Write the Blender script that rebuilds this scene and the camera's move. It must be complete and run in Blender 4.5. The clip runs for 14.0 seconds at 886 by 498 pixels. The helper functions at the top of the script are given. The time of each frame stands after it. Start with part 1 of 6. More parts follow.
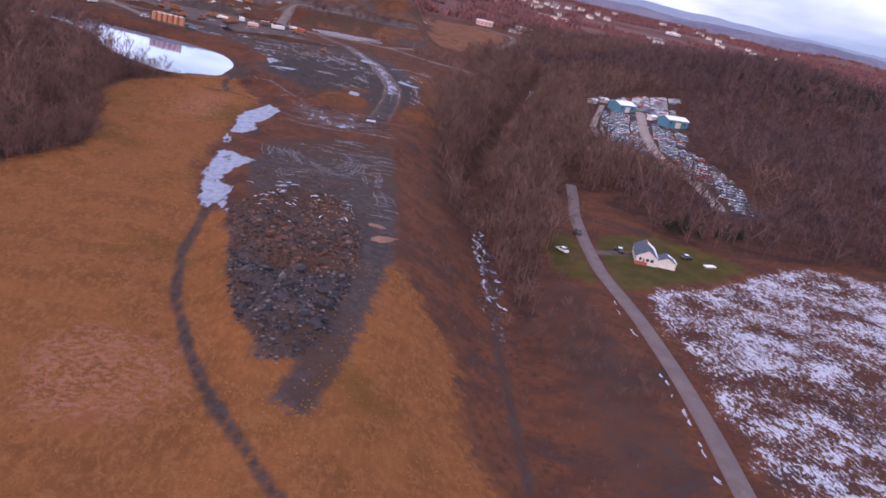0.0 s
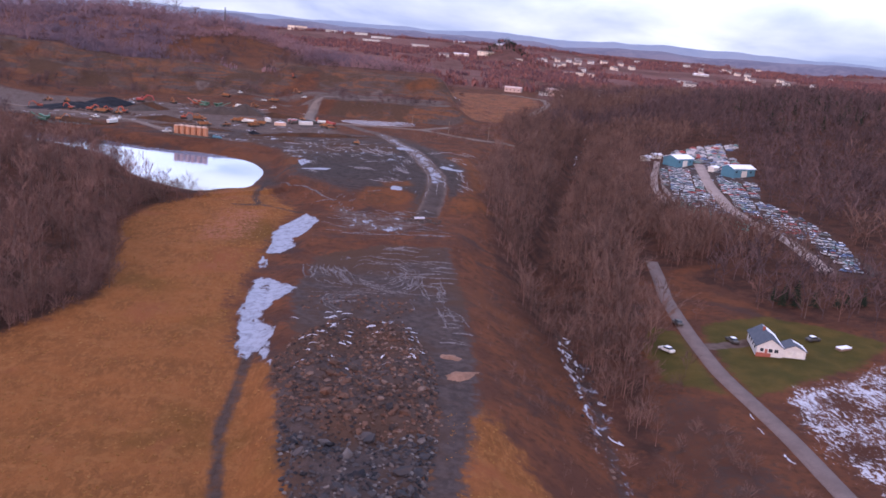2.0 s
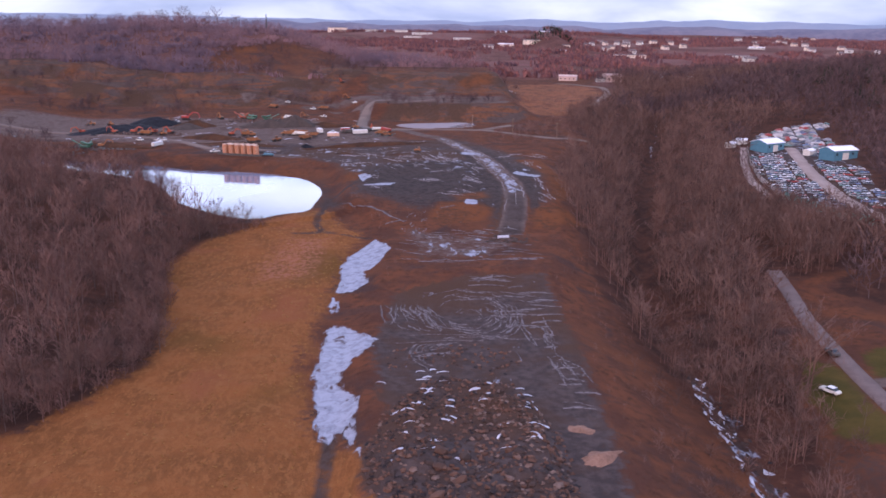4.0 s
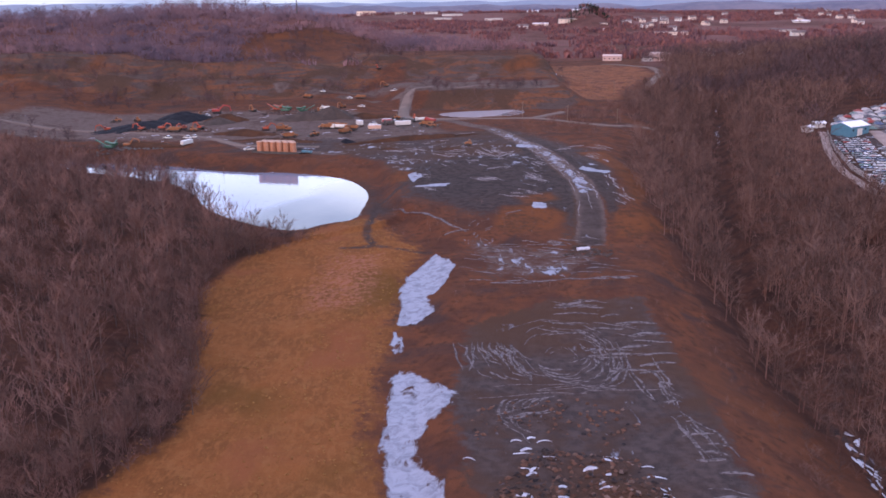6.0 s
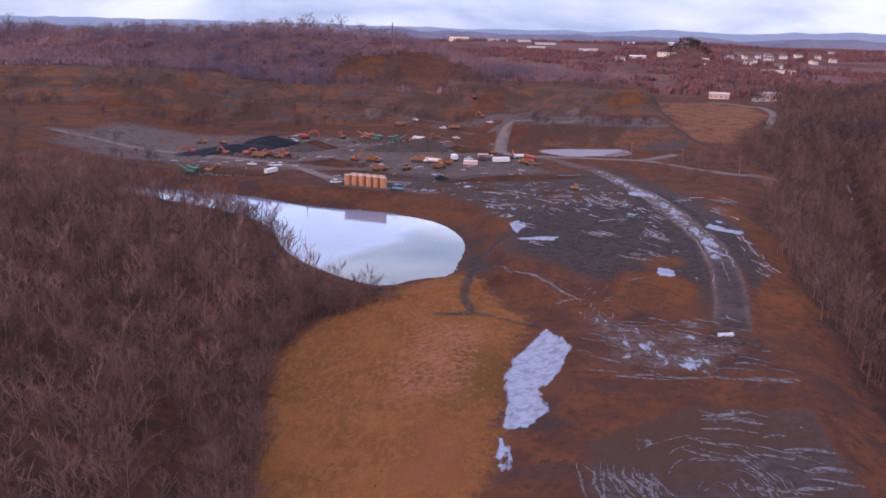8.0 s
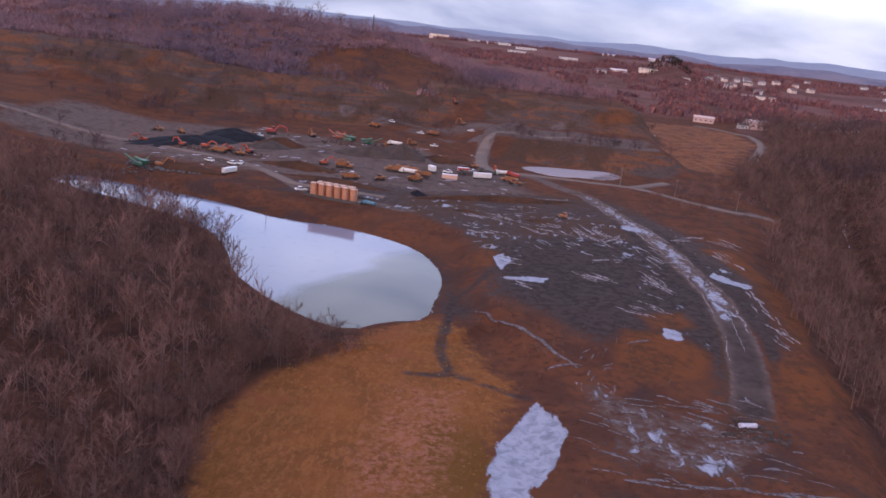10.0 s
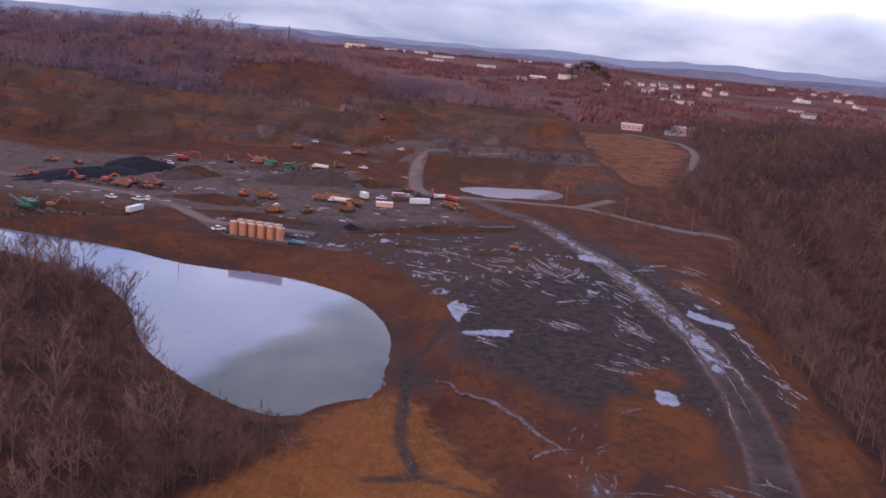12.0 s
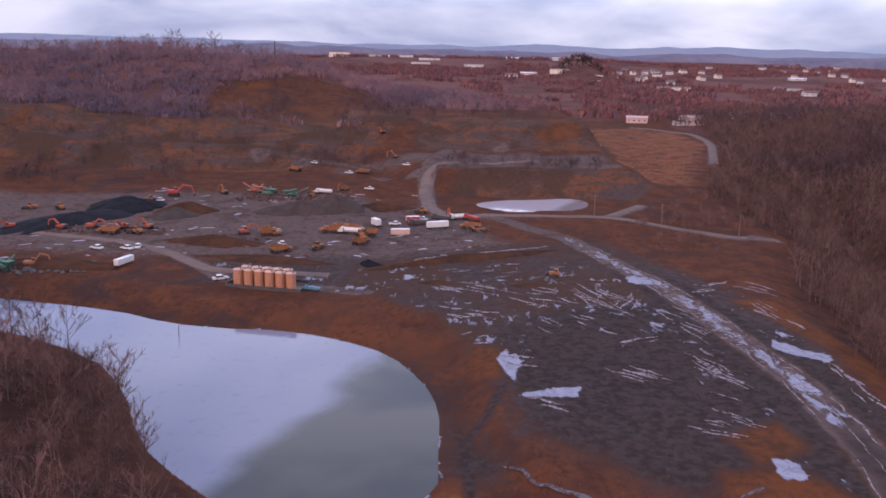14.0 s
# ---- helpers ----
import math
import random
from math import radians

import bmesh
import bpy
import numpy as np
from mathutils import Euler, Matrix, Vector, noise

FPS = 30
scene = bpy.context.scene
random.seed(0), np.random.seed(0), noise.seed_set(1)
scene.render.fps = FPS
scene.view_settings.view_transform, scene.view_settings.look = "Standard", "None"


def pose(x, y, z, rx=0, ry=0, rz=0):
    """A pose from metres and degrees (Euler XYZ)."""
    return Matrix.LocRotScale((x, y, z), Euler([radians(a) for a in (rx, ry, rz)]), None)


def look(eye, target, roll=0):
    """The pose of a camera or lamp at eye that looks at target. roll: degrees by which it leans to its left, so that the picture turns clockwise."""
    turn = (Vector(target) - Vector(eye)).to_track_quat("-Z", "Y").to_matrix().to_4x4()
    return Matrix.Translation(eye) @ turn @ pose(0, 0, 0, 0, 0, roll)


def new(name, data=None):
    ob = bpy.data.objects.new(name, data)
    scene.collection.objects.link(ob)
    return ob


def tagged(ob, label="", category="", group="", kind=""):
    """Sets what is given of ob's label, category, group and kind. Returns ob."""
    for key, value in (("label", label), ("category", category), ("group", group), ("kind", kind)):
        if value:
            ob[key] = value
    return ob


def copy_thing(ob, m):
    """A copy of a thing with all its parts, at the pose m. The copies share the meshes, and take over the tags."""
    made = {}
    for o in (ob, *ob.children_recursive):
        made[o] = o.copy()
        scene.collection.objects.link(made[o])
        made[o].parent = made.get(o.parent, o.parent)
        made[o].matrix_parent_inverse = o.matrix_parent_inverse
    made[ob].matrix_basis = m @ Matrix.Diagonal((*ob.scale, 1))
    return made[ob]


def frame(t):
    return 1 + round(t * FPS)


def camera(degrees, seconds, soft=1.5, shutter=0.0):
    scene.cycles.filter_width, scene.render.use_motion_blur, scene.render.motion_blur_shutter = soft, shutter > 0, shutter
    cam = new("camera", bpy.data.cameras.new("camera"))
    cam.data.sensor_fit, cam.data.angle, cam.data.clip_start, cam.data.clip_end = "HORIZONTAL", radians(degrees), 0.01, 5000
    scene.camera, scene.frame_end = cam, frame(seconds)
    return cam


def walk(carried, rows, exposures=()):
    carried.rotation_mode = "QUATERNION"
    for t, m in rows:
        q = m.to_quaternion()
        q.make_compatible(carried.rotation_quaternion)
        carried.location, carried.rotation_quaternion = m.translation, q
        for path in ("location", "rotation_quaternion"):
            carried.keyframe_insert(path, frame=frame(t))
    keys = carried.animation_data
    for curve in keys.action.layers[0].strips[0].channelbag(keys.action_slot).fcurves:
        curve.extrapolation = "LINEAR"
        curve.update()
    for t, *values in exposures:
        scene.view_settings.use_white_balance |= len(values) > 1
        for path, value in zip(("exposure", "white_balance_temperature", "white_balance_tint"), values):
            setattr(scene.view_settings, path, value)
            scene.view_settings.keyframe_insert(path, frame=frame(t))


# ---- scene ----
cam = camera(55.3, 14.0, soft=1.7)
METRES, EYE, TILT, LEAN, TURN = 257.4, 70.0, 1.35, 0.8, -10.2
ROWS = [
    (0.0, 0.0, 0.0, 0.0, 4.59, -20.04, -12.71),
    (0.5, -0.0084, 0.0399, -0.0012, 7.37, -21.65, -10.16),
    (1.0, -0.0181, 0.0784, -0.0023, 6.48, -19.12, -8.17),
    (1.5, -0.0296, 0.1165, -0.0032, 5.87, -17.26, -7.5),
    (2.0, -0.0425, 0.1533, -0.0037, 5.34, -15.64, -5.51),
    (2.5, -0.0562, 0.1898, -0.0049, 6.15, -16.27, -3.44),
    (3.0, -0.0708, 0.2255, -0.0061, 7.85, -16.21, -1.95),
    (5.5, -0.1458, 0.3928, -0.0118, 7.23, -16.74, -0.56),
    (6.0, -0.1607, 0.4261, -0.0133, 9.42, -17.46, 0.11),
    (6.5, -0.1754, 0.4584, -0.0136, 10.79, -17.45, -0.31),
    (7.0, -0.19, 0.4913, -0.0141, 12.83, -16.73, -0.51),
    (7.5, -0.2037, 0.5239, -0.0144, 14.66, -16.8, -1.16),
    (8.0, -0.2172, 0.5565, -0.0144, 15.41, -15.88, -1.75),
    (10.5, -0.2786, 0.7104, -0.0105, 13.34, -15.99, -7.92),
    (11.0, -0.2918, 0.7413, -0.01, 11.15, -13.83, -7.53),
    (11.5, -0.3054, 0.7724, -0.0096, 10.72, -14.15, -6.55),
    (12.0, -0.3194, 0.8026, -0.009, 8.48, -14.91, -5.82),
    (12.5, -0.3331, 0.8321, -0.0085, 6.12, -14.65, -5.03),
    (13.0, -0.3474, 0.8633, -0.0084, 5.79, -15.34, -3.7),
    (13.5, -0.3621, 0.8938, -0.0081, 6.46, -14.85, -2.12),
    (14.0, -0.3758, 0.9246, -0.0073, 7.18, -14.75, -1.9),
]
walk(cam, [(t, pose(1.0, 0, EYE, TILT, LEAN, TURN) @ pose(METRES * x, METRES * y, METRES * z, 90 + pitch, roll, yaw)) for t, x, y, z, yaw, pitch, roll in ROWS],
     [(0.0, 0.52, 5350, 26), (1.0, 0.68, 5350, 26), (1.5, 0.62, 5300, 26), (3.0, 0.54, 5300, 26), (8.0, 0.44, 5350, 26), (11.0, 0.12, 5500, 28), (12.2, 0.08, 5500, 29), (14.0, 0.22, 5580, 29)])

# ---------------------------------------------------------------- sky and sun
SUN_AZ, SUN_EL = radians(205), radians(13)
world = bpy.data.worlds.new("overcast_sky")
scene.world = world
world.use_nodes = True
wt = world.node_tree
wt.nodes.clear()


def wnode(kind, **props):
    n = wt.nodes.new(kind)
    for k, v in props.items():
        setattr(n, k, v)
    return n


w_out = wnode("ShaderNodeOutputWorld")
w_bg = wnode("ShaderNodeBackground")
w_sky = wnode("ShaderNodeTexSky", sky_type="NISHITA", sun_disc=False, sun_elevation=SUN_EL, sun_rotation=SUN_AZ)
w_tc = wnode("ShaderNodeTexCoord")
w_map = wnode("ShaderNodeMapping")
w_map.inputs["Scale"].default_value = (1.0, 1.0, 3.2)
w_n1 = wnode("ShaderNodeTexNoise")
w_n1.inputs["Scale"].default_value, w_n1.inputs["Detail"].default_value, w_n1.inputs["Distortion"].default_value = 4.2, 7.0, 0.3
w_rmp = wnode("ShaderNodeValToRGB")
cr = w_rmp.color_ramp
cr.elements[0].position, cr.elements[0].color = 0.36, (5.0, 5.6, 7.0, 1)
cr.elements[1].position, cr.elements[1].color = 0.62, (11.4, 11.2, 11.0, 1)
w_mix = wnode("ShaderNodeMix", data_type="RGBA")
w_mix.inputs[0].default_value = 0.88
wt.links.new(w_tc.outputs["Generated"], w_map.inputs["Vector"])
wt.links.new(w_map.outputs["Vector"], w_n1.inputs["Vector"])
wt.links.new(w_n1.outputs["Fac"], w_rmp.inputs["Fac"])
wt.links.new(w_sky.outputs["Color"], w_mix.inputs[6])
wt.links.new(w_rmp.outputs["Color"], w_mix.inputs[7])
w_sep = wnode("ShaderNodeSeparateXYZ")
w_up = wnode("ShaderNodeFloatCurve")
w_crv = w_up.mapping.curves[0]
w_crv.points[0].location, w_crv.points[1].location = (0.0, 0.27), (1.0, 0.58)
for px, py in ((0.04, 0.285), (0.15, 0.76), (0.24, 0.60), (0.42, 0.42)):
    w_crv.points.new(px, py)
w_up.mapping.update()
w_triple = wnode("ShaderNodeMath", operation="MULTIPLY")
w_triple.inputs[1].default_value = 3.0
wt.links.new(w_up.outputs[0], w_triple.inputs[0])
w_mul = wnode("ShaderNodeVectorMath", operation="SCALE")
wt.links.new(w_tc.outputs["Generated"], w_sep.inputs[0])
wt.links.new(w_sep.outputs["Z"], w_up.inputs["Value"])
wt.links.new(w_mix.outputs[2], w_mul.inputs[0])
wt.links.new(w_triple.outputs[0], w_mul.inputs["Scale"])
wt.links.new(w_mul.outputs[0], w_bg.inputs["Color"])
w_bg.inputs["Strength"].default_value = 0.085
wt.links.new(w_bg.outputs["Background"], w_out.inputs["Surface"])

sun_data = bpy.data.lights.new("sun", "SUN")
sun_data.energy, sun_data.angle, sun_data.color = 1.4, radians(10), (1.0, 0.60, 0.36)
sun = new("sun", sun_data)
sun.matrix_world = look((0, 0, 300), (-300 * math.sin(SUN_AZ), -300 * math.cos(SUN_AZ), 300 - 300 * math.tan(SUN_EL)))

# ---------------------------------------------------------------- shape of the land
def lattice(ix, iy, seed):
    h = (ix.astype(np.int64) * 374761393 + iy.astype(np.int64) * 668265263 + seed * 974634717) & 0xFFFFFFFF
    h = ((h ^ (h >> 13)) * 1274126177) & 0xFFFFFFFF
    return ((h ^ (h >> 16)) & 0xFFFF) / 65535.0


def vnoise(x, y, size, seed=0):
    """Smooth noise from 0 to 1 with bumps of that size."""
    x, y = np.asarray(x, float) / size, np.asarray(y, float) / size
    ix, iy = np.floor(x), np.floor(y)
    fx, fy = x - ix, y - iy
    fx, fy = fx * fx * (3 - 2 * fx), fy * fy * (3 - 2 * fy)
    a, b = lattice(ix, iy, seed), lattice(ix + 1, iy, seed)
    c, d = lattice(ix, iy + 1, seed), lattice(ix + 1, iy + 1, seed)
    return (a * (1 - fx) + b * fx) * (1 - fy) + (c * (1 - fx) + d * fx) * fy


def fbm(x, y, size, seed=0, octaves=4):
    s, amp, tot = 0.0, 1.0, 0.0
    for o in range(octaves):
        s = s + amp * vnoise(x, y, size / 2 ** o, seed + o)
        tot += amp
        amp *= 0.5
    return s / tot


def ease(a, b, x):
    t = np.clip((x - a) / (b - a), 0, 1)
    return t * t * (3 - 2 * t)


def line(v, pairs):
    return np.interp(v, pairs[0::2], pairs[1::2])


def outside(x, y, poly):
    """Signed distance to a closed outline, positive outside."""
    x, y = np.asarray(x, float), np.asarray(y, float)
    best, inside = np.full(x.shape, 1e9), np.zeros(x.shape, bool)
    for (ax, ay), (bx, by) in zip(poly, poly[1:] + poly[:1]):
        ex, ey = bx - ax, by - ay
        t = np.clip(((x - ax) * ex + (y - ay) * ey) / (ex * ex + ey * ey + 1e-9), 0, 1)
        best = np.minimum(best, np.hypot(x - ax - t * ex, y - ay - t * ey))
        if ey:
            inside ^= ((ay > y) != (by > y)) & (x < ax + (y - ay) * ex / ey)
    return np.where(inside, -best, best)


def along(x, y, pts):
    """Distance to an open line."""
    best = np.full(np.shape(x), 1e9)
    for (ax, ay), (bx, by) in zip(pts, pts[1:]):
        ex, ey = bx - ax, by - ay
        t = np.clip(((x - ax) * ex + (y - ay) * ey) / (ex * ex + ey * ey + 1e-9), 0, 1)
        best = np.minimum(best, np.hypot(x - ax - t * ex, y - ay - t * ey))
    return best


def rounded(outline, times=2):
    """Cuts the corners of a closed outline."""
    for _ in range(times):
        outline = [(a[0] * k + b[0] * (1 - k), a[1] * k + b[1] * (1 - k)) for a, b in zip(outline, outline[1:] + outline[:1]) for k in (0.75, 0.25)]
    return outline


POND = rounded([(-190, 488), (-160, 480), (-126, 470), (-109, 459), (-94, 455), (-80, 454), (-65, 447), (-53, 437), (-46, 421),
        (-43, 407), (-44, 387), (-45, 373), (-54, 369), (-61, 360), (-72, 365), (-85, 377), (-97, 392), (-106, 415), (-120, 436), (-150, 455), (-190, 470)], 1)
POND_Z = 5.8
POND_2 = rounded([(-18, 618), (-4, 628), (14, 630), (30, 637), (36, 622), (26, 606), (12, 606), (2, 600), (-10, 606)])
RUBBLE = [(-15, 184), (-18, 204), (-14, 220), (-5, 234), (10, 230), (16, 207), (15, 180), (11.5, 161), (10, 148), (5.5, 138), (1, 133), (-4, 134.5), (-4.5, 141), (-8, 145), (-11.5, 156)]
ROAD = [(40, -120), (58, -20), (72, 45), (82, 100), (87, 140), (89, 165), (90, 195), (88.5, 228), (91, 255), (95, 285), (101, 310), (105, 330), (106, 350)]
CREEK_X = (0, 40, 100, 45, 176, 49, 213, 54, 256, 55, 281, 56, 327, 63, 394, 81, 485, 108, 612, 148, 897, 240, 1300, 340)
CREEK_Z = (0, -14, 190, -9, 256, -8, 330, -7, 400, -5, 500, -3, 650, 2, 900, 8, 1300, 15)
FILL_Z = (0, -4, 110, -1.5, 150, 1.5, 200, 3, 287, 3.6, 302, 5.6, 342, 6, 374, 9.4, 420, 10.4, 480, 10, 560, 9.5, 650, 9.2, 1000, 12)
MEADOW_Z = (0, -5, 120, -2, 200, 0.2, 300, 3.8, 350, 6.2, 420, 7, 470, 9.6, 500, 10.8, 650, 11, 1000, 12)
LEFT_X = (0, -5, 130, -4, 165, -14, 200, -18, 250, -19, 292, -18, 340, -13, 372, -26, 385, -33, 420, -36, 450, -42, 470, -60)
RIGHT_X = (0, 4, 120, 11, 147, 18, 190, 24, 256, 27, 296, 28, 345, 40, 382, 44, 420, 46, 451, 50, 500, 57, 560, 84, 700, 110, 850, 175, 1000, 235, 1300, 330)
EAST_Z = (0, -8, 100, -6.2, 250, -4.6, 330, -3.2, 380, -2.2, 450, -1, 520, 0.2, 640, 3.5, 900, 9, 1300, 15)


CREST = (-900, 52, -600, 60, -420, 60, -300, 62, -235, 64, -150, 60, -118, 53, -96, 48, -40, 35, 15, 26, 60, 20, 120, 8)


def height(x, y):
    x, y = np.asarray(x, float), np.asarray(y, float)
    fill, mead = line(y, FILL_Z), line(y, MEADOW_Z)
    xl, xr, xc, zc = line(y, LEFT_X), line(y, RIGHT_X), line(y, CREEK_X), line(y, CREEK_Z)
    # the ditch beside the fill, and the meadow west of it
    mead = mead - 0.8 * np.exp(-((x - xl + 9) / 6.0) ** 2) * ease(480, 400, y)
    z = mead + (fill - mead) * ease(xl - 5, xl + 1.5, x)
    # wooded rise west of the meadow
    edge = line(y, (0, -260, 190, -130, 210, -78, 260, -66, 300, -74, 330, -74, 352, -62, 372, -84, 420, -112, 450, -150, 470, -200))
    z = z + 9.0 * ease(0, 75, edge - x) + 0.07 * np.clip(edge - x - 75, 0, 160) * ease(560, 430, y)
    # the fall to the creek and the bank beyond it
    f = np.clip((x - xr) / np.maximum(xc - xr, 4), 0, 1)
    z = z + (zc - z) * (f * 0.75 + 0.25 * f * f * (3 - 2 * f))
    east = line(y, EAST_Z) + 0.018 * np.clip(x - 95, 0, 500)
    g = ease(2, 34, x - xc)
    z = np.where(x > xc, zc + (east - zc) * g, z)
    z = z - 4.5 * np.exp(-((x - xc) / 6.0) ** 2) * ease(250, 300, y) * ease(900, 700, y)
    z = z + 30 * np.exp(-((x - 430) / 170) ** 2 - ((y - 740) / 210) ** 2) + 16 * np.exp(-((x - 330) / 110) ** 2 - ((y - 330) / 150) ** 2)
    # quarry: benches climbing north and the hill over it
    west = ease(-70, -140, x)
    toe = 694 + 10 * np.sin(x / 37.0) + 5 * np.sin(x / 11.0)
    bench = 9 * ease(toe, toe + 16, y) + 10 * ease(toe + 40, toe + 60, y) + (6 * (fbm(x, y, 34, 61, 4) - 0.5) + 2.5 * np.abs(fbm(x, y, 12, 63, 2) - 0.5)) * ease(toe - 12, toe + 14, y) * ease(820, 780, y)
    mid = 9.5 * ease(638, 662, y + 6 * np.sin(x / 17.0)) * ease(84, 62, x) * ease(-62, -34, x + 0.35 * (y - 690)) + 13 * ease(732, 775, y + 8 * np.sin(x / 23.0)) * ease(82, 62, x)
    mid = mid * ease(1000, 860, y) + 4 * (fbm(x, y, 18, 66, 3) - 0.5) * ease(640, 652, y) * ease(80, 60, x) * ease(820, 790, y)
    z = z + bench * west + mid * (1 - west)
    # rolling country further off
    far = 13 + 20 * ease(1050, 2800, y) + 16 * ease(2600, 4300, y) + (8 + 44 * ease(1100, 2600, y)) * (fbm(x, y, 480, 31, 3) - 0.5)
    z = z + (far - z) * ease(930, 1180, y)
    side = ease(520, 900, np.abs(x)) * ease(1180, 900, y)
    z = z + (20 + 26 * fbm(x, y, 500, 12, 2) - z) * side * (x > 0)
    # the wooded hill over the quarry, with its long shoulder falling east
    wave = 2.5 * np.sin(x / 61.0) + 2.0 * np.sin(x / 23.0 + 1.0)
    crest = line(x + 0.10 * (y - 1000), CREST) + wave * ease(60, -40, x)
    rise = 0.42 * ease(735, 880, y) + 0.58 * ease(840, 985, y)
    back = 1 - 0.7 * ease(1010, 1500, y)
    hill = (16 + (crest - 16) * rise * back) * (crest > 16) + 5 * (fbm(x, y, 70, 88, 3) - 0.5) * ease(800, 900, y)
    z = z + np.maximum(hill - z, 0) * ease(700, 800, y) * ease(130, 60, x)
    z = z + 42 * np.exp(-((x - 285) / 44) ** 2 - ((y - 1830) / 70) ** 2)
    # uneven ground
    z = z + 0.9 * (fbm(x, y, 26, 5, 3) - 0.5) + 0.5 * (fbm(x, y, 6, 9, 2) - 0.5)
    # tipped rubble
    z = z + 5.2 * np.clip(-outside(x, y, RUBBLE) / 4, 0, 1) * (fbm(x, y, 9, 51, 3) - 0.3)
    # the ponds and the road bed
    d = outside(x, y, POND)
    z = np.where(d < 0, POND_Z + 0.16 * np.maximum(d, -12), z)
    z = np.where((d >= 0) & (d < 14), np.maximum(POND_Z + 0.10 * d, POND_Z + (z - POND_Z) * ease(0, 14, d) ** 0.8), z)
    d2 = outside(x, y, POND_2)
    z = np.where(d2 < 8, 8.6 + (z - 8.6) * ease(0, 8, d2) - 0.5 * (d2 < -1), z)
    r = along(x, y, ROAD)
    z = z + (line(y, EAST_Z) + 0.018 * np.clip(x - 95, 0, 500) - z) * ease(10, 4, r)
    return z

# ---------------------------------------------------------------- materials
class Nodes:
    """A short way to write a node material."""

    def __init__(self, name):
        self.mat = bpy.data.materials.new(name)
        self.mat.use_nodes = True
        self.t = self.mat.node_tree
        self.bsdf = self.t.nodes["Principled BSDF"]
        self.co = self.t.nodes.new("ShaderNodeTexCoord").outputs["Object"]

    def put(self, socket, value):
        if isinstance(value, bpy.types.NodeSocket):
            self.t.links.new(value, socket)
        elif isinstance(value, tuple) and len(value) == 3 and socket.type == "RGBA":
            socket.default_value = (*value, 1)
        else:
            socket.default_value = value

    def noise(self, scale, detail=4.0, rough=0.55, distortion=0.0, vector=None):
        n = self.t.nodes.new("ShaderNodeTexNoise")
        n.inputs["Scale"].default_value, n.inputs["Detail"].default_value = scale, detail
        n.inputs["Roughness"].default_value, n.inputs["Distortion"].default_value = rough, distortion
        self.t.links.new(vector or self.co, n.inputs["Vector"])
        return n.outputs["Fac"]

    def stretch(self, sx, sy, sz, turn=0.0):
        n = self.t.nodes.new("ShaderNodeMapping")
        n.inputs["Scale"].default_value, n.inputs["Rotation"].default_value = (sx, sy, sz), (0, 0, turn)
        self.t.links.new(self.co, n.inputs["Vector"])
        return n.outputs["Vector"]

    def math(self, op, a, b=0.0, c=0.0):
        n = self.t.nodes.new("ShaderNodeMath")
        n.operation = op
        for s, v in zip(n.inputs, (a, b, c)):
            self.put(s, v)
        return n.outputs[0]

    def step(self, value, lo, hi, to0=0.0, to1=1.0):
        n = self.t.nodes.new("ShaderNodeMapRange")
        n.interpolation_type = "SMOOTHSTEP"
        for k, v in (("Value", value), ("From Min", lo), ("From Max", hi), ("To Min", to0), ("To Max", to1)):
            self.put(n.inputs[k], v)
        return n.outputs[0]

    def mix(self, fac, a, b):
        n = self.t.nodes.new("ShaderNodeMix")
        n.data_type = "RGBA"
        self.put(n.inputs[0], fac)
        self.put(n.inputs[6], a)
        self.put(n.inputs[7], b)
        return n.outputs[2]

    def attr(self, name, channel):
        n = self.t.nodes.new("ShaderNodeAttribute")
        n.attribute_name = name
        s = self.t.nodes.new("ShaderNodeSeparateColor")
        self.t.links.new(n.outputs["Color"], s.inputs[0])
        return n.outputs["Alpha"] if channel == 3 else s.outputs[channel]

    def random(self):
        return self.t.nodes.new("ShaderNodeObjectInfo").outputs["Random"]

    def island(self):
        return self.t.nodes.new("ShaderNodeNewGeometry").outputs["Random Per Island"]

    def bump(self, heightmap, strength=0.5, distance=0.1):
        n = self.t.nodes.new("ShaderNodeBump")
        n.inputs["Strength"].default_value, n.inputs["Distance"].default_value = strength, distance
        self.put(n.inputs["Height"], heightmap)
        self.t.links.new(n.outputs[0], self.bsdf.inputs["Normal"])

    def done(self, color=None, rough=0.8, metal=0.0, ior=1.45, gloss=0.5):
        if color is not None:
            self.put(self.bsdf.inputs["Base Color"], color)
        self.put(self.bsdf.inputs["Roughness"], rough)
        self.put(self.bsdf.inputs["Metallic"], metal)
        self.put(self.bsdf.inputs["Specular IOR Level"], gloss)
        self.put(self.bsdf.inputs["IOR"], ior)
        return self.mat


def plain(name, a, b, scale=1.5, rough=0.7, metal=0.0, fine=9.0, vary=0.0, bump=0.0):
    """Two tones at two scales, with an optional change of tone from object to object."""
    n = Nodes(name)
    big, small = n.noise(scale, 3), n.noise(scale * fine, 3)
    f = n.math("MULTIPLY_ADD", small, 0.45, n.math("MULTIPLY", big, 0.55))
    col = n.mix(n.step(f, 0.34, 0.66), a, b)
    if vary:
        dark = tuple(c * (1 - vary) for c in a)
        col = n.mix(n.math("MULTIPLY", n.random(), vary), col, dark)
    if bump:
        n.bump(small, bump, 0.05)
    return n.done(col, n.step(small, 0.3, 0.7, rough - 0.1, min(1.0, rough + 0.1)), metal, gloss=0.12 if rough >= 0.75 else 0.5)


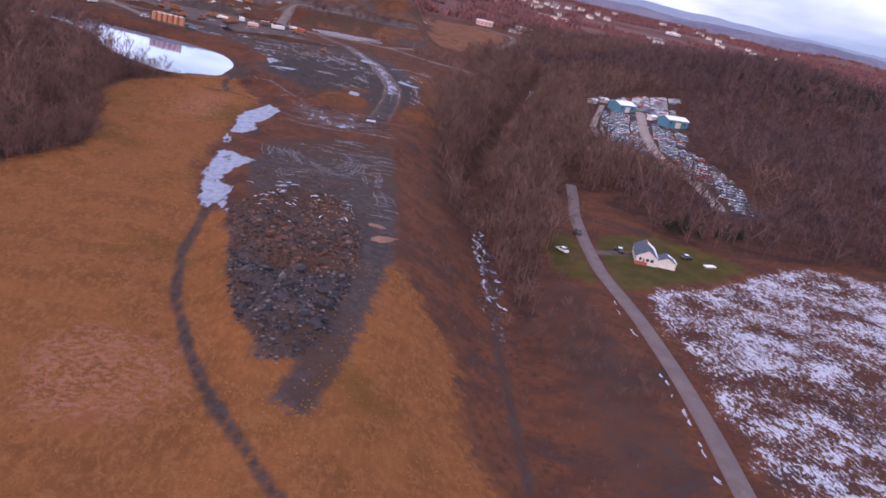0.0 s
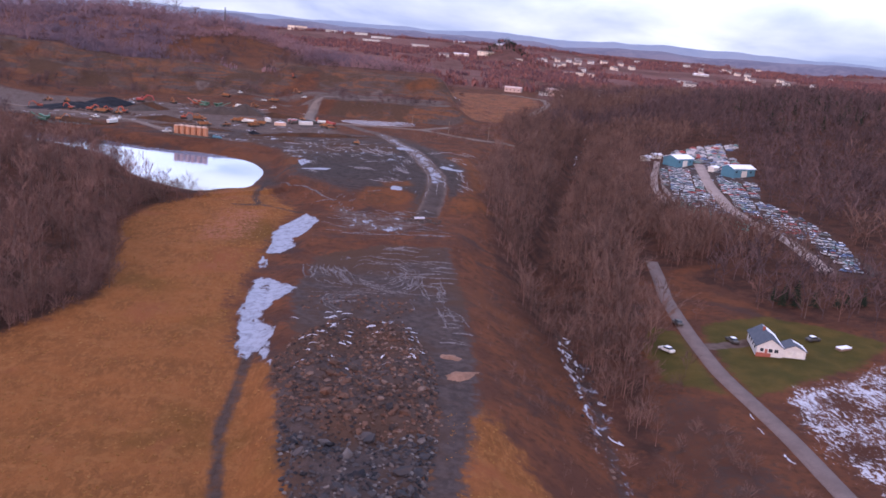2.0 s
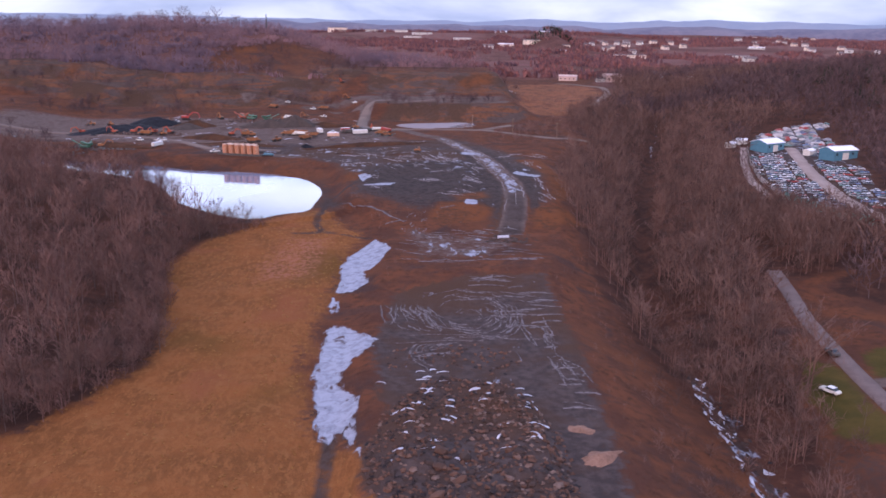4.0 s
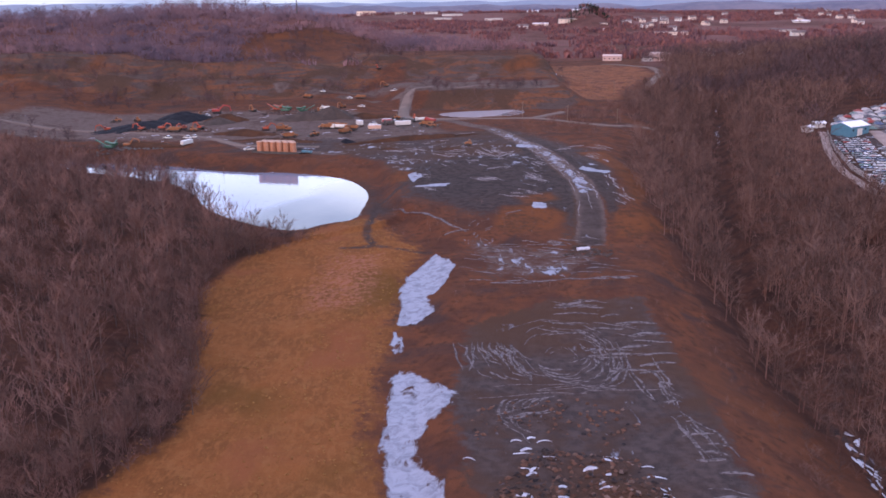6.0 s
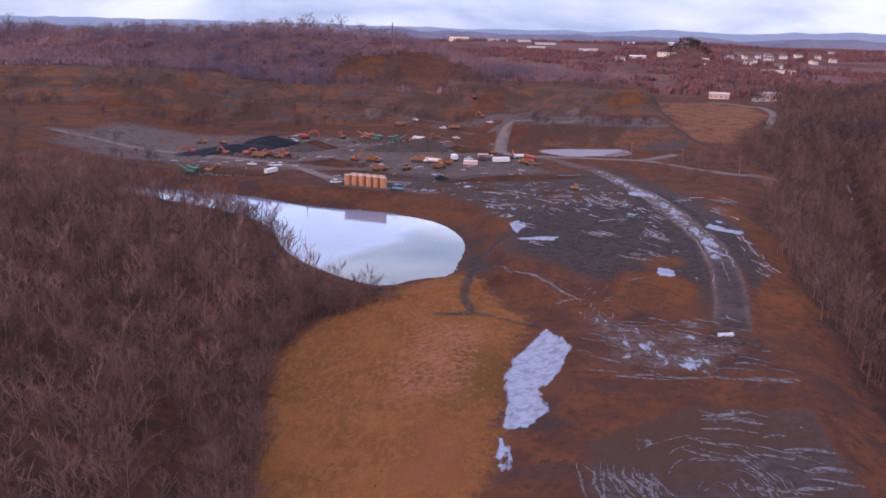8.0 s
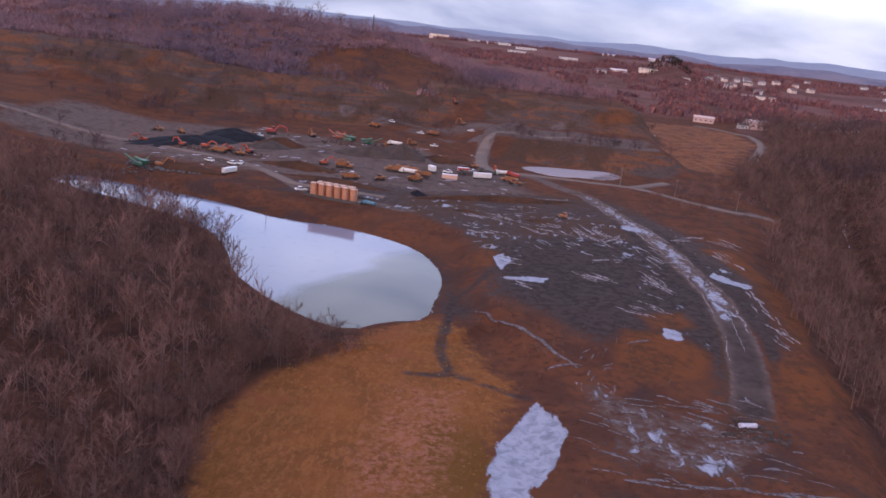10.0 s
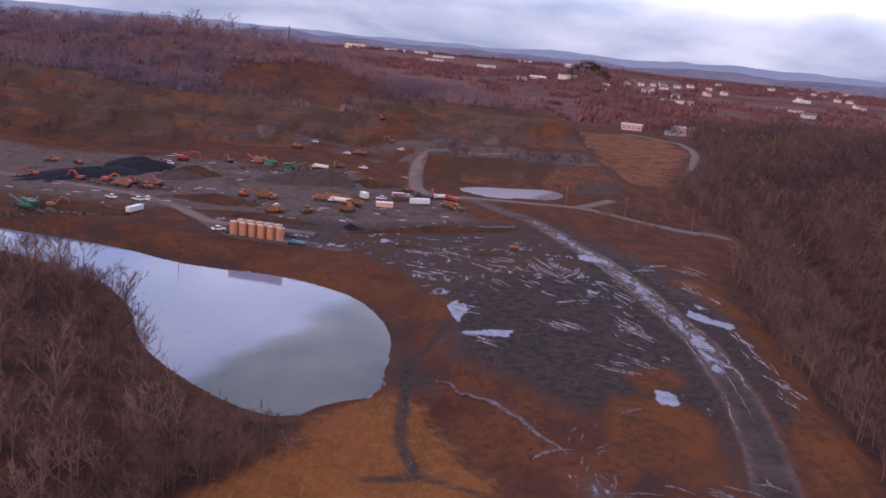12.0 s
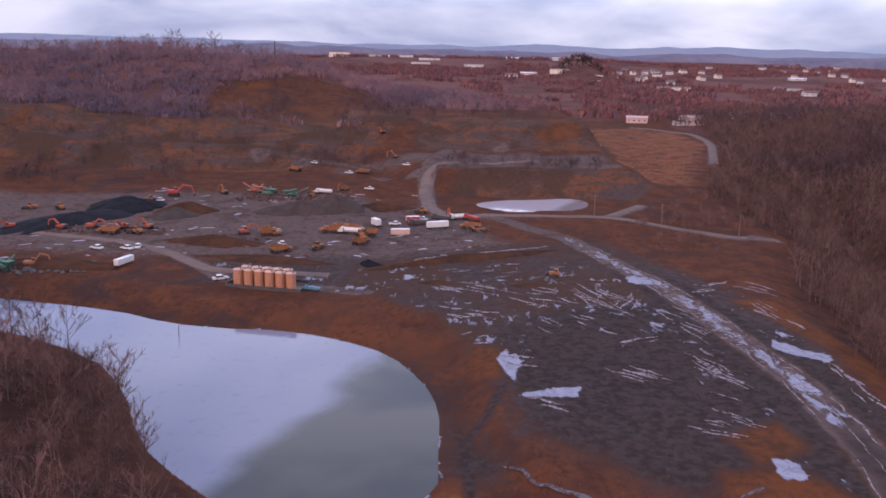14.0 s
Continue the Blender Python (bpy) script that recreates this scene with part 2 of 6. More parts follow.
def ground_material():
    n = Nodes("ground_soil")
    big, midn, fine, grit = n.noise(0.022, 4), n.noise(0.11, 4, 0.6), n.noise(0.55, 4, 0.65), n.noise(2.6, 3, 0.7)
    wob = n.math("ADD", n.math("MULTIPLY", midn, 0.5), n.math("MULTIPLY", fine, 0.5))

    def edge(name, ch, soft=0.05, amount=0.9, w=None):
        v = n.math("MULTIPLY_ADD", n.math("SUBTRACT", w or wob, 0.5), amount, n.attr(name, ch))
        return n.step(v, 0.5 - soft, 0.5 + soft)

    # reddish brown scrub and bare soil
    col = n.mix(n.step(midn, 0.35, 0.65), (0.070, 0.030, 0.020), (0.112, 0.042, 0.021))
    col = n.mix(n.step(fine, 0.45, 0.75), col, (0.052, 0.023, 0.014))
    col = n.mix(n.step(n.noise(0.045, 5, 0.65, 0.8), 0.50, 0.64, 0.0, 0.75), col, (0.044, 0.028, 0.026))
    col = n.mix(n.step(big, 0.55, 0.72), col, (0.108, 0.042, 0.021))
    # dry winter meadow: tufts and flattened grass
    straw = n.mix(n.step(midn, 0.3, 0.7), (0.186, 0.068, 0.022), (0.126, 0.050, 0.017))
    straw = n.mix(n.step(n.noise(0.9, 4, 0.7, 0.4, n.stretch(1, 0.45, 1, 0.3)), 0.42, 0.68), straw, (0.202, 0.079, 0.027))
    straw = n.mix(n.step(grit, 0.52, 0.75, 0.0, 0.6), straw, (0.085, 0.038, 0.010))
    straw = n.mix(n.step(big, 0.52, 0.66, 0.0, 0.75), straw, (0.092, 0.045, 0.011))
    straw = n.mix(n.step(n.noise(0.035, 3, 0.5, 0.6), 0.60, 0.70, 0.0, 0.85), straw, (0.176, 0.061, 0.025))
    straw = n.mix(n.math("MULTIPLY", n.step(n.noise(0.30, 3, 0.6), 0.56, 0.66), 0.35), straw, (0.220, 0.096, 0.034))
    col = n.mix(edge("zone_a", 0, 0.16, 1.5), col, straw)
    # leaf litter under the trees
    litter = n.mix(n.step(fine, 0.35, 0.7), (0.056, 0.025, 0.018), (0.088, 0.038, 0.024))
    litter = n.mix(n.step(n.noise(0.13, 2), 0.42, 0.62, 0.0, 0.7), litter, (0.030, 0.017, 0.014))
    # litter lifts to pale pink with distance: haze put into its colour
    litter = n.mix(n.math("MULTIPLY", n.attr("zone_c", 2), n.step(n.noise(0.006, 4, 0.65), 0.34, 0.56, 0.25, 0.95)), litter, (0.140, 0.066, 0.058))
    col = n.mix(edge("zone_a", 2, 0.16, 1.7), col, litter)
    # lawn
    col = n.mix(edge("zone_b", 1, 0.15, 1.2), col, n.mix(n.step(midn, 0.35, 0.65), (0.050, 0.041, 0.012), (0.082, 0.055, 0.016)))
    # orange subsoil in cut faces
    strata = n.noise(1.0, 5, 0.7, 1.2, n.stretch(0.03, 0.03, 0.22))
    cut = n.mix(n.step(strata, 0.44, 0.56), (0.132, 0.054, 0.028), (0.074, 0.050, 0.044))
    cut = n.mix(n.step(n.noise(0.035, 4, 0.6, 0.5), 0.44, 0.56), cut, (0.066, 0.036, 0.024))
    cut = n.mix(n.step(fine, 0.48, 0.68, 0.0, 0.7), cut, (0.045, 0.026, 0.018))
    col = n.mix(edge("zone_b", 2, 0.12), col, cut)
    # dark shale fill
    shale = n.mix(n.step(fine, 0.35, 0.65), (0.044, 0.033, 0.032), (0.074, 0.053, 0.050))
    shale = n.mix(n.step(midn, 0.44, 0.64, 0.0, 0.85), shale, (0.058, 0.034, 0.026))
    shale = n.mix(n.step(big, 0.46, 0.60, 0.0, 0.75), shale, (0.066, 0.034, 0.021))
    shale = n.mix(n.step(grit, 0.6, 0.72, 0.0, 0.7), shale, (0.056, 0.034, 0.029))
    col = n.mix(edge("zone_a", 1, 0.16, 1.6), col, shale)
    # packed gravel of tracks and the quarry floor
    gravel = n.mix(n.step(fine, 0.35, 0.65), (0.086, 0.060, 0.053), (0.122, 0.084, 0.075))
    gravel = n.mix(n.step(midn, 0.48, 0.66, 0.0, 0.7), gravel, (0.059, 0.033, 0.024))
    col = n.mix(edge("zone_b", 0, 0.10, 0.7), col, gravel)
    # reddish bleached tufts
    tufts = n.math("MULTIPLY", edge("zone_c", 0, 0.2, 1.4), n.step(n.noise(0.8, 5, 0.75), 0.42, 0.62))
    col = n.mix(n.math("MULTIPLY", tufts, 0.8), col, (0.26, 0.105, 0.068))
    # wet mud
    col = n.mix(n.math("MULTIPLY", edge("zone_c", 1, 0.2, 1.0), 0.9), col, n.mix(n.step(fine, 0.35, 0.65), (0.030, 0.023, 0.022), (0.058, 0.042, 0.039)))
    # orange clay thrown up beside the haul road
    col = n.mix(edge("zone_c", 3, 0.2, 1.2), col, n.mix(n.step(wob, 0.42, 0.60), (0.126, 0.045, 0.018), (0.072, 0.032, 0.018)))
    # thin snow and ice
    streak = n.noise(0.42, 5, 0.62, 0.8, n.stretch(1, 0.42, 1, -0.5))
    snow = edge("zone_b", 3, 0.06, 1.5, n.math("ADD", n.math("MULTIPLY", streak, 0.55), n.math("MULTIPLY", midn, 0.45)))
    white = n.mix(n.step(n.noise(0.5, 5, 0.7, 0.6), 0.38, 0.72), (0.27, 0.27, 0.335), (0.15, 0.148, 0.19))
    col = n.mix(snow, col, white)
    # old snow lying through rough grass
    tuft = n.noise(1.25, 5, 0.72, 0.5, n.stretch(1, 0.5, 1, 0.9))
    patch = n.math("ADD", n.math("MULTIPLY", tuft, 0.62), n.math("MULTIPLY", midn, 0.38))
    field = edge("zone_a", 3, 0.07, 2.0, patch)
    col = n.mix(field, col, n.mix(n.step(grit, 0.35, 0.65), (0.52, 0.50, 0.56), (0.33, 0.30, 0.335)))
    n.bump(n.math("MULTIPLY", n.math("ADD", fine, n.math("MULTIPLY", grit, 0.5)), n.math("MULTIPLY_ADD", snow, -0.9, 1.0)), 0.7, 0.5)
    return n.done(col, n.step(snow, 0, 1, 0.95, 0.7), gloss=n.step(snow, 0, 1, 0.05, 0.25))


M_GROUND = ground_material()


def twig_material(name, a, b):
    n = Nodes(name)
    clump = n.math("MULTIPLY", n.step(n.noise(0.13, 2), 0.36, 0.64), 0.6)
    r = n.math("ADD", n.math("MULTIPLY_ADD", n.island(), 0.2, clump), n.math("MULTIPLY", n.step(n.noise(0.03, 3), 0.35, 0.65), 0.25))
    return n.done(n.mix(r, a, b), 0.9, gloss=0.1)


M_BARK = twig_material("bare_twigs", (0.078, 0.042, 0.035), (0.205, 0.112, 0.092))
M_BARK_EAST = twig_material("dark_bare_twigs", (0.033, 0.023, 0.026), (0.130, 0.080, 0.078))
M_BARK_RED = twig_material("bare_reddish_twigs", (0.050, 0.031, 0.026), (0.172, 0.099, 0.080))


# hill crowns paler and bluer: distance haze put into the base colour
def hazed_wood_material():
    n = Nodes("haze_lifted_bare_crowns")
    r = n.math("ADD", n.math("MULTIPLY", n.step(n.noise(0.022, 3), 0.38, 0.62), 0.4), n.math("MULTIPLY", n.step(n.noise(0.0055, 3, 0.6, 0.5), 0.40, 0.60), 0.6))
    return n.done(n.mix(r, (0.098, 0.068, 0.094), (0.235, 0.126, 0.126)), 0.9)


M_BARK_HAZED = hazed_wood_material()
# valley crowns brightened too, for the haze over the far woods
M_BARK_VALLEY_HAZED = twig_material("haze_lifted_valley_crowns", (0.062, 0.044, 0.062), (0.235, 0.098, 0.082))
M_BARK_PALE = twig_material("pale_grey_bark", (0.085, 0.056, 0.048), (0.16, 0.112, 0.098))
M_NEEDLE = twig_material("dark_needles", (0.014, 0.020, 0.014), (0.030, 0.036, 0.022))


def water_material(name, deep, ice, amount):
    n = Nodes(name)
    sep = n.t.nodes.new("ShaderNodeSeparateXYZ")
    n.t.links.new(n.co, sep.inputs[0])
    # pond's pale half, cut on a diagonal: cloud reflection painted into the base colour
    lean = n.math("MULTIPLY_ADD", n.math("MULTIPLY_ADD", sep.outputs[1], 0.45, -253.0), 0.02, n.math("MULTIPLY", sep.outputs[0], -0.02))
    sheet = n.math("ADD", n.math("MULTIPLY_ADD", n.noise(0.02, 3, 0.5, 0.6), 0.6, -0.3), n.math("ADD", lean, 0.5))
    crack = n.noise(0.35, 4, 0.6)
    f = n.math("MULTIPLY_ADD", n.math("SUBTRACT", crack, 0.5), 0.05, sheet)
    m = n.step(f, amount - 0.12, amount + 0.06)
    col = n.mix(m, deep, ice)
    col = n.mix(n.step(crack, 0.55, 0.8, 0.0, 0.25), col, deep)
    n.bump(crack, 0.02, 0.05)
    return n.done(col, n.step(m, 0, 1, 0.02, 0.06), 0.0, 1.45)


M_POND = water_material("sky_toned_thin_ice", (0.032, 0.036, 0.034), (0.170, 0.180, 0.245), 0.5)
M_POND_2 = water_material("frozen_water", (0.22, 0.20, 0.22), (0.42, 0.38, 0.42), 0.5)
M_STRAW = twig_material("straw_tufts", (0.185, 0.090, 0.026), (0.28, 0.145, 0.052))
M_ASPHALT = plain("worn_asphalt", (0.118, 0.083, 0.077), (0.160, 0.114, 0.106), 0.25, 0.85, fine=8)
M_TANK = plain("tan_painted_steel", (0.36, 0.150, 0.075), (0.42, 0.185, 0.098), 0.5, 0.5, vary=0.12)
M_TANK_TOP = plain("pale_tank_roof", (0.52, 0.33, 0.24), (0.44, 0.27, 0.19), 0.7, 0.5)
M_WHITE = plain("white_paint", (0.62, 0.58, 0.54), (0.46, 0.42, 0.39), 0.6, 0.5, vary=0.15)
M_ORANGE = plain("orange_machine_paint", (0.42, 0.068, 0.020), (0.22, 0.055, 0.025), 0.9, 0.6, vary=0.45)
M_YELLOW = plain("yellow_machine_paint", (0.30, 0.105, 0.026), (0.17, 0.070, 0.028), 0.9, 0.6, vary=0.5)
M_GREEN = plain("green_machine_paint", (0.035, 0.12, 0.068), (0.03, 0.08, 0.05), 0.9, 0.5)
M_RED = plain("red_paint", (0.34, 0.040, 0.030), (0.22, 0.035, 0.028), 0.9, 0.5)
M_BLUE = plain("teal_sheet_metal", (0.06, 0.15, 0.21), (0.08, 0.18, 0.24), 0.5, 0.5)
M_DARK = plain("dark_steel", (0.04, 0.036, 0.036), (0.07, 0.06, 0.055), 1.5, 0.6)
M_RUBBER = plain("black_rubber", (0.025, 0.024, 0.024), (0.045, 0.04, 0.04), 2.0, 0.85)
M_GLASS = plain("dark_window_glass", (0.025, 0.03, 0.04), (0.04, 0.045, 0.055), 1.0, 0.12)
M_ROOF = plain("grey_shingle_roof", (0.062, 0.068, 0.090), (0.095, 0.098, 0.120), 0.8, 0.85, fine=6)
M_SNOW = plain("lying_snow", (0.80, 0.79, 0.85), (0.66, 0.63, 0.70), 0.35, 0.7, bump=0.2)
M_COAL = plain("black_coal", (0.007, 0.007, 0.010), (0.017, 0.016, 0.021), 0.4, 0.85, bump=0.6)
M_GREYPILE = plain("grey_crushed_stone", (0.040, 0.030, 0.027), (0.070, 0.049, 0.041), 0.35, 0.9, bump=0.5)
M_WOOD = plain("weathered_wood", (0.20, 0.14, 0.10), (0.15, 0.10, 0.08), 1.5, 0.85)
# skyline hills: the blue and purple of distance haze is in the base colour
M_HAZE_HILL = plain("haze_blue_hills", (0.19, 0.215, 0.285), (0.225, 0.24, 0.30), 0.004, 0.95, fine=7)
M_NEARHILL = plain("haze_purple_hills", (0.105, 0.098, 0.140), (0.175, 0.150, 0.185), 0.006, 0.95, fine=7)
M_PALESOIL = plain("pale_orange_sand", (0.235, 0.130, 0.092), (0.150, 0.080, 0.056), 0.4, 0.9, bump=0.3)


def slush_material(name, a, b):
    n = Nodes(name)
    m = n.step(n.noise(1.1, 5, 0.7, 0.4), 0.40, 0.58)
    return n.done(n.mix(m, (0.048, 0.033, 0.031), n.mix(n.noise(0.3, 3), a, b)), 0.8, gloss=0.15)


M_SLUSH = slush_material("dirty_track_snow", (0.17, 0.135, 0.14), (0.40, 0.345, 0.375))
M_SLUSH_THIN = slush_material("thin_muddy_snow", (0.075, 0.057, 0.058), (0.21, 0.175, 0.188))


def stone_material(name, tones):
    """Broken rock: each lump of another tone."""
    n = Nodes(name)
    ramp = n.t.nodes.new("ShaderNodeValToRGB")
    while len(ramp.color_ramp.elements) < len(tones):
        ramp.color_ramp.elements.new(0.5)
    for el, (p, c) in zip(ramp.color_ramp.elements, tones):
        el.position, el.color = p, (*c, 1)
    f = n.math("ADD", n.math("FRACT", n.math("ADD", n.island(), n.random())), n.math("MULTIPLY_ADD", n.noise(0.08, 3), 0.9, -0.45))
    n.t.links.new(f, ramp.inputs["Fac"])
    n.bump(n.noise(3.0, 4), 0.4, 0.1)
    return n.done(n.mix(n.step(n.noise(1.6, 4, 0.7), 0.45, 0.7, 0.0, 0.5), ramp.outputs["Color"], (0.07, 0.045, 0.035)), 0.9, gloss=0.15)


M_STONE = stone_material("mixed_broken_rock", [(0.0, (0.022, 0.018, 0.020)), (0.25, (0.050, 0.032, 0.027)), (0.55, (0.092, 0.044, 0.029)), (0.85, (0.115, 0.060, 0.042)), (1.0, (0.160, 0.110, 0.095))])
M_STONE_GREY = stone_material("grey_broken_shale", [(0.0, (0.014, 0.014, 0.018)), (0.3, (0.030, 0.028, 0.033)), (0.6, (0.052, 0.044, 0.048)), (0.9, (0.085, 0.066, 0.064)), (1.0, (0.150, 0.125, 0.122))])
M_OLDSNOW = plain("old_lying_snow", (0.50, 0.49, 0.57), (0.28, 0.25, 0.29), 0.5, 0.7, fine=5)
M_TRACKROAD = plain("pale_packed_gravel", (0.120, 0.084, 0.070), (0.170, 0.122, 0.105), 0.15, 0.9, fine=7)
M_YARDROAD = plain("pale_yard_gravel", (0.23, 0.165, 0.145), (0.31, 0.235, 0.215), 0.15, 0.9, fine=7)

# ---------------------------------------------------------------- helpers for meshes
def mesh_tri(name, verts, tris, mats, smooth=False, index=None):
    me = bpy.data.meshes.new(name)
    verts, tris = np.asarray(verts, np.float32), np.asarray(tris, np.int32)
    k = tris.shape[1]
    me.vertices.add(len(verts))
    me.vertices.foreach_set("co", verts.ravel())
    me.loops.add(tris.size)
    me.loops.foreach_set("vertex_index", tris.ravel())
    me.polygons.add(len(tris))
    me.polygons.foreach_set("loop_start", np.arange(0, tris.size, k, dtype=np.int32))
    me.polygons.foreach_set("use_smooth", np.full(len(tris), smooth))
    for m in mats:
        me.materials.append(m)
    if index is not None:
        me.polygons.foreach_set("material_index", np.asarray(index, np.int32))
    me.update(calc_edges=True)
    return me


def part(name, bm, material, parent, label=""):
    me = bpy.data.meshes.new(name)
    bm.to_mesh(me)
    bm.free()
    me.materials.append(material)
    ob = new(name, me)
    ob.parent = parent
    if label:
        tagged(ob, label)
    return ob


def empty(name, label, category, group="", m=None):
    ob = new(name)
    ob.empty_display_size = 0.5
    if m is not None:
        ob.matrix_basis = m
    return tagged(ob, label, category, group)


def hz(x, y):
    return float(height(np.array([x]), np.array([y]))[0])


# ---------------------------------------------------------------- the ground, one sheet to the horizon
def spaced(lo, hi, step, far_lo, far_hi, grow=1.07):
    mid = list(np.arange(lo, hi + 0.01, step))
    s, up = step, []
    v = hi
    while v < far_hi:
        s = min(s * grow, 160)
        v += s
        up.append(v)
    s, down, v = step, [], lo
    while v > far_lo:
        s = min(s * grow, 160)
        v -= s
        down.append(v)
    return np.array(down[::-1] + mid + up)


FOREST_W = [(-330, 180), (-130, 190), (-92, 203), (-80, 214), (-70, 230), (-64, 248), (-66, 262), (-72, 285), (-78, 312), (-72, 334), (-58, 349),
            (-56, 358), (-64, 361), (-78, 369), (-90, 380), (-100, 393), (-109, 414), (-124, 436), (-155, 452), (-330, 462)]
FOREST_CREEK = [(60, 176), (64, 205), (70, 228), (76, 262), (84, 300), (108, 320), (140, 330), (165, 350), (160, 376), (148, 396), (146, 430), (154, 470), (168, 515), (185, 570), (170, 640), (120, 700),
                (96, 640), (94, 600), (100, 560), (88, 530), (62, 478), (52, 420), (48, 380), (46, 340), (44, 300), (46, 268), (50, 235), (56, 205)]
FOREST_E = [(112, 312), (122, 285), (128, 270), (150, 262), (200, 264), (260, 200), (420, 100), (700, 100), (700, 1000), (300, 1150), (190, 1000),
            (185, 860), (140, 730), (120, 690), (160, 640), (178, 560), (150, 470), (140, 400), (150, 340)]
SNOWFIELD = [(96, 214), (106, 223), (128, 232), (150, 250), (170, 262), (205, 252), (260, 190), (260, -40), (92, -40), (90, 120), (91, 150), (94, 172), (93, 192)]
LAWN = [(92, 216), (100, 219), (128, 234), (148, 251), (136, 262), (122, 272), (108, 268), (97, 262), (93, 240)]
LAWN_2 = [(74, 225), (85, 216), (86, 235), (88, 256), (82, 262), (76, 246)]
YARD = [(165, 312), (184, 312), (187, 326), (193, 360), (198, 402), (195, 434), (208, 462), (223, 505), (243, 586), (262, 604), (250, 612), (230, 606), (205, 590),
        (182, 545), (170, 512), (156, 467), (150, 425), (154, 400), (163, 382), (171, 350)]
BENCH_1 = [(-15, 222), (-18, 250), (-15, 268), (-14, 284), (5, 297), (27, 298), (27, 256), (24, 195), (18, 165), (14, 141), (6, 118), (0, 122), (8, 150), (14, 180), (12, 215)]
BENCH_2 = [(-14, 312), (-6, 306), (28, 312), (34, 335), (30, 344), (0, 342), (-12, 342), (-20, 346)]
PAD = [(-34, 384), (-30, 396), (-36, 420), (-42, 450), (-58, 468), (-110, 482), (-110, 505), (-10, 540), (22, 540), (50, 470), (49, 430), (40, 392), (31, 372), (26, 345), (16, 338), (15, 372), (2, 388), (-12, 384), (-24, 388)]
GRASSES = [[(-10, -60), (52, -60), (44, 20), (38, 80), (42, 108), (33, 134), (37, 152), (27, 178), (20, 188), (-12, 200), (-25, 212), (-32, 240), (-31, 268), (-29, 300), (-29, 318), (-23, 342), (-30, 350), (-38, 372), (-47, 371),
            (-60, 357), (-72, 334), (-77, 313), (-72, 285), (-66, 254), (-72, 228), (-92, 203), (-300, 190), (-300, -60)],
           [(62, 668), (102, 668), (172, 840), (120, 880), (80, 800)], [(78, 800), (172, 840), (182, 930), (150, 978), (60, 962), (48, 880)]]
ICE = [[(-29.4, 269), (-26, 268), (-22.6, 263.5), (-16, 254.5), (-17, 248.4), (-20.8, 245), (-22.6, 240.4), (-21, 233), (-19, 222), (-18, 208), (-17, 197), (-20, 206), (-23.5, 214), (-25, 207), (-28, 218), (-30, 234), (-30.4, 242.4), (-29.7, 253), (-30.6, 265.3)],
       [(-29, 286.5), (-27.1, 282.7), (-26.7, 275), (-29.7, 274.3), (-29.6, 280)],
       [(-19.6, 337.5), (-14.4, 324), (-17.2, 313.2), (-21.5, 305.4), (-20, 295.8), (-23.2, 290), (-29, 289.3), (-28.2, 299.3), (-29, 309), (-27.4, 319.8), (-24, 328)],
       [(34, 430), (37, 436), (46, 425), (44, 420), (38, 424)], [(10, 371), (16, 371), (16, 377), (11, 378)], [(-28, 430), (-24, 422), (-28, 411), (-30, 420)],
       [(-30, 404), (-16, 402), (-14, 408), (-22, 407)], [(17, 485), (23, 484), (22, 492), (17, 494)]]
TRACKS = [([(14, 80), (3.4, 98.6), (-5.7, 114.8), (-14, 134), (-21.3, 157.4), (-24.5, 180.2), (-23.9, 194.1), (-24, 214)], 1.15),
          ([(-37, 342), (-40.4, 353), (-39.7, 370), (-38.9, 392), (-34.4, 397.5), (-30, 409), (-29, 417)], 1.1),
          ([(-46, 340), (-37, 342), (-28, 339), (-21, 337.4)], 0.9), ([(-13, 590), (17, 588), (36, 588), (57, 565), (74, 547), (92, 555)], 3.2), ([(36, 588), (57, 613)], 3.2),
          ([(-200, 540), (-140, 528), (-120, 512), (-100, 486), (-60, 474)], 2.8), ([(-13, 590), (-28, 570), (-38, 602), (-37, 667), (-24, 723), (10, 735)], 4.0),
          ([(162, 962), (183, 920), (173, 841), (135, 740)], 3.0), ([(10, 545), (-14, 588)], 4.0), ([(10, 545), (17, 512), (25.5, 481), (28.2, 455), (29.2, 434), (31.5, 408), (29.5, 379), (26.4, 358), (23.5, 344)], 4.2), ([(-38, 660), (-24, 672), (20, 668), (60, 672)], 3.0), ([(-120, 600), (-100, 610), (-70, 606), (-40, 602)], 4.0), ([(-120, 600), (-118, 560), (-60, 540), (-14, 588)], 4.0), ([(-260, 560), (-200, 552), (-118, 560)], 5.0), ([(-130, 714), (-80, 690), (-38, 668)], 2.5), ([(60, 985), (162, 962)], 3.0), ([(106, 250), (92, 246)], 2.2)]
FLOORS = [[(-260, 520), (-140, 500), (-60, 500), (0, 530), (-20, 580), (-40, 600), (-70, 640), (-120, 640), (-260, 620)],
          [(-130, 708), (-60, 690), (-30, 670), (62, 668), (74, 700), (70, 728), (-60, 728), (-130, 726)]]
CUTS = [[(-420, 690), (-230, 690), (-150, 690), (-100, 690), (-70, 730), (-40, 790), (-60, 830), (-110, 800), (-180, 785), (-420, 780)],
        [(-30, 636), (60, 630), (76, 660), (40, 668), (-20, 668)], [(-40, 730), (70, 730), (85, 790), (-40, 790)], [(34, 366), (46.6, 370), (50, 358), (37.4, 346), (31, 345)], [(1.6, 373), (12.5, 374), (20, 366), (16, 353), (2.3, 350), (-3.4, 358)],]
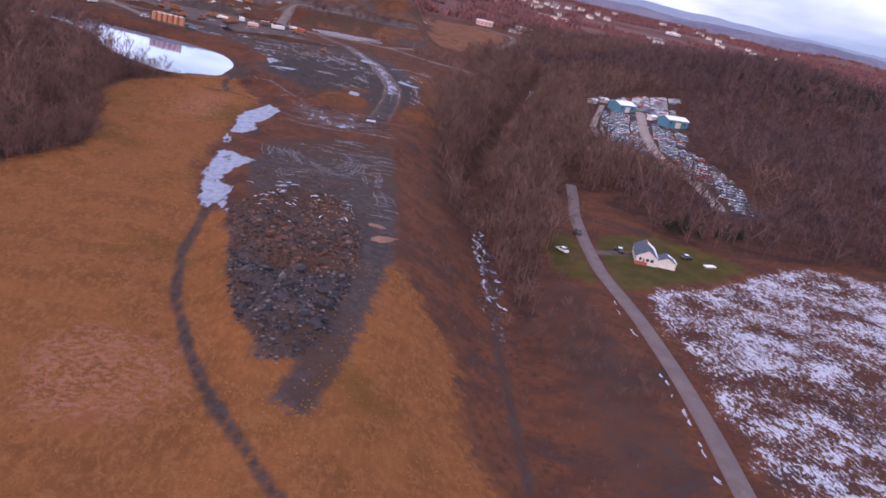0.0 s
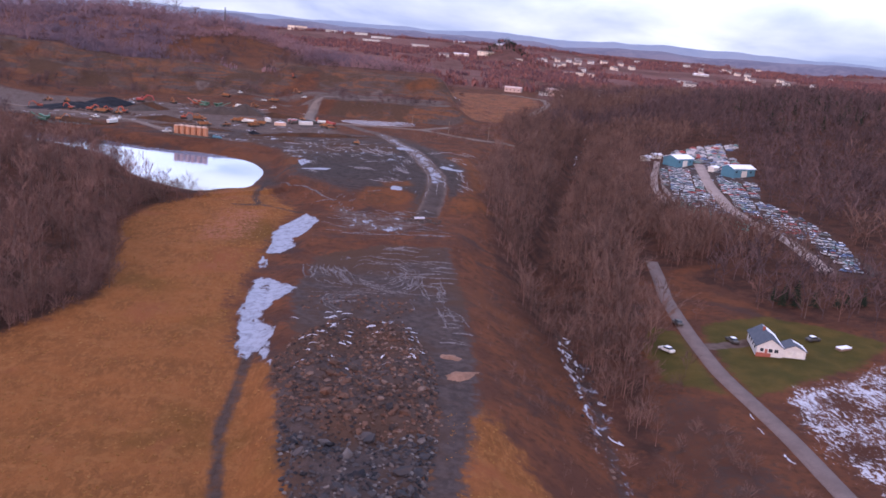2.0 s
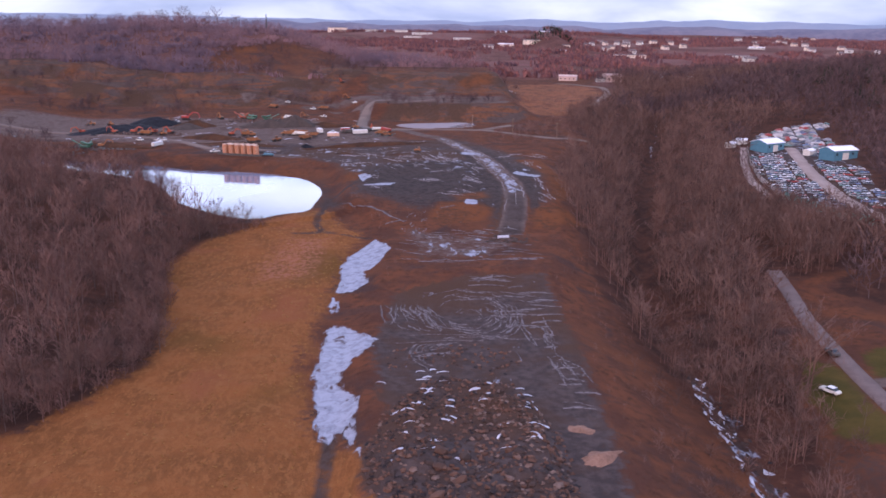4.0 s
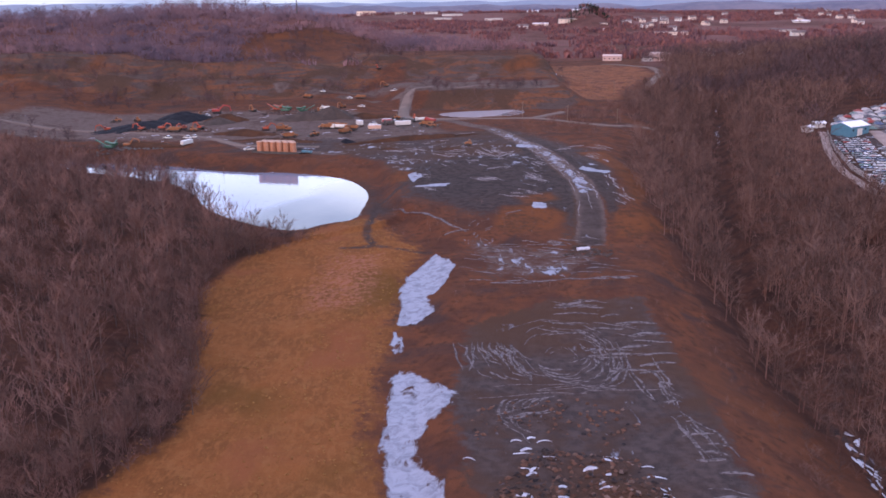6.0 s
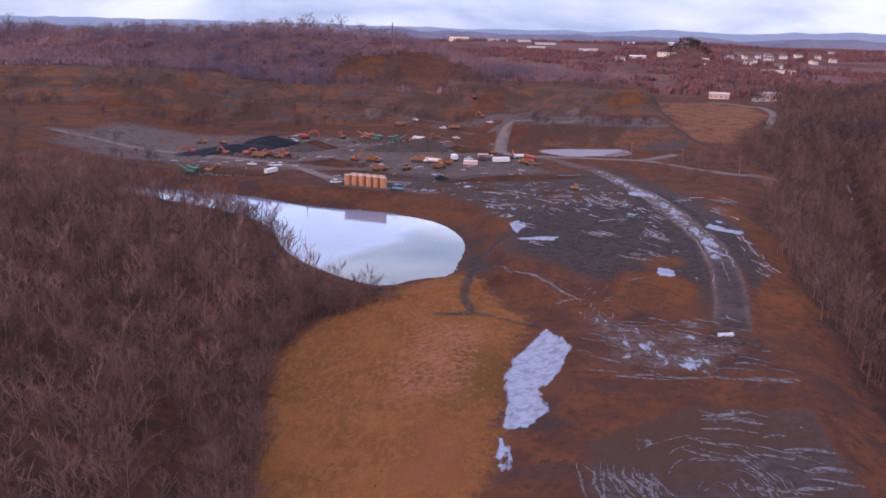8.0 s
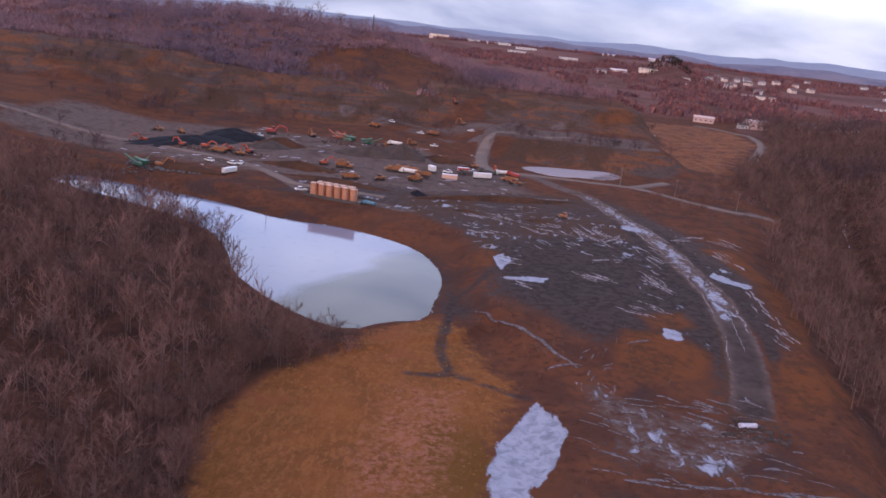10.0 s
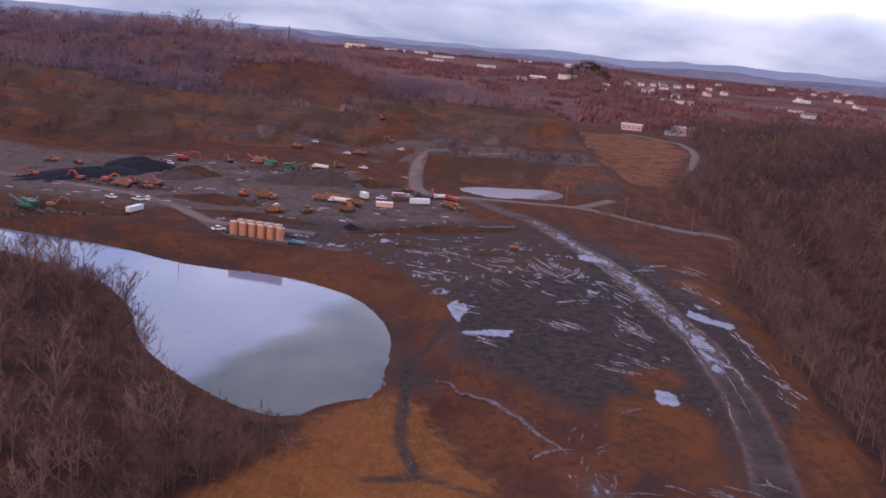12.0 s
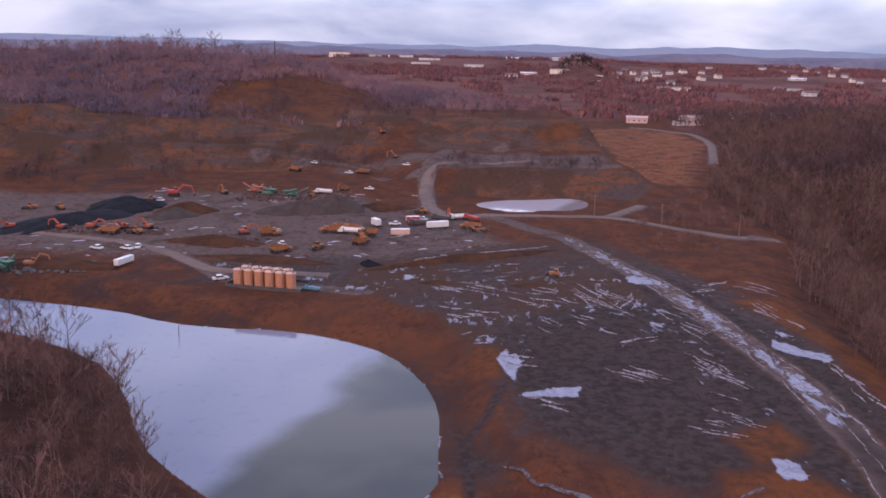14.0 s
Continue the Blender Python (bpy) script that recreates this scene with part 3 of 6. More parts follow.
CLAY = CUTS[3:] + [[(7.5, 387), (18.7, 392), (19.5, 382), (8.3, 375)], [(40, 470), (52, 470), (58, 430), (52, 395), (44, 372), (42, 380), (46, 400), (48, 430)], [(-34, 432), (-28, 428), (-30, 412), (-36, 414)]]
SHOULDER = [(-190, 790), (-186, 905), (-150, 925), (-92, 956), (-50, 905), (0, 850), (30, 815), (10, 785), (-80, 780)]
TOPSOIL = [[(-178, 900), (-165, 918), (-140, 923), (-112, 943), (-92, 955), (-98, 935), (-135, 905), (-160, 897)], [(18, 742), (30, 735), (58, 744), (62, 775), (50, 800), (34, 800), (44, 770), (30, 752)],
           [(-272, 756), (-235, 758), (-200, 768), (-172, 760), (-200, 760), (-235, 750), (-272, 748)], [(-268, 748), (-258, 748), (-262, 705), (-270, 700)],
           [(-156, 752), (-143, 770), (-120, 792), (-100, 800), (-120, 784), (-140, 758)], [(-330, 700), (-290, 694), (-280, 704), (-330, 712)]]
SMEAR = [(-17, 350), (-7, 351), (8, 342), (33, 333), (17, 311), (3, 308), (-9.5, 310), (-14, 328)]
BARE = [[(-13, 439), (-2, 435), (5, 413), (7, 396), (2, 381), (-9, 369), (-26, 378), (-30, 392), (-26, 405)]]
YARD_ROAD = [(206, 545), (205, 539), (187, 478), (173, 420), (171, 386), (173, 359), (166, 318)]

GX, GY = spaced(-170, 140, 1.5, -4600, 4600), spaced(95, 560, 1.5, -500, 4750)
X, Y = np.meshgrid(GX, GY)
Z = height(X, Y)


def inside(polys, w):
    v = np.zeros(X.shape)
    for p in polys:
        v = np.maximum(v, np.clip(0.5 - outside(X, Y, p) / (2 * w), 0, 1))
    return v


far_wood = ease(780, 860, Y) * (X < -70) + ease(1000, 1100, Y) + ease(330, 420, np.abs(X)) * (Y < 1000)
gaps = fbm(X, Y, 240, 77, 3)
far_wood = far_wood * (1 - inside([SHOULDER], 10))
hill_floor = ease(765, 800, Y + 14 * np.sin(X / 41.0)) * ease(1400, 1200, Y) * ease(60, 0, X) * (1 - inside([SHOULDER], 10))
forest = np.maximum(inside([FOREST_W, FOREST_CREEK, FOREST_E], 6) * (1 - inside([YARD], 5)), np.clip(far_wood, 0, 1) * np.clip(1.9 - 2.0 * gaps, 0, 1))
forest = np.maximum(forest, hill_floor)
shale = np.maximum(inside([RUBBLE, BENCH_1, YARD], 4), np.maximum(inside([PAD], 9) * 0.80, inside([BENCH_2], 6) * 0.42))
gravel = np.maximum(inside(FLOORS, 16) * 0.60, 0.52 * inside([SMEAR], 8))
for pts, half in TRACKS[3:] + [(YARD_ROAD, 3.0)]:
    gravel = np.maximum(gravel, np.clip(0.5 - (along(X, Y, pts) - half) / 5.0, 0, 1))
snow = np.maximum(np.maximum(inside(ICE[:1], 2.4) * 0.66, inside(ICE[1:], 1.8) * 0.85), 0.42 * inside([SMEAR], 9))
snow = np.maximum(snow, 0.46 * np.exp(-(outside(X, Y, POND) / 1.2) ** 2))
HAUL_LINE = [(10, 545), (17, 512), (25.5, 481), (28.2, 455), (29.2, 434), (31.5, 408), (29.5, 379), (26.4, 358), (23.5, 344)]
haul = along(X, Y, HAUL_LINE)
snow = np.maximum(snow, 0.50 * np.clip(0.5 - (haul - 3.0) / 3.0, 0, 1) * ease(360, 400, Y))
pad = inside([PAD], 4) * (1 - 0.62 * inside(BARE, 6)) * (1 - 0.7 * inside(CLAY, 3)) * (1 - 0.5 * np.exp(-((haul - 5.5) / 1.6) ** 2))
snow = np.maximum(snow, pad * np.where(Y < 420, 0.33, 0.36) * ease(540, 500, Y))
snow = np.maximum(snow, 0.30 * inside([BENCH_1], 4))
snow = np.maximum(snow, 0.37 * inside([YARD], 5))
snow = np.maximum(snow, 0.27 * inside(FLOORS, 10))
snow = np.maximum(snow, 0.40 * np.clip(1.6 - np.abs(X - line(Y, CREEK_X)) / 4, 0, 1) * ease(262, 245, Y) * ease(150, 190, Y))
zone_a = np.stack([np.maximum(inside(GRASSES[:1], 8), 0.5 * inside(GRASSES[1:], 10)), shale, forest, 0.458 * inside([SNOWFIELD], 5)], -1)
mud_track = np.zeros(X.shape)
for pts, half in TRACKS[:3]:
    mud_track = np.maximum(mud_track, np.clip(0.5 - (along(X, Y, pts) - half) / 3.5, 0, 1))
mud_track = np.maximum(mud_track, np.clip(0.62 - np.abs(X - line(Y, CREEK_X)) / 7, 0, 1) * ease(300, 250, Y))
mud_track = np.maximum(mud_track, 0.6 * np.clip(0.5 - (haul - 4) / 3, 0, 1) * ease(412, 380, Y))
mud_track = np.maximum(mud_track, 0.46 * inside([[(52, 60), (84, 60), (86, 215), (70, 232), (58, 205)]], 9))
# third channel of zone_c: distance mask for the hazed litter
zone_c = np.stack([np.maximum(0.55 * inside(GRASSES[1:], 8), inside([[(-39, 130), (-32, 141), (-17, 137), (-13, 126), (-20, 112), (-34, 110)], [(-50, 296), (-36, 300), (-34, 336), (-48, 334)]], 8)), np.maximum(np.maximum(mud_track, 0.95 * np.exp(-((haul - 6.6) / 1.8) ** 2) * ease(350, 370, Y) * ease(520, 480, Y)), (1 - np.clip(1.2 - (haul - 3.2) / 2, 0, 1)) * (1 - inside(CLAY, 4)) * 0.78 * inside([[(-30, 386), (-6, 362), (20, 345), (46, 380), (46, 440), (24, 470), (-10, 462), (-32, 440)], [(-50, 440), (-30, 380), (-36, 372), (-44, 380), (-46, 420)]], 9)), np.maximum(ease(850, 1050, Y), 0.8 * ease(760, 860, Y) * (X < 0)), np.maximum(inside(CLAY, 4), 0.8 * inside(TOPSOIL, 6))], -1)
zone_b = np.stack([gravel, inside([LAWN, LAWN_2], 4), inside(CUTS[:3], 10), snow], -1)
nx, ny = len(GX), len(GY)
ii = np.arange(ny - 1)[:, None] * nx + np.arange(nx - 1)[None, :]
quads = np.stack([ii, ii + 1, ii + nx + 1, ii + nx], -1).reshape(-1, 4)
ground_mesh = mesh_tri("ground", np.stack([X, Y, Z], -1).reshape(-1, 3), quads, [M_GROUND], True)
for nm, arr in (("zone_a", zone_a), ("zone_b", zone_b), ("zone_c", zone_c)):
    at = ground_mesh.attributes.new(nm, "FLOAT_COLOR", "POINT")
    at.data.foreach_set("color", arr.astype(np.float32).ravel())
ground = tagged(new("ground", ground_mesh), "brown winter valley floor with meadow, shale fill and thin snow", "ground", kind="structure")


def sheet(name, outline, z, material, label, category):
    bm = bmesh.new()
    cx, cy = sum(p[0] for p in outline) / len(outline), sum(p[1] for p in outline) / len(outline)
    top = [bm.verts.new((cx + (x - cx) * 1.03, cy + (y - cy) * 1.03, z)) for x, y in outline]
    bm.faces.new(top)
    low = [bm.verts.new((v.co.x, v.co.y, z - 0.6)) for v in top]
    for i in range(len(top)):
        bm.faces.new((top[i - 1], low[i - 1], low[i], top[i]))
    bmesh.ops.recalc_face_normals(bm, faces=bm.faces[:])
    bmesh.ops.triangulate(bm, faces=bm.faces[:])
    ob = part(name, bm, material, None)
    return tagged(ob, label, category, kind="structure")


sheet("water", POND, POND_Z, M_POND, "half-frozen quarry pond mirroring the clouds, pale reflection painted into one half", "pond")
sheet("water_settling_pond", POND_2, 8.75, M_POND_2, "small settling pond frozen over grey", "pond")


def ribbon(name, pts, half, lift, material, label, step=2.0):
    """A road with a crown and thickness that follows the ground."""
    p = np.array(pts, float)
    s = np.concatenate([[0], np.cumsum(np.hypot(*np.diff(p, axis=0).T))])
    k = np.arange(0, s[-1], step)
    px, py = np.interp(k, s, p[:, 0]), np.interp(k, s, p[:, 1])
    for _ in range(12):
        px[1:-1], py[1:-1] = (px[:-2] + 2 * px[1:-1] + px[2:]) / 4, (py[:-2] + 2 * py[1:-1] + py[2:]) / 4
    tx, ty = np.gradient(px), np.gradient(py)
    n = np.hypot(tx, ty)
    sx, sy = ty / n, -tx / n
    z = height(px, py)
    for _ in range(20):
        z[1:-1] = (z[:-2] + 2 * z[1:-1] + z[2:]) / 4
    rows = []
    for off, dz in ((-half - 0.5, -0.9), (-half, lift), (0, lift + 0.06), (half, lift), (half + 0.5, -0.9)):
        rows.append(np.stack([px + sx * off, py + sy * off, z + dz], -1))
    v = np.stack(rows, 1).reshape(-1, 3)
    a = (np.arange(len(px) - 1)[:, None] * 5 + np.arange(4)[None, :]).reshape(-1)
    q = np.stack([a, a + 1, a + 6, a + 5], -1)
    return tagged(new(name, mesh_tri(name, v, q, [material], True)), label, "road", kind="structure")



ribbon("road", ROAD[:-1], 2.1, 0.32, M_ASPHALT, "narrow worn grey country road with no markings")
ribbon("track_yard", YARD_ROAD, 3.0, 0.25, M_YARDROAD, "pale gravel track through the salvage yard")
ribbon("track_yard_edge", [(182, 552), (178, 540), (165, 506), (152, 466), (146, 425), (150, 402), (158, 384)], 1.8, 0.3, M_YARDROAD, "pale gravel strip along the yard fence")
ribbon("track_access", [(-13, 590), (17, 588), (36, 588), (57, 565), (74, 547), (92, 555)], 2.0, 0.2, M_TRACKROAD, "pale gravel access road")
ribbon("track_spur", [(36, 588), (46, 601), (57, 615)], 2.2, 0.18, M_TRACKROAD, "short gravel spur off the access road")
ribbon("track_mound", [(-13, 590), (-28, 580), (-37, 602), (-38, 640), (-36, 662), (-26, 678), (-6, 684), (30, 684)], 3.0, 0.25, M_TRACKROAD, "haul road climbing round the spoil mound")
ribbon("track_valley", [(150, 975), (165, 960), (183, 920), (178, 870), (168, 830), (140, 750)], 2.6, 0.3, M_TRACKROAD, "pale valley road to the workshops")
ribbon("track_quarry", [(-260, 556), (-200, 550), (-140, 528), (-122, 514), (-106, 494), (-70, 490)], 2.0, 0.18, M_TRACKROAD, "packed gravel haul road across the quarry floor")


def hills(name, dist, base, rise, seed, label, material):
    a = np.radians(np.arange(-48, 56, 0.25))
    ax = np.degrees(a) * 40
    top = base + rise * fbm(ax, ax * 0, 170, seed, 4)
    rows = [np.stack([np.sin(a) * (dist + d), np.cos(a) * (dist + d), -20 + (top + 20) * f], -1) for d, f in ((0, 0), (60, 0.5), (150, 0.85), (240, 1), (420, 0.8))]
    v = np.stack(rows, 1).reshape(-1, 3)
    k = (np.arange(len(a) - 1)[:, None] * 5 + np.arange(4)[None, :]).reshape(-1)
    return tagged(new(name, mesh_tri(name, v, np.stack([k, k + 1, k + 6, k + 5], -1), [material], True)), label, "hills", kind="structure")


hills("backdrop_near_hills", 3700, 46, 44, 3, "wooded skyline hills with blue haze in their colour", M_NEARHILL)
hills("backdrop_far_hills", 4350, 82, 38, 8, "far-off hills with paler blue haze in their colour", M_HAZE_HILL)

# ---------------------------------------------------------------- woods
class Branches:
    """Collects thin tapered three-sided rods."""

    def __init__(self):
        self.v, self.f = [], []

    def twig(self, a, b, r):
        """The finest shoots: one pointed sliver each."""
        side = (b - a).cross(Vector((a.y, 1.0, a.x))).normalized() * r
        k = len(self.v)
        self.v += [a - side, a + side, b]
        self.f.append((k, k + 1, k + 2))

    def rod(self, a, b, ra, rb, sides=3):
        a, b = Vector(a), Vector(b)
        d = (b - a).normalized()
        u = d.orthogonal().normalized()
        w = d.cross(u)
        k = len(self.v)
        for i in range(sides):
            c = u * math.cos(6.2832 * i / sides) + w * math.sin(6.2832 * i / sides)
            self.v.append(a + c * ra)
        if rb <= 0:
            self.v.append(b)
            self.f += [(k + i, k + (i + 1) % sides, k + sides) for i in range(sides)]
            return
        for i in range(sides):
            c = u * math.cos(6.2832 * i / sides) + w * math.sin(6.2832 * i / sides)
            self.v.append(b + c * rb)
        for i in range(sides):
            j = (i + 1) % sides
            self.f += [(k + i, k + j, k + sides + j), (k + i, k + sides + j, k + sides + i)]


def bare_tree(seed, tall, limbs, subs, twigs, thick=1.0, spread=1.0, trunk_bare=0.3):
    """Tapered trunk, rising limbs, branches and fine twigs that fill an upright rounded crown."""
    r = random.Random(seed)
    b = Branches()
    lean = Vector((r.uniform(-0.05, 0.05), r.uniform(-0.05, 0.05), 1))
    mid, top = lean * tall * 0.5, lean * tall * 0.9 + Vector((r.uniform(-0.4, 0.4), r.uniform(-0.4, 0.4), 0))
    b.rod(Vector((0, 0, -0.8)), mid, 0.012 * tall, 0.008 * tall, 5)
    b.rod(mid, top, 0.008 * tall, 0.002 * tall, 4)
    for i in range(limbs):
        f = trunk_bare + (0.95 - trunk_bare) * (i + r.random()) / limbs
        base = mid * (f / 0.5) if f < 0.5 else mid.lerp(top, (f - 0.5) / 0.5)
        az = i * 2.4 + r.uniform(-0.5, 0.5)
        dirn = Vector((math.cos(az), math.sin(az), r.uniform(0.6, 1.1) + 0.8 * f * f)).normalized()
        ln = tall * (0.14 + 0.26 * math.sin(math.pi * min(1.0, 0.25 + 0.72 * f))) * r.uniform(0.75, 1.2) * spread
        end = base + dirn * ln
        b.rod(base, end, 0.0038 * tall * thick, 0.0014 * tall * thick)
        for j in range(subs):
            p = base.lerp(end, 0.2 + 0.8 * (j + r.random()) / subs)
            d2 = (dirn + Vector((r.uniform(-1, 1), r.uniform(-1, 1), r.uniform(-0.3, 0.8))) * 0.8).normalized()
            l2 = ln * r.uniform(0.35, 0.6)
            e2 = p + d2 * l2
            b.rod(p, e2, 0.0026 * tall * thick, 0.0)
            for k in range(twigs):
                q = p.lerp(e2, 0.15 + 0.85 * (k + r.random()) / twigs)
                d3 = (d2 + Vector((r.uniform(-1, 1), r.uniform(-1, 1), r.uniform(-0.5, 1.0)))).normalized()
                b.twig(q, q + d3 * l2 * r.uniform(0.45, 0.9), 0.0034 * tall * thick)
    return np.array([tuple(v) for v in b.v]), np.array(b.f)


def scatter_points(poly, spacing, seed, keep=None):
    r = np.random.RandomState(seed)
    p = np.array(poly, float)
    lo, hi = p.min(0), p.max(0)
    n = int((hi - lo).prod() / spacing ** 2)
    x, y = r.uniform(lo[0], hi[0], n), r.uniform(lo[1], hi[1], n)
    ok = outside(x, y, poly) < 0
    if keep is not None:
        ok &= keep(x, y, r)
    return x[ok], y[ok]


def planted(name, xs, ys, kinds, seed, size, material, label, category="trees", trunks=None):
    """Many trees joined into one piece of woodland."""
    r = np.random.RandomState(seed)
    zs = height(xs, ys) if len(xs) else []
    pick = r.randint(0, len(kinds), len(xs))
    V, F, I, base = [], [], [], 0
    for k, (tv, tf) in enumerate(kinds):
        sel = np.where(pick == k)[0]
        if not len(sel):
            continue
        a, s = r.uniform(0, 6.28, len(sel)), r.uniform(size[0], size[1], len(sel))
        c, sn = np.cos(a), np.sin(a)
        vx = (tv[None, :, 0] * c[:, None] - tv[None, :, 1] * sn[:, None]) * s[:, None] + xs[sel][:, None]
        vy = (tv[None, :, 0] * sn[:, None] + tv[None, :, 1] * c[:, None]) * s[:, None] + ys[sel][:, None]
        vz = tv[None, :, 2] * (s * r.uniform(0.85, 1.2, len(sel)))[:, None] + zs[sel][:, None]
        V.append(np.stack([vx, vy, vz], -1).reshape(-1, 3))
        F.append((tf[None] + (base + np.arange(len(sel)) * len(tv))[:, None, None]).reshape(-1, 3))
        base += len(sel) * len(tv)
        I.append(np.tile(np.arange(len(tf)) < 18, len(sel)))
    ob = new(name, mesh_tri(name, np.concatenate(V), np.concatenate(F), [material, trunks or material], False, np.concatenate(I)))
    return tagged(ob, label, category, kind="stuff")


near_kinds = [bare_tree(i, 9.5, 8, 4, 5, 1.45, 1.15, 0.2) for i in range(6)]
mid_kinds = [bare_tree(20 + i, 9.0, 7, 4, 4, 1.8, 1.3, 0.12) for i in range(6)]
far_kinds = [bare_tree(40 + i, 7.5, 4, 3, 2, 4.6, 1.6, 0.05) for i in range(4)]

fx, fy = scatter_points(FOREST_W, 4.6, 1, lambda x, y, r: (x > -240) & (outside(x, y, POND) > np.where(x > -92, 15, 2.5)))
rim = outside(fx, fy, FOREST_W) > -7.5
ex, ey = scatter_points([(-120, 195), (-60, 195), (-52, 370), (-90, 384), (-112, 420), (-122, 410), (-88, 300), (-88, 230)], 3.3, 12,
                        lambda x, y, r: (outside(x, y, FOREST_W) < 1.5) & (outside(x, y, FOREST_W) > -8.5) & (outside(x, y, POND) > np.where(x > -92, 16, 1.5)))
EDGE_TREES = list(zip(ex, ey))[:280]
planted("woodland", fx[~rim], fy[~rim], near_kinds, 2, (0.42, 1.2), M_BARK, "bare brown winter woodland beside the meadow", trunks=M_BARK_PALE)
fx, fy = scatter_points(FOREST_CREEK, 4.4, 3, lambda x, y, r: (along(x, y, ROAD) > 5) & (along(x, y, [(146, 430), (151, 404), (163, 377)]) > 11) & (along(x, y, [(182, 552), (165, 506), (152, 466), (146, 425)]) > 6) & (along(x, y, YARD_ROAD) > 5) & (outside(x, y, YARD) > 2) & (np.abs(x - line(y, CREEK_X)) > np.where(y > 285, 4.5, 2.0)))
planted("woodland", fx, fy, mid_kinds, 4, (0.45, 1.25), M_BARK_RED, "bare reddish woodland along the creek", trunks=M_BARK)
fx, fy = scatter_points([(66, 228), (84, 255), (90, 290), (104, 322), (150, 345), (142, 400), (100, 385), (72, 310)], 6.5, 63, lambda x, y, r: (along(x, y, ROAD) > 3.5) & (np.abs(x - line(y, CREEK_X)) > 5))
planted("woodland", fx, fy, mid_kinds, 64, (1.1, 1.6), M_BARK_RED, "tall bare trees between the creek and the road", trunks=M_BARK)
fx, fy = scatter_points(FOREST_E, 6.6, 5, lambda x, y, r: (x < 470) & (outside(x, y, YARD) > 3) & (outside(x, y, SNOWFIELD) > 3) & (along(x, y, YARD_ROAD) > 5))
# lit slopes put into crown colour: split by noise and place, reddish against dark
dark_toned = vnoise(fx, fy, 90, 44) + 0.5 * ease(280, 380, fx) + 0.35 * ease(560, 420, fy) > 0.62
planted("woodland", fx[dark_toned], fy[dark_toned], far_kinds, 6, (0.9, 1.7), M_BARK_EAST, "dark-toned patches of bare eastern woodland")
planted("woodland", fx[~dark_toned], fy[~dark_toned], far_kinds, 16, (0.9, 1.6), M_BARK_RED, "bare eastern woodland coloured reddish for sunlit slopes")


def hill_wood(x, y, r):
    return (ease(748, 800, y + 14 * np.sin(x / 41.0)) > r.uniform(0, 1, len(x))) & (height(x, y) > 22) & (outside(x, y, SHOULDER) > 14 * (vnoise(x, y, 30, 6) - 0.5))


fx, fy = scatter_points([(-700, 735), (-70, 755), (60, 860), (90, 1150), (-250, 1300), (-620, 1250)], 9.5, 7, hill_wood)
planted("woodland", fx, fy, far_kinds, 8, (0.75, 1.35), M_BARK_HAZED, "bare woodland on the hill over the quarry")
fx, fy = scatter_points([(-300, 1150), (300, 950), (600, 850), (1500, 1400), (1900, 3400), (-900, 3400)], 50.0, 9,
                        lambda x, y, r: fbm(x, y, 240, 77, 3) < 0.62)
planted("woodland", fx, fy, far_kinds, 10, (0.8, 1.3), M_BARK_VALLEY_HAZED, "bare woods across the distant valley")

# ---------------------------------------------------------------- shaped solids
class Solid:
    """A bmesh with a few ways to add solids to it."""

    def __init__(self):
        self.bm = bmesh.new()

    def box(self, x0, x1, y0, y1, z0, z1, bevel=0.0, taper=0.0, shift=0.0):
        t = taper
        p = [(x0, y0, z0), (x1, y0, z0), (x1, y1, z0), (x0, y1, z0),
             (x0 + t, y0 + t + shift, z1), (x1 - t, y0 + t + shift, z1), (x1 - t, y1 - t + shift, z1), (x0 + t, y1 - t + shift, z1)]
        v = [self.bm.verts.new(q) for q in p]
        f = [self.bm.faces.new([v[i] for i in k]) for k in ((3, 2, 1, 0), (4, 5, 6, 7), (0, 1, 5, 4), (1, 2, 6, 5), (2, 3, 7, 6), (3, 0, 4, 7))]
        if bevel:
            es = list({e for g in f for e in g.edges})
            bmesh.ops.bevel(self.bm, geom=es, offset=bevel, segments=1, affect="EDGES")
        return self

    def rod(self, a, b, r, sides=8, r2=None):
        a, b = Vector(a), Vector(b)
        d = (b - a).normalized()
        u = d.orthogonal().normalized()
        w = d.cross(u)
        r2 = r if r2 is None else r2
        lo, hi = [], []
        for i in range(sides):
            c = u * math.cos(math.tau * i / sides) + w * math.sin(math.tau * i / sides)
            lo.append(self.bm.verts.new(a + c * r))
            hi.append(self.bm.verts.new(b + c * r2))
        self.bm.faces.new(lo[::-1])
        self.bm.faces.new(hi)
        for i in range(sides):
            self.bm.faces.new((lo[i - 1], lo[i], hi[i], hi[i - 1]))
        return self

    def beam(self, a, b, wide, deep):
        """A square beam from a to b, wide across x."""
        a, b = Vector(a), Vector(b)
        d = (b - a).normalized()
        side = Vector((1, 0, 0)) if abs(d.x) < 0.9 else Vector((0, 1, 0))
        up = d.cross(side).normalized()
        side = up.cross(d).normalized()
        q = [p + side * sx * wide / 2 + up * sy * deep / 2 for p in (a, b) for sx, sy in ((-1, -1), (1, -1), (1, 1), (-1, 1))]
        v = [self.bm.verts.new(p) for p in q]
        for k in ((3, 2, 1, 0), (4, 5, 6, 7), (0, 1, 5, 4), (1, 2, 6, 5), (2, 3, 7, 6), (3, 0, 4, 7)):
            self.bm.faces.new([v[i] for i in k])
        return self

    def side(self, profile, x0, x1, bevel=0.0):
        """A solid with this (y, z) side view, from x0 to x1."""
        a = [self.bm.verts.new((x0, y, z)) for y, z in profile]
        b = [self.bm.verts.new((x1, y, z)) for y, z in profile]
        fs = [self.bm.faces.new(a), self.bm.faces.new(b[::-1])]
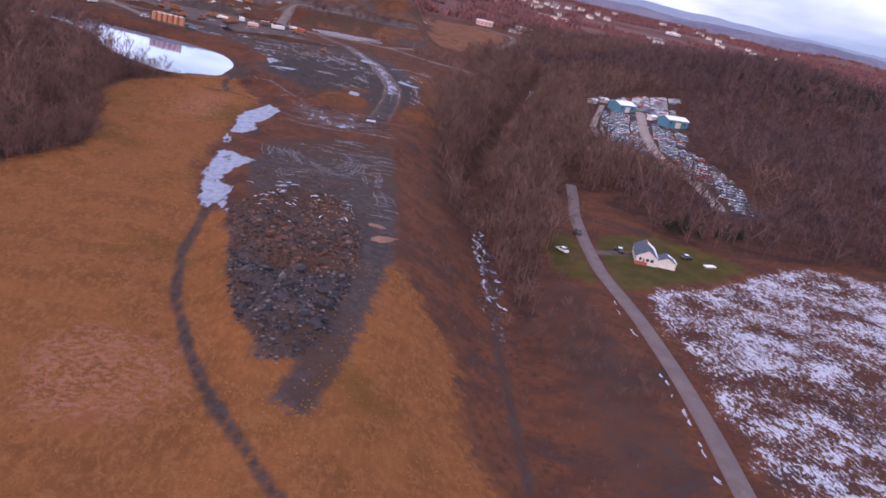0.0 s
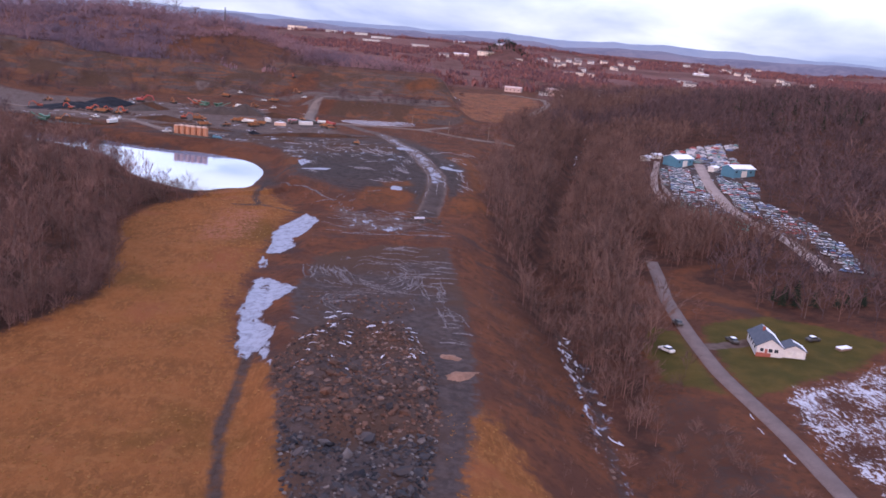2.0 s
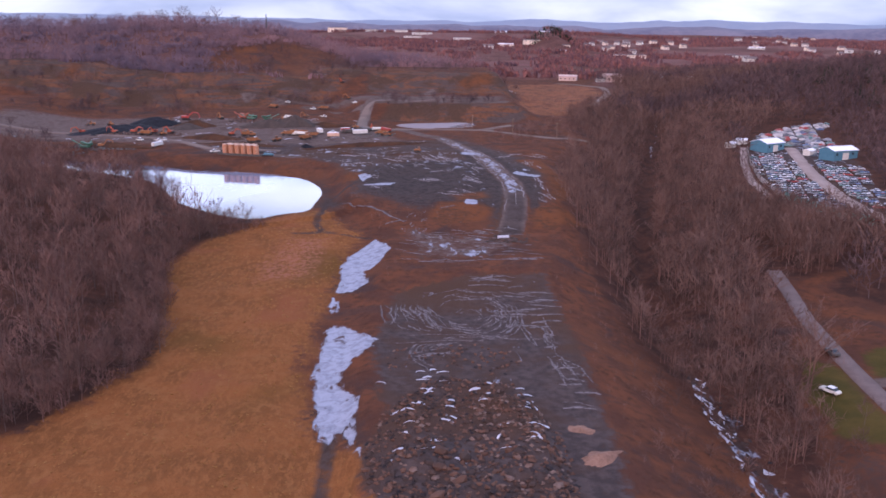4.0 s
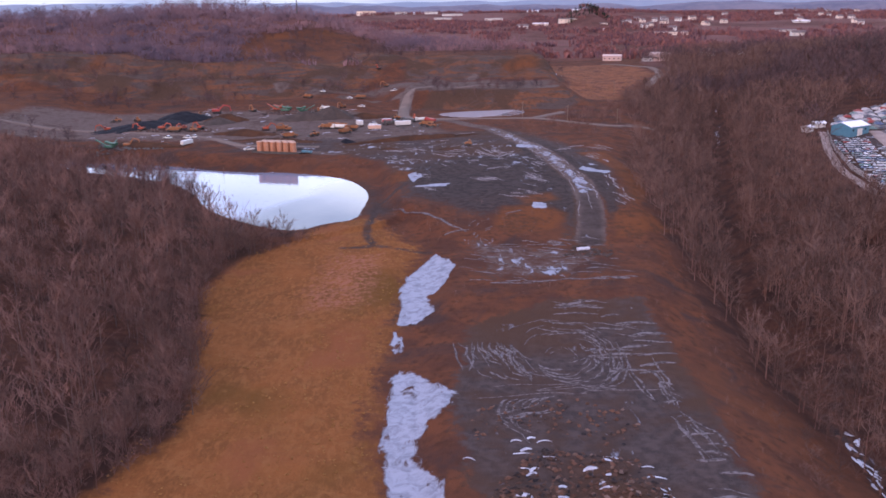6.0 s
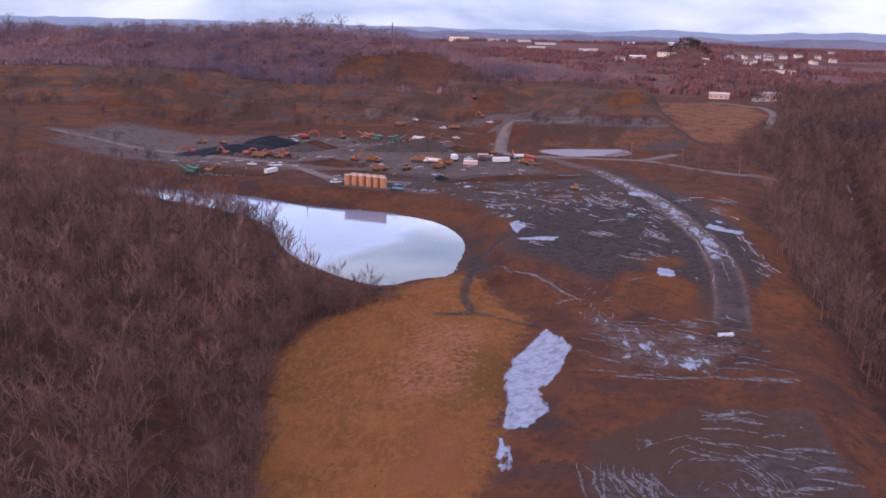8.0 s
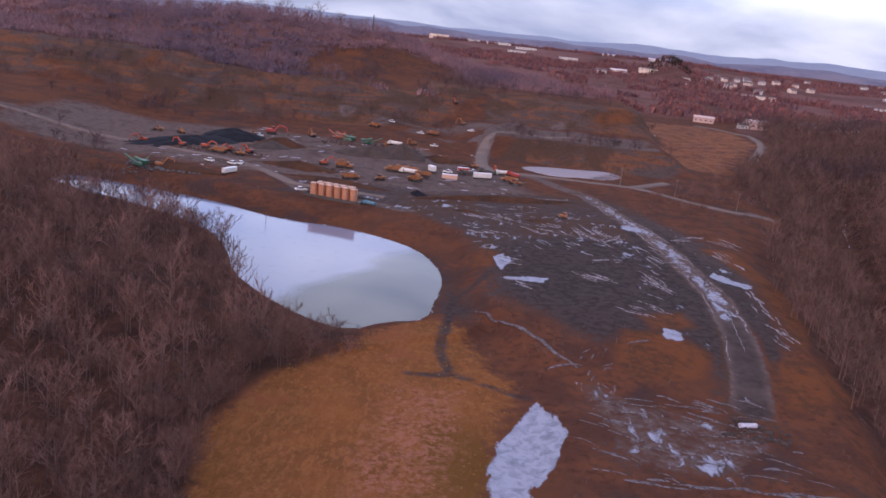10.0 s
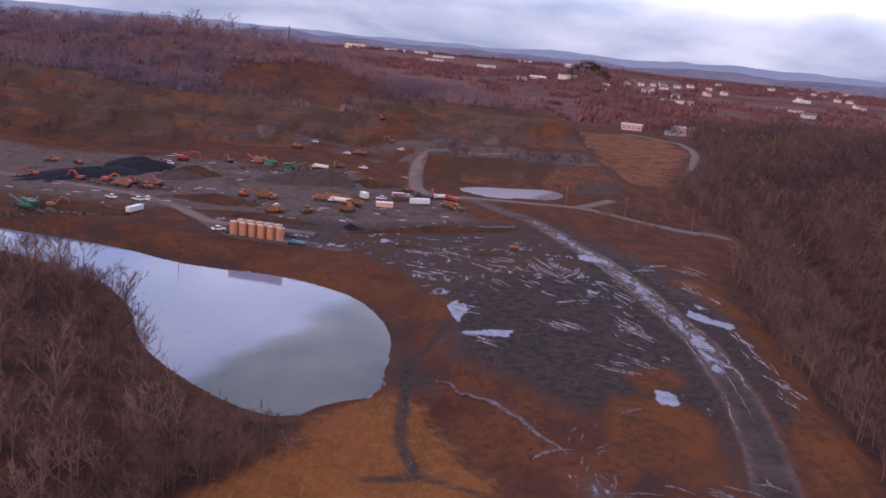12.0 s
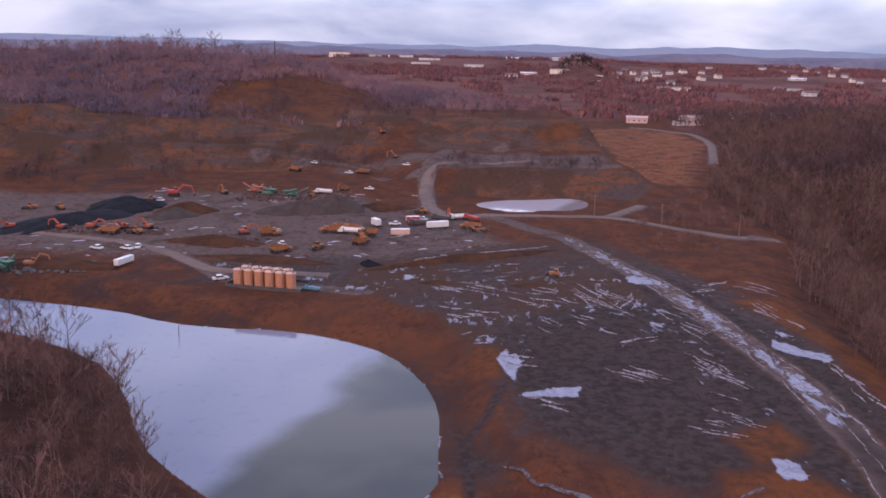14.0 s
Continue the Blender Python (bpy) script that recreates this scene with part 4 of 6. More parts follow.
        for i in range(len(a)):
            fs.append(self.bm.faces.new((a[i - 1], b[i - 1], b[i], a[i])))
        bmesh.ops.recalc_face_normals(self.bm, faces=fs)
        if bevel:
            bmesh.ops.bevel(self.bm, geom=list({e for f in fs for e in f.edges}), offset=bevel, segments=1, affect="EDGES")
        return self


def put(ob, x, y, turn=0.0, lift=0.0):
    """Stands a thing on the ground, a little sunk where the ground is uneven."""
    ob.matrix_basis = pose(x, y, hz(x, y) + lift, 0, 0, turn)
    if ob.name.split(".")[0] in ("excavator", "dump_truck", "wheel_loader", "bulldozer", "lorry", "screening_plant"):
        ob.scale = (0.82, 0.82, 0.82)
    return ob


def wheels(parent, spots, r, w, name="wheel"):
    first = None
    for x, y in spots:
        ob = part(name, Solid().rod((x - w / 2, y, r), (x + w / 2, y, r), r, 12).bm, M_RUBBER, parent)
        part("rim", Solid().rod((x - w / 2 - 0.03, y, r), (x + w / 2 + 0.03, y, r), r * 0.5, 8).bm, M_DARK, ob)


# ---------------------------------------------------------------- machines (nose along +y)
def excavator(paint, label, reach=1.0):
    e = empty("excavator", label, "excavator", "quarry machines")
    for s in (-1, 1):
        part("crawler_track", Solid().side([(-2.1, 0.35), (-1.8, 0.0), (1.8, 0.0), (2.1, 0.35), (1.9, 0.85), (-1.9, 0.85)], s * 1.25 - 0.3, s * 1.25 + 0.3, 0.05).bm, M_RUBBER, e)
    part("turntable", Solid().rod((0, 0, 0.7), (0, 0, 1.15), 0.9, 12).bm, M_DARK, e)
    part("body", Solid().side([(-2.3, 1.15), (1.3, 1.15), (1.3, 1.7), (0.4, 2.15), (-2.3, 2.25)], -1.35, 1.35, 0.08).bm, paint, e)
    cab = part("cab", Solid().side([(0.1, 1.5), (1.55, 1.5), (1.5, 2.4), (1.1, 3.0), (0.0, 3.0)], -1.35, -0.4, 0.05).bm, paint, e)
    part("window", Solid().side([(0.2, 2.1), (1.54, 2.1), (1.47, 2.45), (1.15, 2.85), (0.2, 2.85)], -1.38, -0.37).bm, M_GLASS, cab)
    part("counterweight", Solid().box(-1.3, 1.3, -2.75, -2.25, 1.2, 2.1, 0.12).bm, M_DARK, e)
    part("boom", Solid().beam((0.2, 0.9, 1.7), (0.2, 3.2, 4.3 * reach), 0.5, 0.6).beam((0.2, 3.1, 4.3 * reach), (0.2, 5.9, 3.6 * reach), 0.45, 0.5).bm, paint, e)
    part("stick", Solid().beam((0.2, 5.9, 3.7 * reach), (0.2, 6.6, 0.9), 0.35, 0.4).bm, paint, e)
    part("bucket", Solid().side([(6.7, 1.1), (7.2, 0.7), (7.0, 0.1), (6.3, 0.0), (5.9, 0.5), (6.3, 0.55)], -0.45, 0.85).bm, M_DARK, e)
    return e


def dump_truck(paint, label):
    e = empty("dump_truck", label, "dump truck", "quarry machines")
    wheels(e, [(s * 1.2, y) for s in (-1, 1) for y in (2.6, -1.6, -3.3)], 0.85, 0.6)
    part("chassis", Solid().box(-0.7, 0.7, -4.2, 3.8, 0.8, 1.25, 0.05).bm, M_DARK, e)
    part("bonnet", Solid().side([(2.5, 1.2), (4.5, 1.1), (4.5, 1.8), (2.5, 2.2)], -1.2, 1.2, 0.08).bm, paint, e)
    cab = part("cab", Solid().box(-1.1, 1.1, 1.1, 2.6, 1.2, 3.2, 0.08, 0.1).bm, paint, e)
    part("windscreen", Solid().box(-0.95, 0.95, 2.45, 2.58, 2.2, 2.95).bm, M_GLASS, cab)
    part("dump_body", Solid().side([(-5.0, 2.4), (-3.6, 1.35), (0.7, 1.35), (0.95, 3.1), (0.7, 3.1), (0.45, 1.7), (-3.5, 1.7), (-4.8, 2.6)], -1.45, 1.45).bm, paint, e)
    for s in (-1, 1):
        part("body_side", Solid().side([(-5.0, 2.4), (-3.6, 1.35), (0.7, 1.35), (0.95, 3.0), (-4.6, 2.8)], s * 1.5 - 0.06, s * 1.5 + 0.06).bm, paint, e)
    return e


def wheel_loader(paint, label):
    e = empty("wheel_loader", label, "wheel loader", "quarry machines")
    wheels(e, [(s * 1.15, y) for s in (-1, 1) for y in (1.5, -1.7)], 0.85, 0.6)
    part("rear_body", Solid().side([(-3.3, 1.0), (0.2, 1.0), (0.2, 2.0), (-2.9, 2.2), (-3.3, 1.8)], -1.0, 1.0, 0.1).bm, paint, e)
    part("front_frame", Solid().box(-0.7, 0.7, 0.2, 2.0, 0.8, 1.7, 0.08).bm, paint, e)
    cab = part("cab", Solid().box(-0.75, 0.75, -0.9, 0.6, 1.9, 3.3, 0.06, 0.08).bm, paint, e)
    part("window", Solid().box(-0.79, 0.79, -0.75, 0.63, 2.35, 3.05).bm, M_GLASS, cab)
    for s in (-1, 1):
        part("lift_arm", Solid().beam((s * 0.6, 1.2, 1.8), (s * 0.6, 3.3, 0.7), 0.2, 0.35).bm, paint, e)
    part("bucket", Solid().side([(3.2, 1.3), (3.1, 0.3), (3.4, 0.05), (4.5, 0.05), (3.5, 0.35), (3.4, 1.3)], -1.5, 1.5).bm, M_DARK, e)
    return e


def bulldozer(paint, label):
    e = empty("bulldozer", label, "bulldozer", "quarry machines")
    for s in (-1, 1):
        part("crawler_track", Solid().side([(-1.9, 0.3), (-1.6, 0.0), (1.6, 0.0), (1.9, 0.4), (0.4, 1.2), (-1.8, 0.9)], s * 1.1 - 0.3, s * 1.1 + 0.3, 0.05).bm, M_RUBBER, e)
    part("body", Solid().side([(-1.9, 0.7), (2.0, 0.7), (2.0, 1.7), (0.2, 1.9), (-1.9, 1.8)], -0.75, 0.75, 0.08).bm, paint, e)
    cab = part("cab", Solid().box(-0.8, 0.8, -1.4, 0.2, 1.8, 3.0, 0.06, 0.1).bm, paint, e)
    part("window", Solid().box(-0.82, 0.82, -1.2, 0.2, 2.2, 2.75, 0, 0.08).bm, M_GLASS, cab)
    part("blade", Solid().side([(2.6, 0.0), (2.95, 0.1), (2.75, 0.7), (3.0, 1.3), (2.7, 1.3), (2.5, 0.7)], -1.8, 1.8).bm, M_DARK, e)
    part("push_arm", Solid().beam((1.45, -0.5, 0.6), (1.45, 2.6, 0.4), 0.15, 0.25).beam((-1.45, -0.5, 0.6), (-1.45, 2.6, 0.4), 0.15, 0.25).bm, M_DARK, e)
    return e


def box_trailer(label, long=12.0, tall=2.7, paint=None):
    e = empty("box_trailer", label, "trailer", "site trailers")
    wheels(e, [(s * 1.0, y) for s in (-1, 1) for y in (-long * 0.32, -long * 0.42)], 0.5, 0.4)
    b = part("box", Solid().box(-1.25, 1.25, -long / 2, long / 2, 1.0, 1.0 + tall, 0.05).bm, paint or M_WHITE, e)
    part("roof", Solid().box(-1.2, 1.2, -long / 2 + 0.06, long / 2 - 0.06, 1.003 + tall, 1.06 + tall).bm, M_SNOW, b, "thin snow on the roof")
    part("door", Solid().box(-1.0, 1.0, -long / 2 - 0.04, -long / 2 + 0.02, 1.15, 0.85 + tall).bm, M_WHITE, b)
    part("underframe", Solid().box(-0.5, 0.5, -long * 0.45, long * 0.45, 0.7, 0.98).bm, M_DARK, e)
    for s in (-1, 1):
        part("landing_leg", Solid().box(s * 0.7 - 0.1, s * 0.7 + 0.1, long * 0.3, long * 0.3 + 0.2, 0, 0.75).bm, M_DARK, e)
    return e


def lorry(paint, label, tanker=True):
    e = empty("lorry", label, "lorry", "site trucks")
    wheels(e, [(s * 1.0, y) for s in (-1, 1) for y in (4.2, 1.6, -3.0, -4.2)], 0.5, 0.35)
    part("chassis", Solid().box(-0.5, 0.5, -5, 4.6, 0.6, 0.95).bm, M_DARK, e)
    cab = part("cab", Solid().side([(2.6, 0.9), (4.9, 0.9), (4.9, 1.8), (4.0, 1.95), (3.7, 3.0), (2.6, 3.1)], -1.15, 1.15, 0.08).bm, paint, e)
    part("windscreen", Solid().side([(3.9, 2.0), (4.02, 2.0), (3.76, 2.8), (3.66, 2.8)], -1.0, 1.0).bm, M_GLASS, cab)
    if tanker:
        part("tank_barrel", Solid().rod((0, -5.2, 1.95), (0, 2.2, 1.95), 1.0, 14).bm, paint, e)
    else:
        part("dump_body", Solid().side([(-5.2, 1.1), (2.2, 1.1), (2.3, 2.6), (-5.2, 2.4)], -1.2, 1.2, 0.06).bm, paint, e)
    return e


def screener(paint, label):
    e = empty("screening_plant", label, "screening plant", "quarry machines")
    for s in (-1, 1):
        part("crawler_track", Solid().side([(-2.2, 0.3), (-1.9, 0), (1.9, 0), (2.2, 0.3), (2.0, 0.8), (-2.0, 0.8)], s * 1.0 - 0.25, s * 1.0 + 0.25, 0.05).bm, M_RUBBER, e)
    part("frame", Solid().box(-1.1, 1.1, -3, 3, 0.8, 1.8, 0.05).bm, paint, e)
    part("hopper", Solid().box(-1.7, 1.7, -4.6, -1.4, 3.4, 2.0, 0, 0.6).bm, paint, e)
    part("screen_box", Solid().side([(-1.4, 2.3), (2.4, 3.4), (2.4, 4.3), (-1.4, 3.2)], -1.0, 1.0).bm, paint, e)
    part("conveyor", Solid().beam((0, 2.4, 1.8), (0, 9.0, 4.6), 1.0, 0.3).bm, paint, e)
    part("side_conveyor", Solid().beam((1.0, 0, 1.4), (6.5, 0.4, 3.8), 0.8, 0.3).bm, paint, e)
    part("strut", Solid().beam((0.4, 6.0, 0), (0.4, 6.4, 3.4), 0.15, 0.15).beam((-0.4, 6.0, 0), (-0.4, 6.4, 3.4), 0.15, 0.15).bm, M_DARK, e)
    return e


n = Nodes("assorted_car_paint")
ramp = n.t.nodes.new("ShaderNodeValToRGB")
ramp.color_ramp.interpolation = "CONSTANT"
car_tones = [(0.0, (0.24, 0.24, 0.27)), (0.2, (0.42, 0.41, 0.44)), (0.36, (0.06, 0.07, 0.10)), (0.52, (0.24, 0.25, 0.30)), (0.66, (0.08, 0.12, 0.24)), (0.76, (0.26, 0.04, 0.04)), (0.84, (0.12, 0.13, 0.14)), (0.93, (0.10, 0.19, 0.20))]
while len(ramp.color_ramp.elements) < len(car_tones):
    ramp.color_ramp.elements.new(0.5)
for el, (p, c) in zip(ramp.color_ramp.elements, car_tones):
    el.position, el.color = p, (*c, 1)
n.t.links.new(n.math("FRACT", n.math("ADD", n.random(), n.island())), ramp.inputs["Fac"])
M_CARS = n.done(n.mix(n.step(n.noise(0.9, 3), 0.55, 0.75, 0, 0.5), ramp.outputs["Color"], (0.20, 0.12, 0.08)), 0.4)


def car(label, group, paint, snow=False):
    e = empty("car", label, "car", group)
    body = part("body", Solid().side([(-2.2, 0.35), (2.2, 0.35), (2.25, 0.75), (1.1, 0.95), (-2.0, 1.0), (-2.25, 0.8)], -0.88, 0.88, 0.08).bm, paint, e)
    part("cabin", Solid().side([(-1.6, 0.98), (1.0, 0.95), (0.35, 1.45), (-1.1, 1.47)], -0.74, 0.74, 0.05).bm, M_GLASS, e)
    part("roof", Solid().box(-0.68, 0.68, -1.1, 0.35, 1.45, 1.53, 0.03).bm, M_SNOW if snow else paint, e)
    wheels(e, [(s * 0.78, y) for s in (-1, 1) for y in (1.35, -1.35)], 0.32, 0.22)
    return e


# ---------------------------------------------------------------- storage tanks beside the pond
def storage_tank():
    e = empty("storage_tank", "tan painted steel oil storage tank on a dark pad", "tank", "row of storage tanks")
    s = Solid().rod((0, 0, 0), (0, 0, 6.3), 1.58, 24)
    for z in (2.1, 4.2):
        s.rod((0, 0, z - 0.04), (0, 0, z + 0.04), 1.66, 24)
    part("shell", s.bm, M_TANK, e)
    part("roof", Solid().rod((0, 0, 6.3), (0, 0, 6.62), 1.7, 24, 0.5).bm, M_TANK_TOP, e)
    part("hatch", Solid().rod((0.7, -0.7, 6.4), (0.7, -0.7, 6.75), 0.3, 10).bm, M_DARK, e)
    lad = Solid().beam((-0.25, -1.75, 0), (-0.25, -1.75, 6.6), 0.07, 0.07).beam((0.25, -1.75, 0), (0.25, -1.75, 6.6), 0.07, 0.07)
    for i in range(16):
        lad.beam((-0.25, -1.75, 0.4 + 0.38 * i), (0.25, -1.75, 0.4 + 0.38 * i), 0.05, 0.05)
    part("ladder", lad.bm, M_TANK_TOP, e)
    return e


tank = storage_tank()
spots = [(-95.0 + 2.98 * i, 479.5 - 0.82 * i) for i in range(6)] + [(-93.3 + 2.98 * i, 482.6 - 0.82 * i) for i in range(5)]
TANK_Z = hz(-88, 480) + 0.1
for i, (x, y) in enumerate(spots):
    ob = tank if i == 0 else copy_thing(tank, pose(0, 0, 0))
    ob.matrix_basis = pose(x, y, TANK_Z, 0, 0, 15) @ Matrix.Diagonal((0.85, 0.85, 0.74, 1))
bund = empty("tank_bund", "low dark steel containment wall round the storage tanks", "containment wall", m=pose(-87, 479.5, TANK_Z - 0.25, 0, 0, -15.4))
part("liner", Solid().box(-10.8, 10.8, -3.6, 5.4, -1.2, 0.24).bm, M_DARK, bund, "black liner")
for nm, b in (("wall_panel", (-10.9, 10.9, -3.7, -3.55)), ("wall_panel", (-10.9, 10.9, 5.35, 5.5)), ("wall_panel", (-11.05, -10.9, -3.7, 5.5)), ("wall_panel", (10.9, 11.05, -3.7, 5.5))):
    part(nm, Solid().box(b[0], b[1], b[2], b[3], -0.4, 0.95).bm, M_DARK, bund)

# ---------------------------------------------------------------- machines, trucks and trailers on the quarry floor
ex_o = put(excavator(M_ORANGE, "orange crawler excavator parked on the quarry floor"), -168, 546, 70)
for x, y, a in ((-158, 548, -100), (-139, 549, 60), (-186, 547, 120), (-104, 541, -60), (-147, 547, 160), (-60, 757, 30), (-30, 582, 10)):
    put(copy_thing(ex_o, pose(0, 0, 0)), x, y, a)
ex_r = put(excavator(M_RED, "large red crawler excavator with its boom stretched out", 0.9), -147, 617, -75)
ex_r.scale = (1.25, 1.25, 1.25)
ex_y = put(excavator(M_YELLOW, "yellow crawler excavator standing on the quarry floor", 1.1), -127, 624, 40)
for x, y, a in ((-75, 636, 150), (-93, 540, 100), (-158, 497, -80), (-52, 714, 60)):
    put(copy_thing(ex_y, pose(0, 0, 0)), x, y, a)
dt = put(dump_truck(M_YELLOW, "dusty yellow articulated dump truck parked in a row"), -72, 551, 95)
for x, y, a in ((-75, 547, 90), (-68, 549, 80), (-88, 516, -60), (-24, 561, 80), (-63, 529, -40), (-95, 541, -70), (-62, 545, 100), (-104, 690, 60), (-69, 692, 90), (-150, 540, 80)):
    put(copy_thing(dt, pose(0, 0, 0)), x, y, a)
wl = put(wheel_loader(M_YELLOW, "yellow wheel loader with its bucket down"), -77, 519, 130)
for x, y, a in ((-41, 592, 60), (-153, 603, -60), (-194, 584, 100), (-183, 585, 40), (-22, 555, 200), (-64, 541, 20), (-141, 541, 75)):
    put(copy_thing(wl, pose(0, 0, 0)), x, y, a)
bd = put(bulldozer(M_YELLOW, "yellow bulldozer on the shale pad"), -4.5, 492, 70)
put(copy_thing(bd, pose(0, 0, 0)), -20, 556, -80)
put(copy_thing(bd, pose(0, 0, 0)), -88, 620, 20)
tr = put(box_trailer("white box trailer with thin snow on its roof"), -36, 561, -70)
tr.scale = (0.7, 0.7, 0.75)
put(copy_thing(tr, pose(0, 0, 0)), -132, 499, -20).scale = (0.62, 0.62, 0.62)
put(box_trailer("tan site trailer beside the parked machines", 8.5, 2.2, M_TANK_TOP), -50, 547, -85).scale = (0.78, 0.78, 0.85)
put(box_trailer("square white storage unit on the quarry floor", 5.0, 3.4), -59, 564, 30).scale = (0.85, 0.85, 0.65)
put(box_trailer("faded red storage trailer", 7.0, 2.2, M_RED), -45, 571, -80).scale = (0.75, 0.75, 0.75)
lo = put(lorry(M_WHITE, "white tank lorry among the parked machines"), -68, 545, 75)
put(copy_thing(lo, pose(0, 0, 0)), -27, 579, 110)
put(copy_thing(lo, pose(0, 0, 0)), -84, 626, 70)
lb = put(lorry(M_DARK, "dark dump lorry near the trailers", False), -34, 577, 60)
put(copy_thing(lb, pose(0, 0, 0)), -43, 566, 100)
put(lorry(M_RED, "red lorry near the white trailer", False), -22, 577, 40)
put(lorry(M_BLUE, "blue service lorry beside the tanks", False), -74.5, 475, 70).scale = (0.5, 0.5, 0.5)
put(screener(M_GREEN, "green screening plant with folded conveyors"), -97, 620, -70)
put(copy_thing(scene.objects["screening_plant"], pose(0, 0, 0)), -108, 624, 80)
put(screener(M_ORANGE, "orange-red crushing plant on the quarry floor"), -114, 630, 60)
put(copy_thing(scene.objects["screening_plant.001"], pose(0, 0, 0)), -165, 494, 70)
site_car = put(car("white pickup parked on the quarry floor", "site cars", M_WHITE, True), -64, 640, 70)
for x, y, a in ((-46, 690, 80), (-76, 690, 60), (-41, 575, 30), (-52, 566, 100), (-89, 525, 20), (-137, 518, 60), (-150, 604, 70), (-95, 700, 50), (-146, 517, 60), (-134, 520, 10), (-101, 485, -60)):
    put(copy_thing(site_car, pose(0, 0, 0)), x, y, a)


def stockpile(name, label, material, x, y, long, wide, tall, turn, seed):
    """A tipped heap with a ridge, gullies and a ragged foot."""
    r, c = 26, 40
    u, v = np.meshgrid(np.linspace(0, 1, r), np.linspace(0, math.tau, c, endpoint=False))
    k = fbm(np.cos(v) * 3 + 9, np.sin(v) * 3 + 9 + seed, 1.1, seed, 3)
    rad = u * (0.55 + 0.95 * k)
    px, py = rad * np.cos(v) * long / 2, rad * np.sin(v) * wide / 2
    pz = tall * np.clip(1 - u, 0, 1) ** 0.85 * (0.85 + 0.3 * fbm(px, py, 3.5, seed + 4, 2)) - 1.2 * (u > 0.97)
    verts = np.stack([px, py, pz], -1).reshape(-1, 3)
    i, j = np.meshgrid(np.arange(c), np.arange(r - 1), indexing="ij")
    a, b = i * r + j, ((i + 1) % c) * r + j
    quads = np.stack([a, a + 1, b + 1, b], -1).reshape(-1, 4)
    ob = tagged(new(name, mesh_tri(name, verts, quads, [material], True)), label, "stockpile")
    ob.matrix_basis = pose(x, y, hz(x, y) - 0.2, 0, 0, turn)
    return ob


stockpile("coal_mound", "long black coal stockpile on the quarry floor", M_COAL, -170, 562, 58, 24, 3.4, 55, 3)
stockpile("coal_mound", "steep black coal stockpile behind the machines", M_COAL, -159, 588, 30, 24, 5.2, 40, 5)
stockpile("gravel_mound", "grey crushed stone stockpile", M_GREYPILE, -76, 588, 26, 20, 7.0, 10, 7)
stockpile("gravel_mound", "brown-grey stockpile of screened earth", M_GREYPILE, -90, 584, 30, 18, 5.0, 0, 9)
stockpile("gravel_mound", "small dark stone heap by the bench", M_COAL, -60, 503, 8, 5, 2.0, 10, 11)
stockpile("gravel_mound", "low grey earth heap beside the haul road", M_GREYPILE, -136, 576, 26, 16, 3.0, 60, 13)
M_EARTH = plain("dark_brown_earth", (0.030, 0.017, 0.012), (0.075, 0.032, 0.016), 0.22, 0.9, bump=0.5)
stockpile("earth_mound", "dark brown scrap and earth heap on the quarry floor", M_EARTH, -112, 528, 34, 11, 3.2, -6, 31)
stockpile("earth_mound", "brown earth heap behind the coal stockpile", M_EARTH, -134, 581, 22, 14, 4.6, 20, 33)
stockpile("earth_mound", "rough brown earth bank beside the machines", M_EARTH, -154, 499, 40, 12, 2.6, -8, 35)
stockpile("earth_mound", "long low brown bank along the pad's upper edge", M_EARTH, -30, 512, 70, 7, 2.4, 24, 37)
stockpile("earth_mound", "low dark earth bank on the quarry floor", M_EARTH, -92, 506, 44, 8, 2.0, -14, 39)
stockpile("earth_mound", "brown earth heap below the haul road", M_EARTH, -60, 600, 30, 12, 3.0, 10, 41)
stockpile("sand_mound", "pale orange sand tipped on the shale bench", M_PALESOIL, 20.5, 201, 8, 5, 1.0, 30, 15)
stockpile("sand_mound", "thin pinkish sand spread beside the bench", M_PALESOIL, 19.5, 211, 7, 4, 0.6, -30, 17)
stockpile("earth_mound", "orange earth heap on the snowy pad", M_EARTH, -14, 482, 12, 7, 1.0, 0, 19)
stockpile("earth_mound", "orange earth heap near the tanks", M_EARTH, -40, 484, 12, 6, 0.9, 0, 21)

# ---------------------------------------------------------------- salvage yard
def yard_spots():
    r = random.Random(5)
    out = []
    x0, y0 = 166.0, 315.0
    axis = math.radians(72)
    ca, sa = math.cos(axis), math.sin(axis)
    for i in range(62):
        for j in range(-22, 24):
            u, v = i * 5.3 + r.uniform(-0.6, 0.6), j * 2.6 + r.uniform(-0.3, 0.3)
            if j % 5 == 0 or r.random() < 0.14:
                continue
            out.append((x0 + u * ca + v * sa, y0 + u * sa - v * ca, 72 + r.choice((0, 180)) + r.uniform(-12, 12)))
    xs, ys = np.array([p[0] for p in out]), np.array([p[1] for p in out])
    ok = (outside(xs, ys, YARD) < -2.0) & (along(xs, ys, YARD_ROAD) > 5.2)
    ok &= (np.hypot(xs - 193, ys - 543) > 14) & (np.hypot(xs - 217, ys - 510) > 13) & (vnoise(xs, ys, 26, 4) < 0.86)
    return [p for p, k in zip(out, ok) if k]


